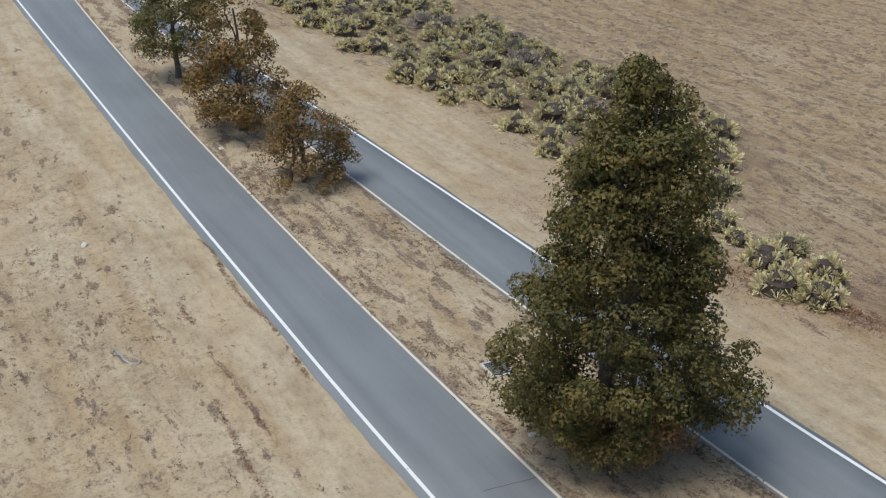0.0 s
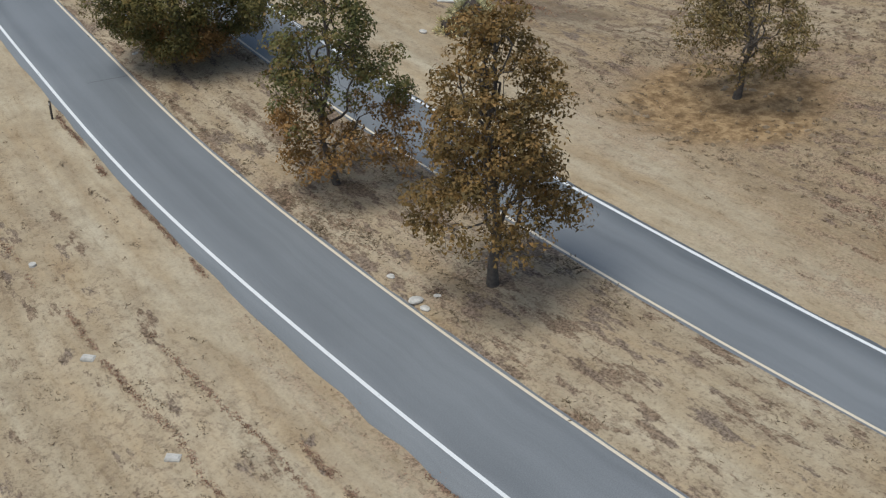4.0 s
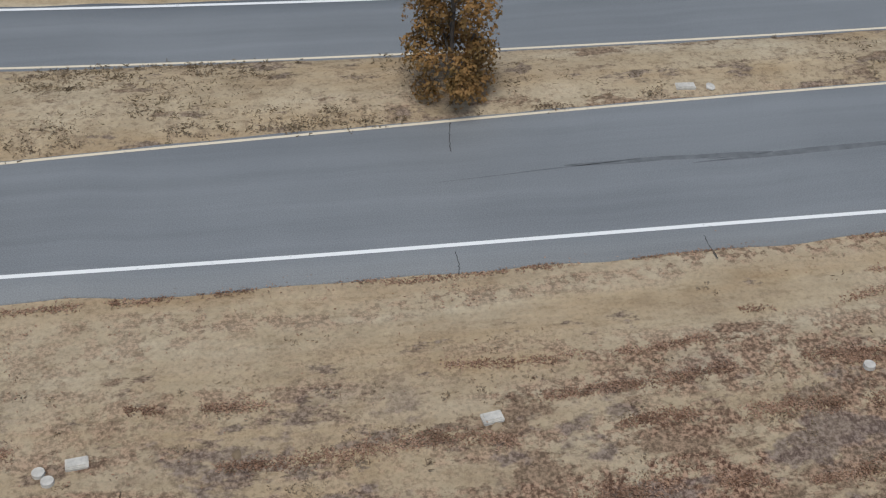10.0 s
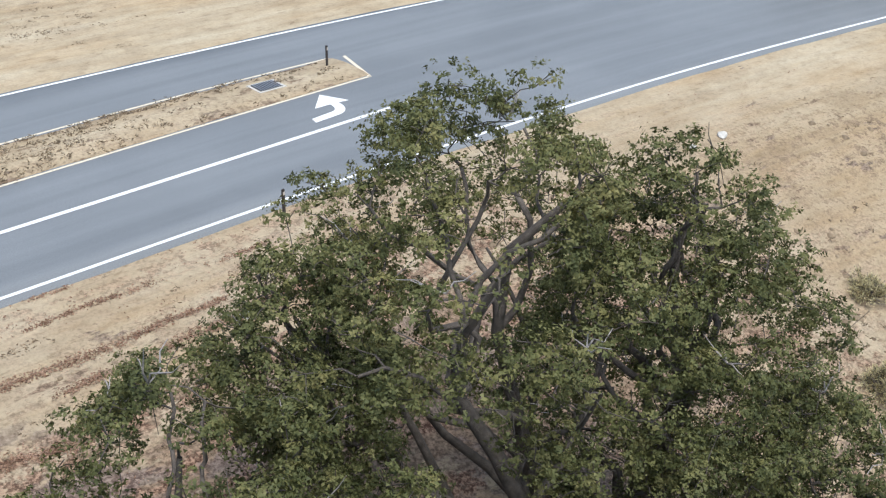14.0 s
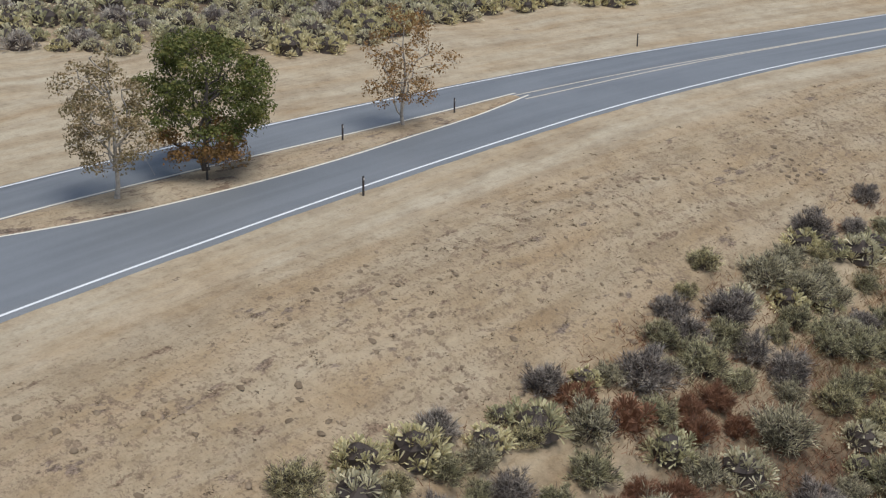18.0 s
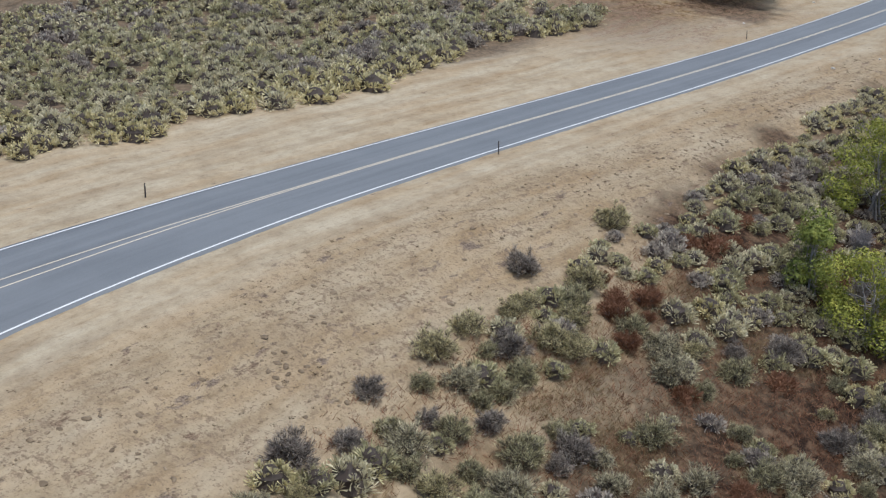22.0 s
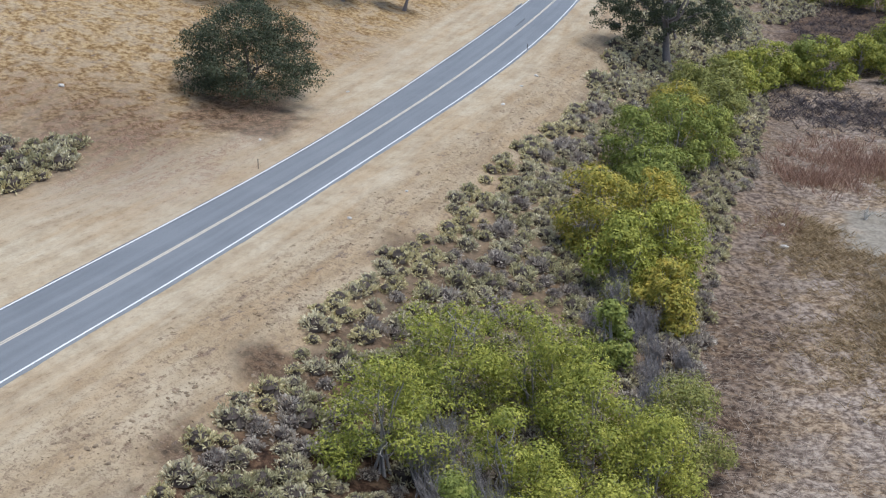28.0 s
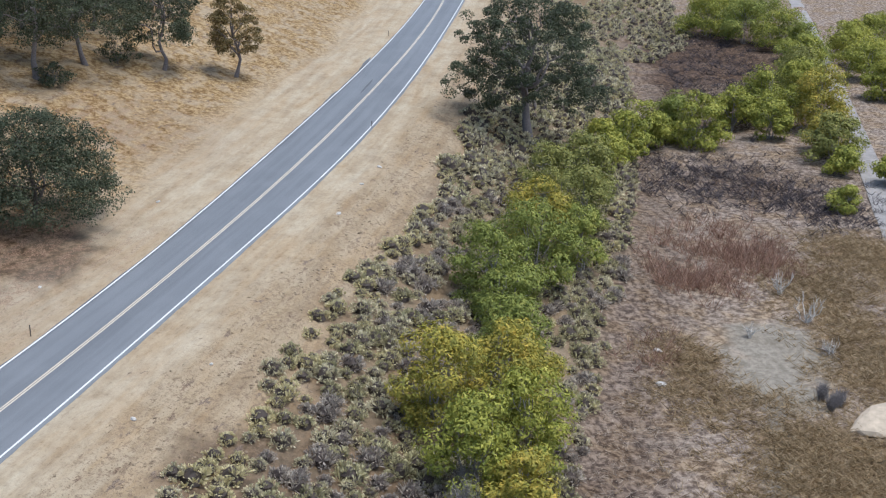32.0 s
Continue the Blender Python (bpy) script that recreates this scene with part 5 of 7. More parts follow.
# single shrubs along the upper edge of the bed
for row in (((102.1, 0.4, 2, 2.7), (93.7, 3.4, 1, 2.1), (113.9, -2.8, 1, 2.9), (108.7, -1.0, 2, 1.9), (95.2, 1.0, 0, 3.0), (97.0, -2.0, 0, 2.1), (90.6, 1.3, 2, 2.9), (88.4, 3.3, 2, 2.1), (134.5, -9.4, 1, 3.0), (125.3, -5.3, 2, 2.6), (106.2, -8.1, 0, 3.0), (85.0, -2.5, 0, 3.4)),
            ((79.5, 5.3, 2, 2.0), (78.9, 3.1, 0, 2.8), (80.4, -0.8, 0, 2.3), (74.3, 6.9, 2, 2.1), (74.3, 5.2, 0, 1.7), (76.5, 4.5, 1, 1.7), (58.3, 9.8, 1, 1.7), (55.1, 7.1, 1, 1.9), (61.6, 8.0, 0, 2.0), (61.6, 9.8, 2, 2.0), (68.6, 8.8, 1, 2.3), (52.0, 7.9, 0, 1.3))):
    for x, y, k, size in row:
        near_places = [p for p in near_places if (p[0] - x) ** 2 + (p[1] - y) ** 2 > 1.7]
        near_places.append((x, y, on_ground(x, y) - 0.05, k, size, r.uniform(0, 6.3)))

PROTO = {}
for x, y, z, k, size, turn in near_places:
    v = int(r.integers(4))
    if (k, v) not in PROTO:
        ob = thing("shrub" if k != 3 else "dry_weed_clump", Matrix(), (KINDS[k][1] + " growing on the sandy slope below the road"), "shrub", "shrubs on the slope")
        part("foliage", SHRUBS[k][v], ob)
        part("twig_tangle", STEMS[v], ob, "bare dark twigs")
        ob.matrix_basis = Matrix.LocRotScale((x, y, z), Euler((0, 0, turn)), (size, size, size * 0.9))
        PROTO[k, v] = ob
    else:
        src = PROTO[k, v]
        keep_scale = src.matrix_basis.copy()
        src.matrix_basis = Matrix()
        copy_thing(src, Matrix.LocRotScale((x, y, z), Euler((0, 0, turn)), (size, size, size * 0.9)))
        src.matrix_basis = keep_scale

for k, (mat_, words, _) in enumerate(KINDS):
    vs, tips = [], []
    for x, y, z, kk, size, turn in far_places:
        if kk == k:
            v, f = MIDDLE[k][int(r.integers(4))] if 50 < x < 150 and y < 52 or x < 0 else (THIN_FAR if x > 235 or y > 45 else FAR)[k][int(r.integers(6))]
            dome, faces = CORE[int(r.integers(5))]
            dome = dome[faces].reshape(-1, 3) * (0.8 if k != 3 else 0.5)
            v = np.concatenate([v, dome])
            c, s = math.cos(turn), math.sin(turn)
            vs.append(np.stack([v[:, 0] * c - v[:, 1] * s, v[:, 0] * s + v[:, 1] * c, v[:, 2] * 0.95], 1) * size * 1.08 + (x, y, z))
            # Domes get almost the full dark colour, as painted shade between tufts.
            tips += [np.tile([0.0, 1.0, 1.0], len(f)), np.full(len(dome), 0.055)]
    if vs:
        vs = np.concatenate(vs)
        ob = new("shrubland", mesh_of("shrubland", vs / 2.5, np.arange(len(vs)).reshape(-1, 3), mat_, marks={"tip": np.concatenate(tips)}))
        ob.scale = (2.5, 2.5, 2.5)
        tagged(ob, "field of " + words + " covering the ground", "shrubs", kind="stuff")


# ---- weeds, leaves and straw on the ground ----
def blades(name, x, y, z, per, long, wide, up, material, label, seed, category="weeds", spread=0.12):
    r = np.random.default_rng(seed)
    n = len(x) * per
    p = np.repeat(np.stack([x, y, z], 1), per, 0) + r.normal(0, 1, (n, 3)) * (spread, spread, 0.01)
    a = r.uniform(0, 2 * np.pi, n)
    d = np.stack([np.cos(a), np.sin(a), r.uniform(0.2, 1.0, n) * up], 1)
    d /= np.linalg.norm(d, axis=1, keepdims=True)
    s = np.cross(d, r.normal(0, 1, (n, 3)))
    s /= np.linalg.norm(s, axis=1, keepdims=True) + 1e-9
    l = (long * r.uniform(0.5, 1.4, n))[:, None]
    v = np.stack([p - s * wide * 0.5, p + s * wide * 0.5, p + d * l + s * wide * 0.2, p + d * l - s * wide * 0.2], 1).reshape(-1, 3)
    return tagged(new(name, mesh_of(name, v, np.arange(4 * n).reshape(-1, 4), material)), label, category, kind="stuff")


def weedy(x, y, d_r, d_l, u):
    m = turned_noise(x, y, 3.5, 41) * turned_noise(x, y, 12, 42)
    slope = (d_r > 4) & (d_r < 14) & (x > 48)
    bank = (d_l > 3) & (d_l < 40) & (x < 40) & (x > -60)
    verge = (d_r > 1.5) & (d_r < 16) & (x <= 52) & (x > -110)
    return (slope | bank | verge) & (u < np.clip(2.6 * m - 0.28, 0, 1))


x, y, _, _ = scatter(52000, (-110, 260, -80, 95), weedy, 5)
blades("dry_weeds", x, y, height(x, y), 5, 0.12, 0.045, 0.5, DRY_TUFT, "dead brown weed tufts dotted over the sand", 6)


def speckled(x, y, d_r, d_l, u):
    m = step01(0.42, 0.68, turned_noise(x, y, 3.1, 49)) * step01(0.3, 0.65, turned_noise(x, y, 9, 50))
    return (d_r > 3.2) & (d_r < 15) & (u < m * step01(3.2, 6, d_r))


def tufts(x, y, z, label, seed, material, tall=0.1):
    """Low round tufts of dead weeds."""
    return blades("weed_tufts", x, y, z - 0.01, 13, tall, 0.026, 1.1, material, label, seed, spread=0.055)


def clods(x, y, z, label, seed, material, small, large):
    """Low round hummocks of dead weeds and crusted earth, each lumpy in its own way."""
    r = np.random.default_rng(seed)
    n, k = len(x), 7
    size = small + (large - small) * r.uniform(0, 1, n) ** 2.2
    a = np.arange(k) * 2 * np.pi / k + r.uniform(0, 6.3, n)[:, None]
    long, turn = r.uniform(1.0, 1.8, n)[:, None], r.uniform(0, np.pi, n)[:, None]
    rings = []
    for out, up in ((1.0, -0.1), (0.62, 0.34)):
        q = size[:, None] * out * r.uniform(0.72, 1.25, (n, k))
        u, w = q * np.cos(a) * long, q * np.sin(a)
        rings.append(np.stack([x[:, None] + u * np.cos(turn) - w * np.sin(turn), y[:, None] + u * np.sin(turn) + w * np.cos(turn), z[:, None] + size[:, None] * up * r.uniform(0.7, 1.3, (n, k))], 2))
    top = np.stack([x, y, z + size * 0.45], 1)[:, None]
    v = np.concatenate(rings + [top], 1).reshape(-1, 3)
    f = []
    for i in range(k):
        j = (i + 1) % k
        f += [(i, j, k + j), (i, k + j, k + i), (k + i, k + j, 2 * k)]
    f = (np.array(f)[None] + (2 * k + 1) * np.arange(n)[:, None, None]).reshape(-1, 3)
    return tagged(new("weed_hummocks", mesh_of("weed_hummocks", v, f, material)), label, "weeds", kind="stuff")


def bank_tufts(x, y, d_r, d_l, u):
    return (d_l > 4.5) & (d_l < 34) & (x > -62) & (x < 30) & (u < (0.15 + 0.85 * step01(0.4, 0.6, turned_noise(x, y, 4, 66))) * step01(4.5, 7.5, d_l))


x, y, _, _ = scatter(15000, (-64, 30, 40, 90), bank_tufts, 67)
tufts(x, y, height(x, y), "brown dead weed tufts dotted over the sandy bank", 68, DRY_TUFT, 0.13)


def slope_tufts(x, y, d_r, d_l, u):
    late = (x > 46) & (d_r > 3.4) & (d_r < 14.5) & (u < 0.75 * step01(0.44, 0.62, turned_noise(x, y, 3.4, 69)) * step01(3.4, 7, d_r))
    early = (x <= 46) & (d_r > 3) & (d_r < 18) & (u < 0.4 * step01(0.48, 0.64, turned_noise(x, y, 4.2, 70)))
    return late | early


x, y, _, _ = scatter(40000, (-112, 270, -70, 62), slope_tufts, 71)
tufts(x, y, height(x, y), "brown dead weed tufts dotted over the sand", 72, DRY_TUFT)


def slope_clods(x, y, d_r, d_l, u):
    return (x > 44) & (d_r > 4.5) & (d_r < 15) & (u < (0.1 + 0.9 * step01(0.42, 0.6, turned_noise(x, y, 3.0, 82))) * step01(4.5, 8, d_r))


x, y, _, _ = scatter(36000, (44, 262, -72, 26), slope_clods, 83)
clods(x, y, height(x, y), "brown crusted weed hummocks dotted over the sandy slope", 84, CRUST, 0.05, 0.17)
x, y, _, _ = scatter(9000, (-64, 30, 40, 90), bank_tufts, 85)
clods(x, y, height(x, y), "brown crusted weed hummocks dotted over the sandy bank", 86, CRUST, 0.06, 0.19)
x, y, _, _ = scatter(16000, (-150, -55, 55, 125), lambda x, y, d_r, d_l, u: (d_l > 14) & (d_l < 70) & (u < 0.12 + 0.75 * step01(0.4, 0.62, turned_noise(x, y, 6, 87))), 88)
clods(x, y, height(x, y), "brown weed hummocks dotted over the dry field", 89, CRUST, 0.07, 0.24)
x, y, _, _ = scatter(9000, (-112, 44, 2, 60), lambda x, y, d_r, d_l, u: (d_r > 2.5) & (d_r < 18) & (u < 0.5 * step01(0.5, 0.66, turned_noise(x, y, 3.4, 90))), 91)
clods(x, y, height(x, y), "brown crusted weed hummocks dotted over the sandy verge", 92, CRUST, 0.04, 0.13)


def median_places(n, seed, lo_, hi_):
    r = np.random.default_rng(seed)
    x = r.uniform(-110, 54, n)
    u = r.uniform(lo_, hi_, n)
    y = near_yellow(x) * (1 - u) + far_yellow(x) * u
    keep = r.uniform(size=n) < np.clip((far_yellow(x) - near_yellow(x)) / 5, 0.2, 1) * np.clip(2.4 * value_noise(x / 3, y / 1.2, 43) * value_noise(x / 11, y / 6, 44) - 0.2, 0, 1)
    return x[keep], y[keep], u[keep]


def crown_of_median(x, y):
    u = np.clip((y - near_yellow(x)) / np.maximum(0.3, far_yellow(x) - near_yellow(x)), 0, 1)
    return 0.02 + 0.17 * np.sin(np.pi * u)


def mats(name, x, y, lift, material, label, seed, long=0.34, across=0.13, turn=0.0, most=42):
    """Flat mats of dead weeds, drawn out along the road: many small blades round each place."""
    r = np.random.default_rng(seed)
    k = r.integers(6, most, len(x))
    a, b = r.normal(0, 1, k.sum()) * np.repeat(r.uniform(0.3, 1.3, len(x)) * long, k), r.normal(0, 1, k.sum()) * np.repeat(r.uniform(0.4, 1.3, len(x)) * across, k)
    slope = np.repeat((right_line(x + 1) - right_line(x - 1)) / 2, k)
    px_, py_ = np.repeat(x, k) + a, np.repeat(y, k) + a * slope + b
    return blades(name, px_, py_, lift(px_, py_) + 0.012, 3, 0.055, 0.042, 0.16, material, label, seed + 1, spread=0.05)


x, y, u = median_places(2400, 78, 0.05, 0.95)
tufts(x, y, crown_of_median(x, y), "brown dead weed tufts on the median strip", 79, DRY_TUFT, 0.09)
x, y, _, _ = scatter(9000, (48, 270, -70, 22), speckled, 27)
mats("dry_weeds", x, y, height, DRY_TUFT, "small dark dead weed mats dotted over the slope", 28, 0.13, 0.1, most=15)


x, y, u = median_places(1800, 58, 0.04, 0.96)
mats("dry_weeds", x, y, crown_of_median, DRY_TUFT, "dark brown mats of dead weeds on the median strip", 59, most=30)
x, y, d_r, d_l = scatter(13000, (-110, 52, 2, 95), lambda x, y, d_r, d_l, u: (((d_r > 1.2) & (d_r < 14)) | ((d_l > 1.5) & (d_l < 34) & (x > -62))) & (u < 1.1 * step01(0.42, 0.62, turned_noise(x, y, 5, 61)) * (0.3 + 0.7 * step01(3, 7, np.maximum(d_r, d_l)))), 60)
mats("dry_weeds", x, y, height, DRY_TUFT, "dark brown mats of dead weeds on the sand", 62, 0.3, 0.12, most=17)
x, y, d_r, d_l = scatter(3500, (-64, 30, 40, 90), lambda x, y, d_r, d_l, u: (d_l > 6) & (d_l < 30) & (u < 0.25 + step01(0.35, 0.65, value_noise(x / 6, y / 6, 63))), 64)
mats("dry_weeds", x, y, height, DRY_TUFT, "dark brown mats of dead weeds on the sandy bank", 65, 0.22, 0.12, most=20)
x, y, u = median_places(5000, 8, 0.03, 0.97)
blades("dry_weeds", x, y, 0.02 + 0.17 * np.sin(np.pi * u), 6, 0.12, 0.045, 0.6, PALE_TUFT, "dead brown weed tufts on the median strip", 9)


def leafy(x, y, d_r, d_l, u):
    edge = (x > -60) & (x < 50) & (d_r > -0.25) & (d_r < 1.3) & (u < 0.65 * value_noise(x / 4, y * 0, 45))
    return edge | ((u < litter_at(x, y) * 0.38 * value_noise(x / 2, y / 2, 46)) & ((d_r > 0) | (d_l > 0)))


x, y, _, _ = scatter(95000, (-100, 70, 2, 75), leafy, 11)
blades("fallen_leaves", x, y, np.maximum(height(x, y), -3) + 0.03, 5, 0.055, 0.038, 0.35, LEAF_LITTER, "reddish brown fallen leaves along the road edge", 12, "leaves", 0.25)


# start, end, distance from the asphalt, half width
STRIPES = [(-41, -31, 2.2, 0.42), (-32, -27, 2.5, 0.3), (-27, -19, 2.9, 0.2), (-66, -52, 5.5, 0.16), (-62, -46, 3.4, 0.14), (-46, -38, 5.4, 0.22), (-43, -36, 4.0, 0.16), (-33, -22, 4.2, 0.2), (-24, -14, 4.9, 0.18), (-54, -45, 2.4, 0.25), (-2.9, 1.0, 4.75, 0.4), (3, 6.3, 4.1, 0.28), (-14, -6, 4.4, 0.2), (5, 13, 5.6, 0.4), (9, 18, 3.4, 0.22), (12, 22, 4.4, 0.3), (14, 26, 5.6, 0.5),
           (20, 31, 4.6, 0.45), (18, 30, 7.4, 0.6), (26, 38, 6.0, 0.5), (30, 41, 3.4, 0.35), (6, 17, 7.4, 0.5), (34, 46, 4.4, 0.35), (18, 28, 2.4, 0.2), (22, 34, 1.6, 0.2), (36, 44, 1.5, 0.2),
           (-9, 6, 0.15, 0.14), (4, 20, 0.12, 0.1), (-38, -22, 0.2, 0.14), (-24, -10, 0.15, 0.1), (22, 38, 0.15, 0.1), (-50, -40, 0.2, 0.12)]
STRIPES += [(-92, -78, 4.6, 0.13), (-80, -68, 5.9, 0.16), (-79, -63, 0.25, 0.16), (-104, -90, 0.2, 0.1), (-100, -88, 3.3, 0.12)]
bx, by = [], []
for x0, x1, away, half in STRIPES:
    n = int((x1 - x0) * half * (330 if away < 0.3 else 210))
    x = rng.uniform(x0, x1, n)
    x = x[rng.uniform(size=n) < step01(0.22, 0.42, value_noise(x / 1.1, x * 0 + 7 * away, 53))]
    n = len(x)
    taper = np.sqrt(np.clip(1 - ((x - (x0 + x1) / 2) / ((x1 - x0) / 2)) ** 2, 0, 1))
    d = away + half * taper * rng.normal(0, 0.3, n) + 0.5 * (value_noise(x / 2.5, x * 0 + away, 51) - 0.5)
    bx.append(x)
    by.append(right_line(x) - shoulder(x) - d)
x, y = np.concatenate(bx), np.concatenate(by)
blades("fallen_leaves", x, y, height(x, y) + 0.02, 4, 0.055, 0.036, 0.3, LEAF_LITTER, "reddish brown leaves gathered in old ruts", 19, "leaves", 0.07)


def strawy(x, y, d_r, d_l, u):
    return (d_r > 33) & (x > 120) & (x < 330) & (u < value_noise(x / 6, y / 6, 47)) & (((x - 208) / 7.5) ** 2 + ((y + 82) / 5.5) ** 2 > 1) & (((x - 199) / 5) ** 2 + ((y + 78 - 0.4 * (x - 199)) / 4) ** 2 > 1) & (np.abs(y + 73 + 0.25 * (x - 186)) > 1.4 * (x < 200)) & (((x - 186) / 9) ** 2 + ((y + 77) / 5.5) ** 2 > 1)


x, y, _, _ = scatter(44000, (140, 320, -140, -45), strawy, 13)
blades("flattened_reeds", x, y, height(x, y) + 0.05, 5, 0.75, 0.032, 0.25, STRAW, "flattened pale straw reeds in the dry basin", 14, "reeds", 0.5)


def tall_red(x, y, d_r, d_l, u):
    a = np.exp(-(((x - 234) / 7) ** 2 + ((y + 89) / 5.5) ** 2)) + np.exp(-(((x - 225.5) / 5) ** 2 + ((y + 80.5) / 3.5) ** 2)) + np.exp(-(((x - 206.5) / 2) ** 2 + ((y + 69) / 1.5) ** 2)) + np.exp(-(((x - 211) / 3) ** 2 + ((y + 71) / 1.6) ** 2))
    return u < a * (0.2 + 0.9 * step01(0.4, 0.65, value_noise(x / 3, y / 3, 75)))


x, y, _, _ = scatter(12000, (198, 262, -108, -60), tall_red, 15)
blades("red_weeds", x, y, height(x, y) - 0.02, 9, 1.5, 0.065, 2.6, PINK_REED, "red-brown standing dead weeds", 16, "weeds", 0.25)


x, y, _, _ = scatter(16000, (-92, -64, 58, 76), lambda x, y, d_r, d_l, u: (u < np.exp(-(((x + 78) / 5) ** 2 + ((y - 64.3) / 1.1) ** 2)) + 0.6 * np.exp(-(((x + 72) / 3) ** 2 + ((y - 67.5) / 1.2) ** 2))) & (value_noise(x / 1.5, y / 1.5, 93) > 0.4), 94)
blades("red_weeds", x, y, height(x, y) - 0.02, 6, 0.2, 0.03, 1.4, RED_WEED, "red-brown dead weeds beside the shrubs", 95, "weeds", 0.15)
x, y, _, _ = scatter(42000, (60, 146, -40, 12), lambda x, y, d_r, d_l, u: (u < red_patch(x, y, d_r)) & (d_r < 33), 25)
blades("red_weeds", x, y, height(x, y) - 0.02, 6, 0.34, 0.03, 1.6, RED_WEED, "red-brown dead weeds between the shrubs", 26, "weeds", 0.2)


def purple(x, y, d_r, d_l, u):
    a = np.exp(-(((x - 262) / 10) ** 2 + ((y + 96) / 9) ** 2)) + np.exp(-(((x - 249) / 8) ** 2 + ((y + 106) / 6) ** 2)) + 0.25 * step01(284, 294, x) * step01(36, 41, d_r) * (1 - step01(55, 62, d_r))
    return u < a * 0.8


x, y, _, _ = scatter(20000, (230, 385, -150, -75), purple, 17)
blades("grey_brush", x, y, height(x, y) - 0.02, 9, 1.1, 0.09, 1.2, DARK_BRUSH, "purple-grey dead brush in the basin", 18, "brush", 0.35)


def golden(x, y, d_r, d_l, u):
    a = 1.6 * np.exp(-(((x - 187) / 7) ** 2 + ((y + 77.5) / 5) ** 2)) + np.exp(-(((x - 176) / 8) ** 2 + ((y + 74) / 8) ** 2)) + np.exp(-(((x - 199) / 4) ** 2 + ((y + 72) / 4) ** 2)) + np.exp(-(((x - 222) / 6) ** 2 + ((y + 94) / 5) ** 2)) + np.exp(-(((x - 201) / 6) ** 2 + ((y + 89) / 4) ** 2)) + 1.2 * np.exp(-(((x - 207.5) / 4) ** 2 + ((y + 73) / 2.4) ** 2)) + np.exp(-(((x - 209) / 7) ** 2 + ((y + 91) / 3) ** 2)) + np.exp(-(((x - 230) / 7) ** 2 + ((y + 103) / 5) ** 2))
    return u < a * 0.9


x, y, _, _ = scatter(30000, (160, 240, -112, -58), golden, 35)
blades("golden_grass", x, y, height(x, y) - 0.02, 11, 0.85, 0.065, 0.8, GOLD_GRASS, "golden brown dead grass in the dry basin", 36, "grass", 0.3)


x, y, _, _ = scatter(26000, (84, 138, -34, 4), lambda x, y, d_r, d_l, u: (d_r > 17) & (d_r < 33) & (u < step01(0.45, 0.62, turned_noise(x, y, 4.5, 52))), 37)
blades("dry_grass", x, y, height(x, y) - 0.02, 10, 0.34, 0.022, 1.8, GOLD_GRASS, "dull golden dead grass between the shrubs", 38, "grass", 0.18)


def brush(x, y, tall, seed):
    r = np.random.default_rng(seed)
    out = []
    for k in range(85):
        a, s = r.uniform(0, 2 * np.pi), r.uniform(0.05, 0.36) * tall
        e = np.array([math.cos(a) * s, math.sin(a) * s, tall * r.uniform(0.45, 1.08)])
        p = bent(r, (e[0] * 0.3, e[1] * 0.3, -0.1), e, 0.04, 4)
        out.append(tube(p, [0.03, 0.022, 0.016, 0.007], 3))
        for q in range(3):
            out.append(tube(bent(r, p[2], e + r.normal(0, 0.25, 3), 0, 3), [0.016, 0.012, 0.006], 3))
    v, f = joined(out)
    ob = new("dead_brush", mesh_of("dead_brush", v, f, SILVER_WOOD))
    ob.matrix_basis = pose(x, y, on_ground(x, y))
    return tagged(ob, "bare grey upright dead brush among the willows", "brush", "dead brush among the willows")


for k, (x, y, tall) in enumerate(((147, -30, 4.0), (149, -31.5, 4.2), (151.0, -29.6, 4.6), (152.6, -30.6, 4.4), (147.2, -32.6, 4.0), (179, -46.5, 3.6), (182, -47, 3.4), (177, -48.6, 3.0), (175.5, -44, 2.6), (172.5, -50.5, 2.2), (143, -28, 3), (141, -29.5, 2.8), (147.5, -34, 3.2), (139, -27, 2.4), (141.5, -33, 2.6), (137, -29, 2.4), (162, -44, 3), (165, -46, 3), (168, -47, 3.2), (172, -48, 3), (175, -47, 2.6),
                                  (140, -37, 2.2), (137, -36, 2.2), (149, -40, 2.4), (135, -28, 2.2), (129, -28, 2.2), (143, -31.5, 2.4), (140.5, -31, 2.2), (138, -32.5, 2), (144.5, -33.5, 2.4), (147, -41.5, 2.2), (137.5, -25, 1.8), (151, -38.5, 2.2), (144, -25.5, 2.0))):
    brush(x, y, tall, 300 + k)

def snag(x, y, tall, seed):
    """A bleached dead shrub: bare crooked stems that fork."""
    r = np.random.default_rng(seed)
    out = []
    for k in range(9):
        a, s = r.uniform(0, 2 * np.pi), r.uniform(0.15, 0.55) * tall
        e = np.array([math.cos(a) * s, math.sin(a) * s, tall * r.uniform(0.6, 1.0)])
        p = bent(r, (0, 0, -0.1), e, 0.05, 6)
        out.append(tube(p, np.linspace(0.08, 0.02, 6), 5))
        for q in (2, 3, 4):
            out.append(tube(bent(r, p[q], p[q] + r.normal(0, 0.3, 3) + (0, 0, 0.5), 0, 4), [0.035, 0.026, 0.018, 0.01], 4))
    v, f = joined(out)
    ob = new("dead_shrub", mesh_of("dead_shrub", v, f, BLEACHED, True))
    ob.matrix_basis = pose(x, y, on_ground(x, y))
    tagged(ob, "bleached bare dead shrub on the dry basin floor", "shrub", "bleached dead shrubs")


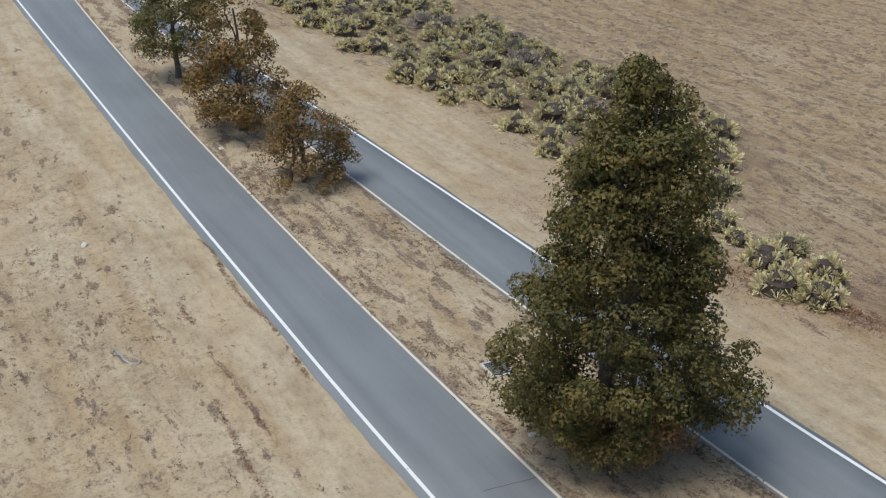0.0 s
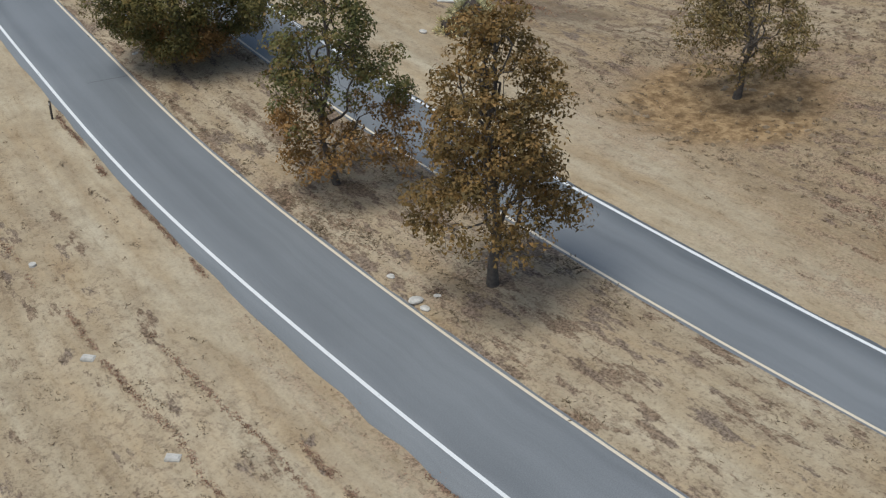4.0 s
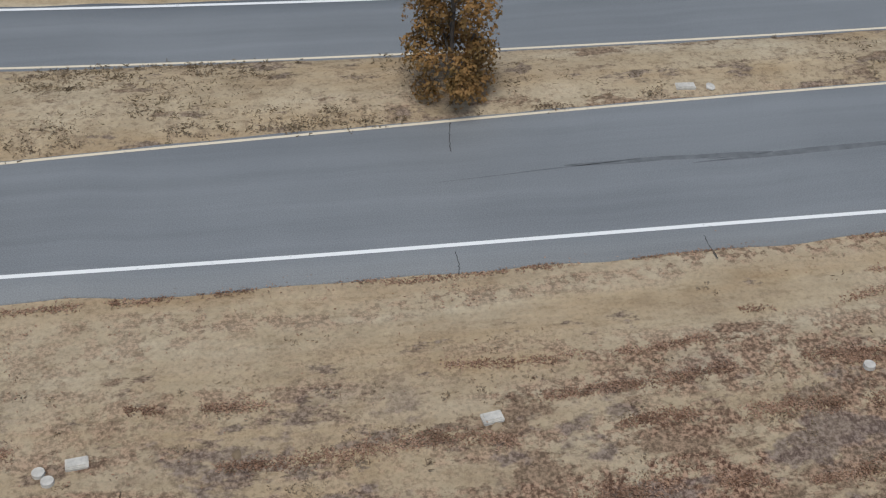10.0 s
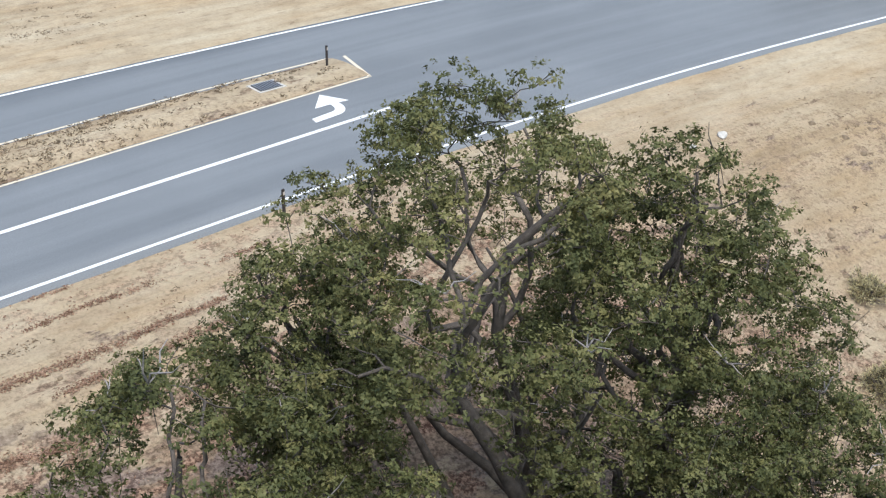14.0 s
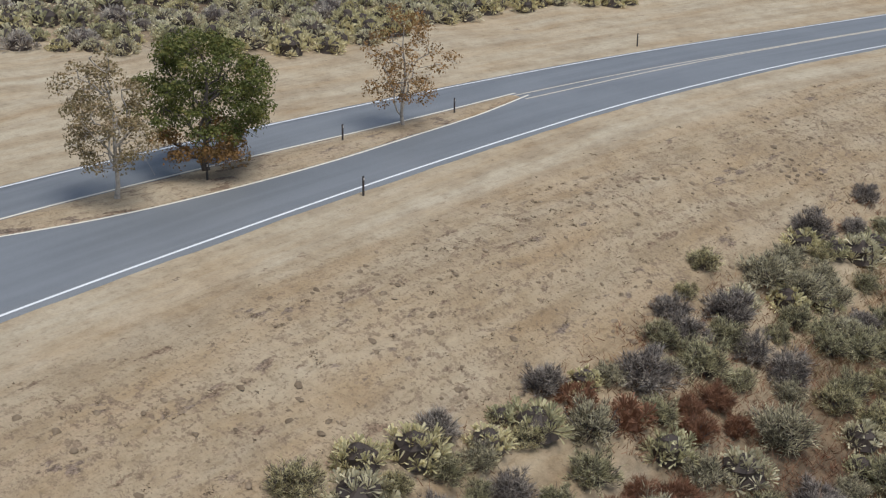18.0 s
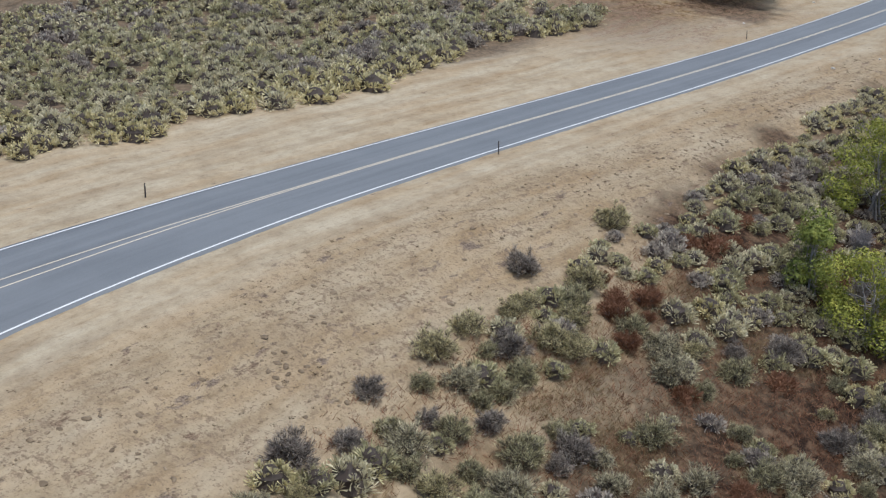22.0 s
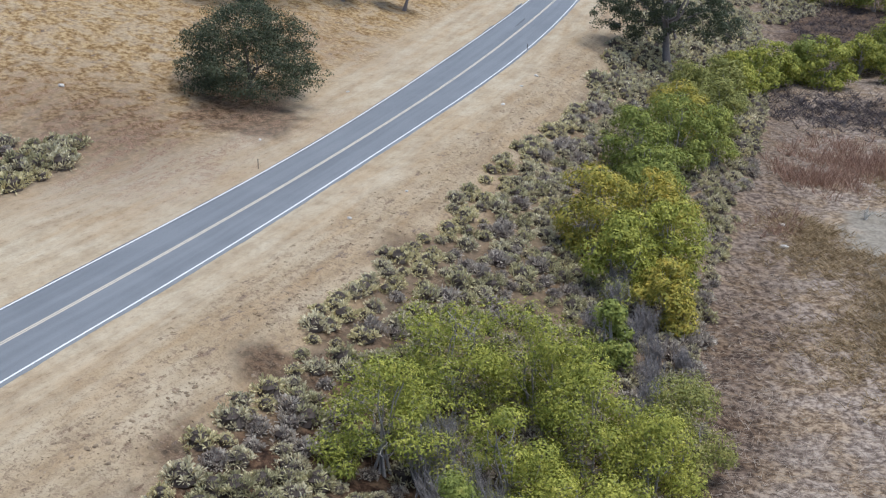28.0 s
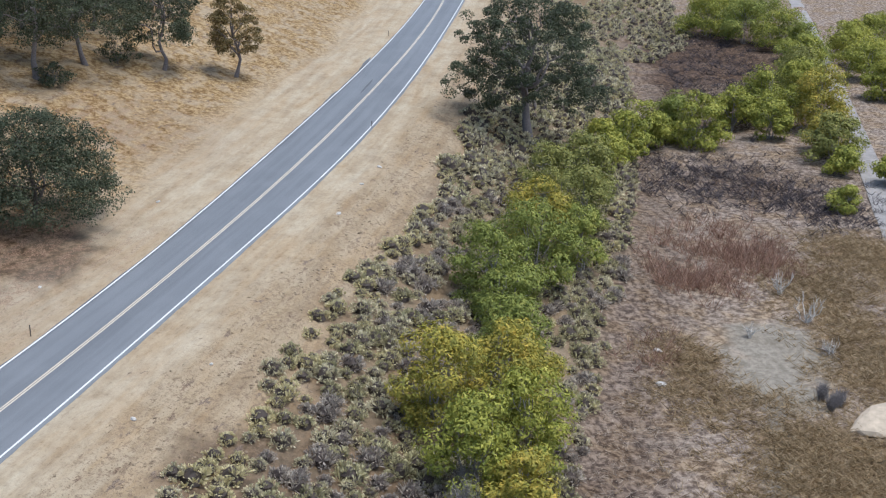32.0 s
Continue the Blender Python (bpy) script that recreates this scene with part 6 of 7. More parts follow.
for k, (x, y, tall) in enumerate(((213.2, -87.6, 3.0), (221.0, -88.4, 2.6), (206.0, -86.5, 1.6), (210.5, -80.5, 1.1))):
    snag(x, y, tall, 330 + k)
for k, (x, y) in enumerate(((196.0, -82.3), (197.4, -81.4), (195.2, -81.2))):
    brush(x, y, 1.5, 340 + k)


def edge_litter(x, y, d_r, d_l, u):
    return (np.abs(d_r - 13.6 + 2.2 * step01(112, 136, x)) < 1.5) & (u < 0.9 * step01(0.5, 0.68, turned_noise(x, y, 2.6, 54)))


x, y, _, _ = scatter(9000, (62, 136, -14, 14), edge_litter, 37)
blades("fallen_leaves", x, y, height(x, y) + 0.02, 5, 0.06, 0.045, 0.5, LEAF_LITTER, "reddish fallen leaves at the edge of the shrubs", 38, "leaves", 0.16)

# ---- posts, markings, small things ----
post = thing("marker_post", pose(45.1, 22.7, on_ground(45.1, 22.7)), "dark slender roadside marker post with a reflector", "post", "roadside marker posts")
part("stake", box_mesh("stake", (0.1, 0.07, 1.15), POST_WOOD, (0, 0, 0.36), 0.012), post)
part("reflector", box_mesh("reflector", (0.07, 0.012, 0.12), REFLECTOR, (0, -0.04, 0.80), 0.003), post, "small pale reflector")
for x, y, z in ((-78.5, 39.7, None), (54.2, 32.0, 0.05), (75.2, 28.9, 0.03), (87.5, 17.8, None), (94.3, 23.2, 0.06), (85.2, 24.9, 0.08), (102.5, 20.9, 0.03), (126.4, 18.5, None), (142.5, -0.5, None), (199.2, -17.1, None), (258.2, -50.5, None), (322.5, -61.5, None)):
    copy_thing(post, pose(x, y, on_ground(x, y) if z is None else z, 0, 0, random.uniform(-20, 20)))


def arrow(x, y):
    """A left-turn arrow painted on the lane."""
    out = []
    for k in range(9):
        a = radians(-90 + 90 * k / 8)
        out.append((0.75 + 0.75 * math.cos(a), 1.0 + 0.95 * math.sin(a)))
    inner = [(0.75 + 0.38 * math.cos(radians(-90 + 90 * k / 8)), 1.05 + 0.6 * math.sin(radians(-90 + 90 * k / 8))) for k in range(9)]
    v = [(-0.35, 0.0), *out, (1.95, 0.92), (1.45, 2.1), (0.45, 1.1), *inner[::-1], (-0.25, 0.38)]
    me = mesh_of("turn_arrow", [(a, b, 0.008) for a, b in v], [tuple(range(len(v)))], WHITE)
    ob = new("turn_arrow", me)
    ob.matrix_basis = pose(x, y, 0)
    return tagged(ob, "white left-turn arrow painted on the asphalt", "road marking", "turn arrows", "structure")


arrow(32.75, 28.12)
arrow(50.75, 27.86)


def crack(points, seed, width=0.013):
    r = np.random.default_rng(seed)
    p = np.array(points, float)
    u = np.linspace(0, len(p) - 1, 12 * (len(p) - 1) + 1)
    x = np.interp(u, range(len(p)), p[:, 0]) + r.normal(0, 0.012, len(u)) + 0.14 * (value_noise(u * 1.6, u * 0 + seed, 3) - 0.5)
    y = np.interp(u, range(len(p)), p[:, 1])
    w = width * r.uniform(0.5, 1.3, len(u))
    n = len(u)
    v = np.concatenate([np.stack([x - w, y, 0 * x + 0.004], 1), np.stack([x + w, y, 0 * x + 0.004], 1)])
    i = np.arange(n - 1)
    ob = new("road_crack", mesh_of("road_crack", v, np.stack([i, i + 1, n + i + 1, n + i], 1), CRACK))
    return tagged(ob, "dark ragged crack across the asphalt", "crack", kind="structure")


for k, pts in enumerate(([(-7.1, 30.5), (-7.12, 29.4), (-7.02, 28.4), (-7.0, 27.5), (-6.8, 26.4), (-6.78, 25.75)], [(-6.9, 25.5), (-6.72, 24.9), (-6.62, 24.2)], [(-38.2, 29.1), (-37.4, 31), (-36.9, 33.4)], [(12.5, 30.6), (12.25, 29.6), (12.1, 28.7)], [(11.4, 24.2), (11.3, 23.3)], [(18.1, 23.9), (18.2, 22.9)],
                         [(-80.3, 43.2), (-79.4, 44.8), (-79.3, 45.5)])):
    crack(pts, 400 + k)


STAINS = ((14.5, 27.45, 5, 0.05, 3), (18.2, 27.5, 5, 0.22, -2), (22.6, 27.3, 7, 0.26, 1), (289, -51.6, 15, 0.5, -18), (299, -54.6, 9, 0.6, -17), (283, -53.0, 8, 0.4, -18), (277, -47.2, 7, 0.4, -19))
TAR = plain("dark_tar_stain", (0.128, 0.135, 0.14), 0.85, scale=2.0, vary=0.3)


def stain(x, y, long, wide, turn, seed):
    a = np.linspace(0, 2 * np.pi, 40, endpoint=False)
    k = 0.6 + 0.8 * value_noise(np.cos(a) * 2 + seed, np.sin(a) * 2, seed)
    v = [(0.5 * long * math.cos(t) * q, 0.5 * wide * math.sin(t) * q, 0.003) for t, q in zip(a, k)]
    ob = new("road_stain", mesh_of("road_stain", v, [tuple(range(40))], TAR))
    ob.matrix_basis = pose(x, y, 0, 0, 0, turn)
    tagged(ob, "dark worn stain on the asphalt", "stain", kind="structure")


for k, (x, y, long, wide, turn) in enumerate(STAINS):
    stain(x, y, long, wide, turn, 600 + k)


def stone(name, x, y, z, size, label, seed, material, category="stone", flat=0.5, group=""):
    bm = bmesh.new()
    bmesh.ops.create_icosphere(bm, subdivisions=2, radius=0.5)
    rr = random.Random(seed)
    off = rr.uniform(0, 99)
    for v in bm.verts:
        v.co *= 1 + 0.35 * noise.noise(v.co * 1.8 + Vector((off, 0, 0)))
    bmesh.ops.scale(bm, vec=(size[0], size[1], size[2]), verts=bm.verts)
    ob = new(name, bm_mesh(name, bm, material))
    ob.matrix_basis = pose(x, y, z + size[2] * 0.15, 0, 0, rr.uniform(0, 360))
    return tagged(ob, label, category, group)


for k, (x, y, s) in enumerate(((-32.34, 26.72, 0.35), (61, 17.6, 0.5), (59.4, 17.7, 0.35), (225.6, -43.1, 0.6), (184.5, -25.4, 0.5), (231.1, -25.5, 0.5), (208.5, -16.7, 0.4), (241.2, -49.2, 0.7), (217.8, 4.2, 0.9), (-108.1, 46.7, 0.5), (-71.3, 58.7, 0.5),
                               (235, -46.5, 0.5), (193, -30.5, 0.4), (209, -70.8, 0.9), (202.3, -68.8, 1.0))):
    stone("stone", x, y, on_ground(x, y), (s, s * 0.7, s * 0.5), "pale weathered stone lying on the sand", 500 + k, STONE, group="stones on the ground")
for k, (x, y, s) in enumerate(((-55.7, 37.8, 0.6), (-57.4, 38.5, 0.35), (-55.2, 38.5, 0.35), (-55.1, 37.6, 0.4), (-81.0, 47.0, 0.4), (-112.9, 59.6, 0.4), (-15.87, 30.4, 0.4), (20.85, 30.97, 0.4))):
    stone("stone", x, y, 0.07, (s, s * 0.8, s * 0.35), "flat pale stone on the median strip", 540 + k, STONE, group="stones on the ground")


def cover(x, y, z, turn, size=(0.5, 0.33)):
    ob = thing("utility_cover", pose(x, y, z, 0, 0, turn), "pale concrete utility box cover set in the dirt", "utility cover", "utility covers")
    part("box_rim", box_mesh("box_rim", (size[0], size[1], 0.12), CONCRETE, (0, 0, 0.0), 0.02), ob)
    part("lid", box_mesh("lid", (size[0] - 0.1, size[1] - 0.1, 0.03), STONE, (0, 0, 0.07), 0.01), ob, "grey lid")


for x, y, t in ((2.0, 18.6, 5), (-17.5, 20.1, -25), (-7.0, 18.6, -10), (21.95, 18.35, -15), (11.2, 18.5, 8), (41.0, 18.8, 10), (-78.5, 34.5, 20), (-63.0, 28.8, 25), (-56.8, 26.95, 30)):
    cover(x, y, on_ground(x, y), t)
cover(20.05, 31.05, 0.1, -5, (0.62, 0.34))


def disc(x, y):
    bm = bmesh.new()
    bmesh.ops.create_cone(bm, cap_ends=True, segments=20, radius1=0.15, radius2=0.14, depth=0.1)
    ob = new("valve_cap", bm_mesh("valve_cap", bm, CONCRETE))
    ob.matrix_basis = pose(x, y, on_ground(x, y) + 0.03)
    tagged(ob, "round pale valve cap set in the dirt", "valve cap", "valve caps")


for x, y in ((1.2, 18.45), (1.4, 18.2), (20.5, 18.7), (-69.2, 31.3), (-20.5, 20.5)):
    disc(x, y)


def grate(x, y, z, turn):
    ob = thing("drain_grate", pose(x, y, z, 0, 0, turn), "square iron storm drain grate in the median", "drain grate", "drain grates")
    rim = part("rim", box_mesh("rim", (1.25, 1.0, 0.1), CONCRETE, (0, 0, 0.02), 0.02), ob, "concrete rim")
    # No hole is cut: a black plate stands for the shade under the bars.
    part("pit", box_mesh("pit", (1.0, 0.76, 0.02), CAR_BLACK, (0, 0, 0.075), 0), ob, "flat black plate for the shade below the bars")
    for k in range(9):
        part("bar", box_mesh("bar", (0.04, 0.78, 0.03), STEEL, (-0.44 + 0.11 * k, 0, 0.095), 0), ob)


grate(-84.8, 49.8, 0.16, -25)
grate(51.0, 31.7, 0.1, -3)
grate(83.6, 25.7, 0.08, -22)
v, f = tube([(-0.75, -0.2, 0.11), (0, 0, 0.12), (0.75, 0.2, 0.13)], [0.13, 0.13, 0.13], 12)
pipe = new("culvert_pipe", mesh_of("culvert_pipe", v, f, PLASTIC, True))
pipe.matrix_basis = pose(-72.7, 63.2, on_ground(-72.7, 63.2), 0, 0, 15)
tagged(pipe, "white plastic pipe lying on the field edge", "pipe")


def log(x, y, turn, long, seed, label):
    r = np.random.default_rng(seed)
    pieces = [tube(bent(r, (-long / 2, 0, 0.1), (long / 2, 0, 0.12), 0.05, 7), np.linspace(0.1, 0.05, 7), 7)]
    for k in range(5):
        a = np.array([r.uniform(-0.3, 0.45) * long, 0, 0.12])
        pieces.append(tube(bent(r, a, a + (r.uniform(0.2, 0.5), r.uniform(-0.6, 0.6), r.uniform(0.05, 0.3)), 0.1, 4), [0.03, 0.025, 0.018, 0.01], 4))
    ob = new("fallen_branch", mesh_of("fallen_branch", *joined(pieces), GREY_BARK, True))
    ob.matrix_basis = pose(x, y, on_ground(x, y), 0, 0, turn)
    tagged(ob, label, "branch")


log(-16.2, 46.4, -10, 3.4, 1, "bleached fallen branch on the sandy bank")
log(-97.6, 41.3, 10, 1.6, 2, "short dead branch lying on the sand")
log(206, -86, 30, 3.0, 3, "bleached dead branch on the bare basin floor")
log(145, -34.5, 30, 4.0, 4, "long bare dead branch among the willows")

# the dirt track beyond the basin
tx = np.arange(225, 420, 2.0)
ty = -117.6 - 0.41 * (tx - 255) + 0.0001 * (tx - 255) ** 2
v = np.concatenate([np.stack([tx, ty + o, height(tx, ty + o) + 0.12], 1) for o in (-1.7, -0.8, 0, 0.8, 1.7)])
track = new("dirt_track", mesh_of("dirt_track", v, grid_faces(5, len(tx))[:, ::-1], plain("grey_track_dirt", (0.31, 0.29, 0.27), 0.95, scale=0.8, vary=0.25, bump=0.3), True))
tagged(track, "pale grey dirt track beyond the basin", "track", kind="structure")
mound = stone("sand_mound", 192.5, -84.5, on_ground(192.5, -84.5), (7.5, 4.5, 1.4), "low pale sand mound on the basin floor", 77, plain("pale_sand", (0.5, 0.41, 0.3), 0.95, scale=1.5, vary=0.2, bump=0.4), "mound")


# ---- the car ----
CAR_TOP = [(-2.55, 0.86), (-2.50, 0.96), (-2.30, 1.045), (-2.0, 1.06), (-1.5, 1.03), (-0.8, 0.985), (0.0, 0.955), (0.8, 0.935), (1.15, 0.93), (1.6, 0.885), (2.0, 0.815), (2.25, 0.74), (2.38, 0.67), (2.43, 0.60)]
CAR_HALF = [(-2.55, 0.60), (-2.50, 0.70), (-2.38, 0.80), (-2.1, 0.87), (-1.5, 0.915), (0.0, 0.925), (1.4, 0.92), (1.9, 0.89), (2.15, 0.82), (2.3, 0.70), (2.39, 0.56), (2.43, 0.44)]
CAR_LOW = [(-2.55, 0.42), (-2.48, 0.30), (-2.2, 0.22), (-1.0, 0.19), (1.0, 0.19), (2.1, 0.18), (2.36, 0.20), (2.43, 0.27)]
AXLES, ARCH = (-1.435, 1.435), 0.385


def curve_at(table, x):
    a, b = zip(*table)
    return np.interp(x, a, b)


def car_body():
    xs = np.unique(np.concatenate([np.linspace(-2.55, 2.43, 90), np.linspace(-2.55, -2.4, 8), np.linspace(2.2, 2.43, 12)]))
    rows = []
    for x in xs:
        top, half, low = curve_at(CAR_TOP, x), curve_at(CAR_HALF, x), curve_at(CAR_LOW, x)
        cut = low
        for w in AXLES:
            if abs(x - w) < ARCH:
                cut = max(cut, 0.335 + math.sqrt(ARCH ** 2 - (x - w) ** 2))
        mid = cut + (top - cut) * 0.5
        belt = half * 0.93
        ring = [(0, low), (half * 0.8, low), (half * 0.95, cut), (half * 0.985, cut + (mid - cut) * 0.5), (half, mid), (half * 0.985, mid + (top - mid) * 0.45), (belt, top - 0.035), (belt * 0.94, top - 0.006), (belt * 0.6, top + 0.018), (0, top + 0.028)]
        full = ring + [(-y, z) for y, z in ring[-2:0:-1]]
        rows.append([(x, y, z) for y, z in full])
    v = np.array(rows)
    n, k = v.shape[:2]
    i, j = np.meshgrid(np.arange(n - 1), np.arange(k), indexing="ij")
    f = np.stack([i * k + j, (i + 1) * k + j, (i + 1) * k + (j + 1) % k, i * k + (j + 1) % k], -1).reshape(-1, 4).tolist()
    f += [list(range(k)), [(n - 1) * k + q for q in range(k)][::-1]]
    return v.reshape(-1, 3), f


ROOF = [(-2.08, 1.065), (-1.7, 1.19), (-1.25, 1.325), (-0.8, 1.405), (-0.3, 1.437), (0.1, 1.432), (0.38, 1.395), (0.75, 1.215), (1.28, 0.945)]
ROOF_HALF = [(-2.08, 0.60), (-1.6, 0.60), (-1.2, 0.605), (-0.5, 0.625), (0.3, 0.62), (0.7, 0.66), (1.28, 0.70)]


def cabin_point(x, u, lift=0.0):
    """u runs over the cabin from the right window sill (-1) over the roof to the left one (1)."""
    zr, hr = curve_at(ROOF, x), curve_at(ROOF_HALF, x)
    hb, zb = curve_at(CAR_HALF, x) * 0.90, min(curve_at(CAR_TOP, x) - 0.02, zr)
    s, a = (1 if u > 0 else -1), abs(u)
    if a > 0.6:
        q = (a - 0.6) / 0.4
        y, z = (hr + 0.03) * (1 - q) + hb * q, (zr - 0.055) * (1 - q) + zb * q
        y += 0.03 * math.sin(math.pi * q)
    else:
        q = a / 0.6
        y, z = (hr + 0.03) * q, zr + 0.02 * (1 - q * q) - 0.055 * q ** 5
    return Vector((x, s * y * (1 + lift * 0.6), z + lift))


def cabin_patch(x0, x1, u0, u1, lift, nx=14, nu=10, slant=0.0, bow0=0.0, bow1=0.0, pinch=0.0):
    v = []
    for i in range(nx + 1):
        for j in range(nu + 1):
            e = 2 * j / nu - 1
            u = (u0 + (u1 - u0) * j / nu) * (1 - pinch * i / nx)
            x = x0 + bow0 * e * e + (x1 + bow1 * e ** 4 - x0 - bow0 * e * e) * i / nx
            v.append(cabin_point(x + slant * (abs(u) - 0.8), u, lift))
    return np.array(v), grid_faces(nx + 1, nu + 1)


def side_window(x0, x1, s, lift=0.012):
    """A pane between sill and roof rail that follows the falling roof line."""
    v, n, m = [], 22, 4
    for i in range(n + 1):
        x = x0 + (x1 - x0) * i / n
        for j in range(m + 1):
            top = 0.645 + 0.30 * max(0.0, (x - 0.72) / 0.36) ** 1.3 + 0.30 * max(0.0, (-1.42 - x) / 0.42) ** 1.2
            v.append(cabin_point(x, s * (top + (0.965 - top) * j / m), lift))
    return np.array(v), grid_faces(n + 1, m + 1)


def front_x(y):
    a, b = zip(*[(h, x) for x, h in CAR_HALF if x > 1.8][::-1])
    return np.interp(np.abs(y), a, b)


def rear_x(y):
    a, b = zip(*[(h, x) for x, h in CAR_HALF if x < -1.9])
    return np.interp(np.abs(y), a, b)


def fascia(xf, y0, y1, z0, z1, out, n=16, m=3, taper=0.0):
    v = []
    for i in range(n + 1):
        y = y0 + (y1 - y0) * i / n
        for j in range(m + 1):
            q = j / m
            yy = y * (1 - taper * q)
            v.append((xf(yy) + out, yy, z0 + (z1 - z0) * q))
    return np.array(v, float), grid_faces(n + 1, m + 1)


def lathe(profile, k=28):
    """Turn (radius, y) round the axle."""
    a = np.arange(k) * 2 * np.pi / k
    v = np.array([[(rr * math.cos(t), y, rr * math.sin(t)) for t in a] for rr, y in profile]).reshape(-1, 3)
    n = len(profile)
    i, j = np.meshgrid(np.arange(n - 1), np.arange(k), indexing="ij")
    return v, np.stack([i * k + j, i * k + (j + 1) % k, (i + 1) * k + (j + 1) % k, (i + 1) * k + j], -1).reshape(-1, 4)


def build_car(m):
    car = thing("car", m, "white four-door sedan with black wheels, driving on the asphalt", "car")
    v, f = car_body()
    part("body", mesh_of("body", v, f, CAR_WHITE, True), car)
    part("roof", mesh_of("roof", *cabin_patch(-2.08, 1.28, -1, 1, 0.0, 40, 30), CAR_WHITE, True), car)
    part("windscreen", mesh_of("windscreen", *cabin_patch(0.42, 1.27, -0.54, 0.54, 0.012, 12, 14, bow0=-0.05, bow1=-0.16), CAR_GLASS, True), car, "dark tinted windscreen")
    part("rear_window", mesh_of("rear_window", *cabin_patch(-1.24, -2.03, -0.48, 0.48, 0.012, 12, 14, bow0=0.04, bow1=0.16, pinch=0.1), CAR_GLASS, True), car, "dark tinted rear window")
    part("sunroof", mesh_of("sunroof", *cabin_patch(-0.22, 0.20, -0.37, 0.37, 0.010, 6, 8), CAR_GLASS, True), car, "dark glass sunroof")
    for s in (-1, 1):
        part("side_window", mesh_of("side_window", *side_window(-1.84, -0.405, s), SIDE_GLASS, True), car, "black tinted side window")
        part("side_window", mesh_of("side_window", *side_window(-0.395, 1.08, s), SIDE_GLASS, True), car, "black tinted side window")
        part("window_post", mesh_of("window_post", *side_window(-0.43, -0.37, s, 0.018), CAR_BLACK, True), car, "black post between the side windows")
        mirror = part("wing_mirror", box_mesh("wing_mirror", (0.16, 0.24, 0.15), CAR_BLACK, (0.72, s * 0.98, 1.0), 0.045), car, "black wing mirror")
        part("sill", box_mesh("sill", (2.0, 0.05, 0.07), CAR_BLACK, (0, s * 0.87, 0.2), 0.02), car, "black lower sill")
        lamp = part("headlight", mesh_of("headlight", *fascia(front_x, s * 0.46, s * 0.885, 0.585, 0.705, 0.018, 14, 2), CAR_BLACK, True), car, "slim dark headlight housing")
        part("lens", mesh_of("lens", *fascia(front_x, s * 0.56, s * 0.85, 0.625, 0.675, 0.024, 10, 1), LAMP_CLEAR, True), lamp, "clear headlight lens")
        part("tail_light", mesh_of("tail_light", *fascia(rear_x, s * 0.40, s * 0.84, 0.80, 0.90, -0.015, 10, 2), LAMP_RED, True), car, "dark red tail light")
        for x in (-0.15, -1.05):
            part("door_handle", box_mesh("door_handle", (0.2, 0.03, 0.035), CAR_WHITE, (x, s * 0.925, 0.83), 0.012), car)
        for x in (0.98, -1.33):
            part("door_gap", box_mesh("door_gap", (0.012, 0.012, 0.42), CAR_BLACK, (x, s * 0.921, 0.72), 0), car, "dark seam at the door's edge")
        part("door_gap", box_mesh("door_gap", (0.014, 0.012, 0.55), CAR_BLACK, (-0.42, s * 0.922, 0.62), 0), car, "dark seam between the doors")
        part("fog_light_vent", mesh_of("fog_light_vent", *fascia(front_x, s * 0.60, s * 0.84, 0.26, 0.52, 0.016, 8, 2), CAR_BLACK, True), car, "black side vent")
    part("grille", mesh_of("grille", *fascia(front_x, -0.60, 0.60, 0.24, 0.56, 0.016, 20, 4, 0.12), CAR_BLACK, True), car, "wide black front grille")
    part("badge", box_mesh("badge", (0.02, 0.16, 0.09), STEEL, (2.455, 0, 0.60), 0.01), car, "plain chrome oval badge")
    part("front_plate", box_mesh("front_plate", (0.02, 0.30, 0.15), CAR_BLACK, (2.462, 0, 0.40), 0.005), car, "dark blank plate")
    part("light_bar", mesh_of("light_bar", *fascia(rear_x, -0.40, 0.40, 0.83, 0.88, -0.012, 10, 1), LAMP_RED, True), car, "thin dark red light bar")
    part("rear_bumper_trim", mesh_of("rear_bumper_trim", *fascia(rear_x, -0.62, 0.62, 0.33, 0.46, -0.016, 14, 2), CAR_BLACK, True), car, "black lower bumper trim")
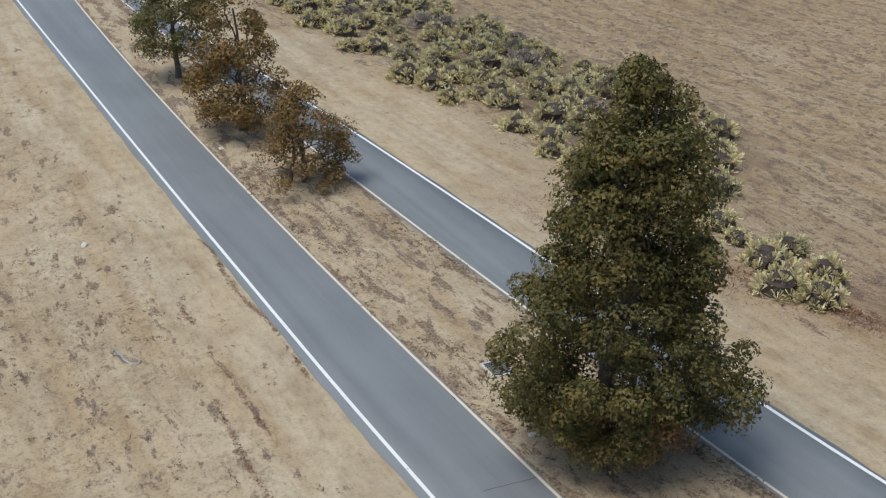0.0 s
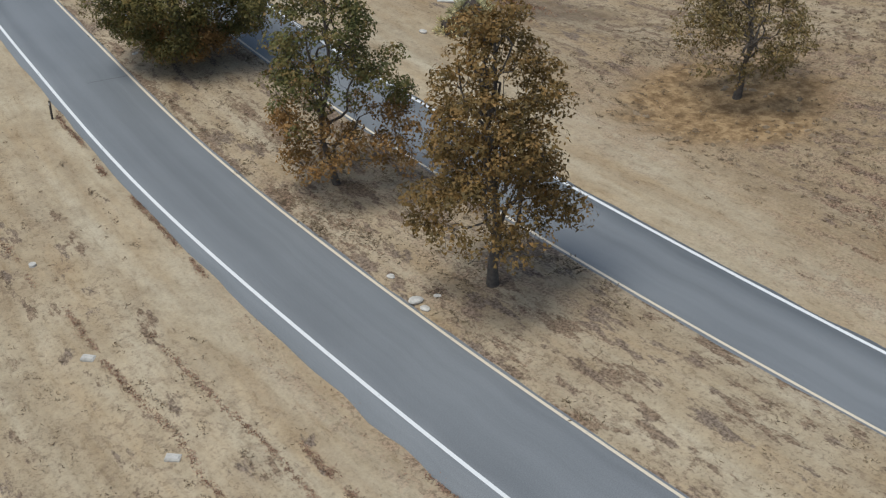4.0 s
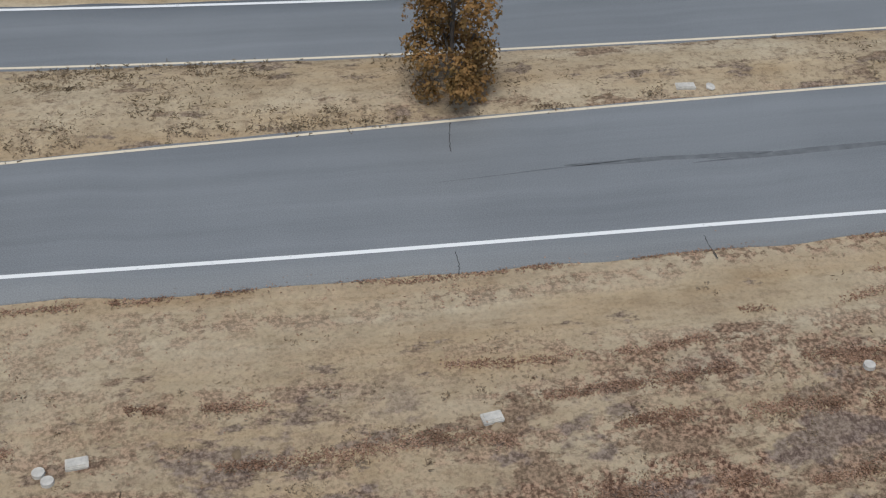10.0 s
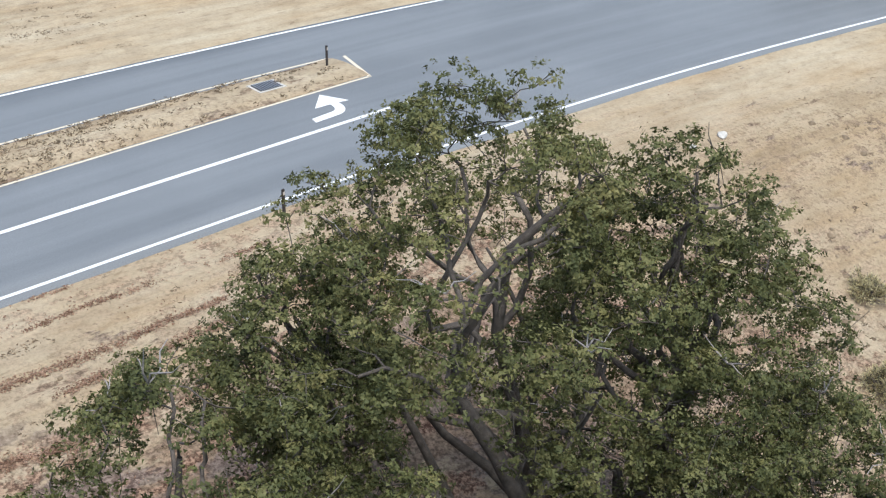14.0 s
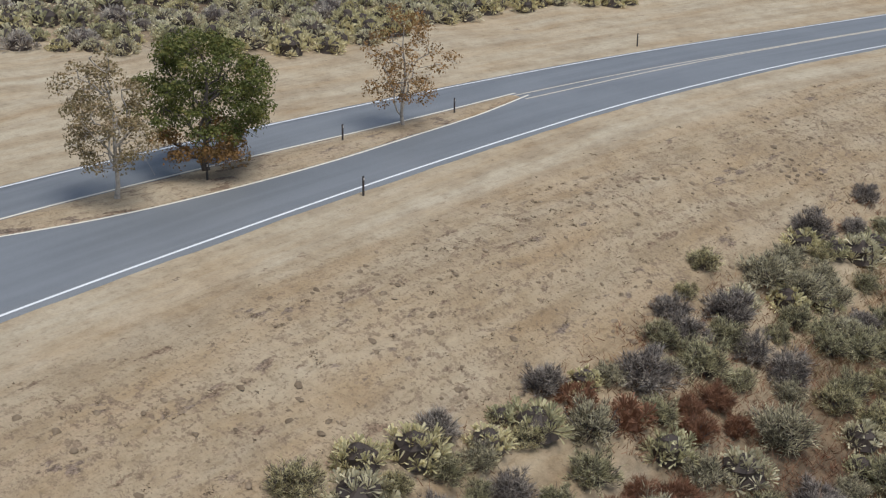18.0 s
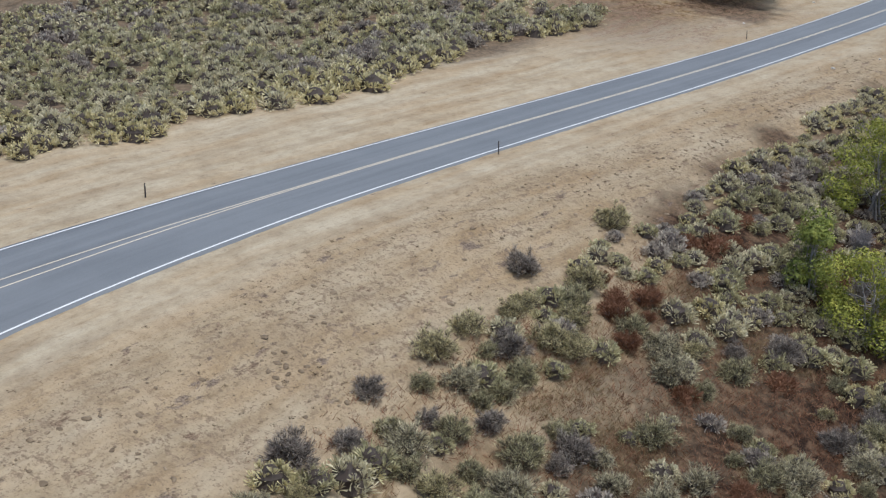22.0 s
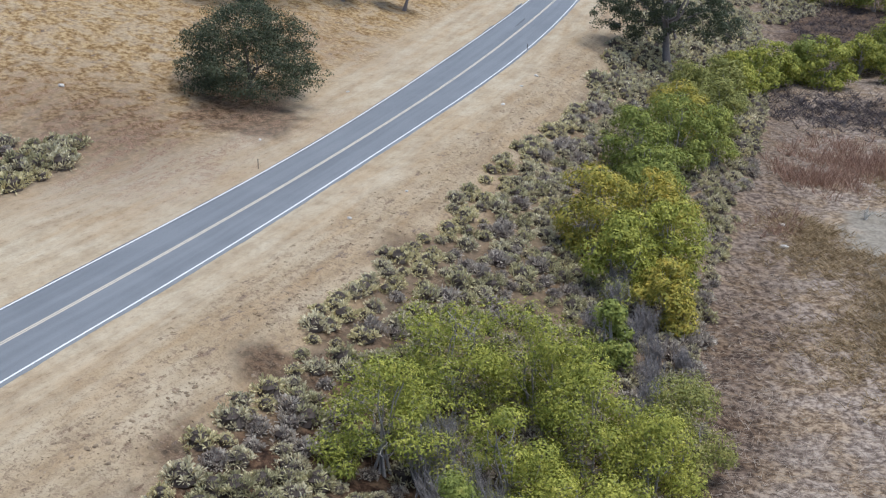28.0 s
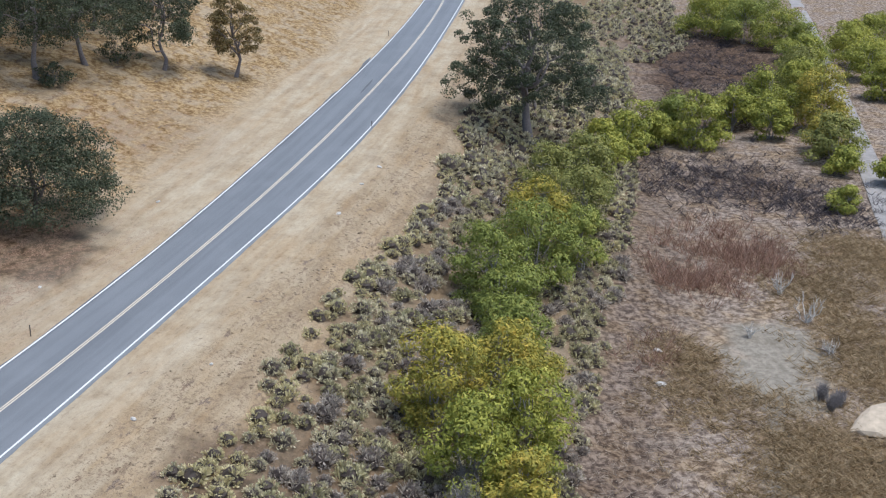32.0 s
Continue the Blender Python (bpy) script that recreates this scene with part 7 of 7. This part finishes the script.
    part("number_plate", box_mesh("number_plate", (0.02, 0.32, 0.16), CONCRETE, (-2.565, 0, 0.66), 0.005), car, "pale blank number plate")
    v, f = [], []
    for i in range(13):
        y = -0.70 + 1.4 * i / 12
        x = -2.45 + 0.15 * (y / 0.7) ** 2
        v += [(x - 0.07, y, 1.075), (x + 0.035, y, 1.05), (x - 0.07, y, 1.0), (x + 0.035, y, 1.0)]
    for i in range(12):
        a, b = 4 * i, 4 * i + 4
        f += [(a, a + 1, b + 1, b), (a + 2, b + 2, b + 3, a + 3), (a, b, b + 2, a + 2)]
    part("spoiler", mesh_of("spoiler", v, f, CAR_BLACK), car, "black lip spoiler on the boot")
    tyre = mesh_of("tyre", *lathe([(0.235, 0.10), (0.32, 0.105), (0.338, 0.08), (0.338, -0.08), (0.32, -0.105), (0.235, -0.10)]), TYRE, True)
    barrel = lathe([(0.0, 0.05), (0.05, 0.06), (0.06, 0.03), (0.20, 0.0), (0.235, 0.07), (0.24, 0.10), (0.24, -0.1)])
    spokes = [barrel]
    for k in range(5):
        for e in (-0.16, 0.16):
            a = 2 * math.pi * k / 5 + e
            spokes.append(tube([(0.04 * math.cos(a), 0.07, 0.04 * math.sin(a)), (0.14 * math.cos(a), 0.075, 0.14 * math.sin(a)), (0.225 * math.cos(a * 1.0), 0.08, 0.225 * math.sin(a))], [0.02, 0.016, 0.014], 4))
    rim = mesh_of("rim", *joined(spokes), RIM, True)
    for x in AXLES:
        for s in (-1, 1):
            wheel = new("wheel")
            wheel.parent = car
            wheel.matrix_basis = pose(x, s * 0.81, 0.338, 0, 0, 0 if s > 0 else 180)
            part("tyre", tyre, wheel, "black low-profile tyre")
            part("rim", rim, wheel, "dark five-spoke alloy rim")
            liner = mesh_of("arch_liner", *lathe([(0.0, 0.0), (0.375, 0.0), (0.38, 0.22)], 24), CAR_BLACK, True)
            arch = part("arch_liner", liner, car, "black wheel arch")
            arch.matrix_basis = pose(x, s * 0.62, 0.338, 0, 0, 0 if s > 0 else 180)
    return car


build_car(pose(-3.46, 26.88, 0.0, 0, 0, -3.0))
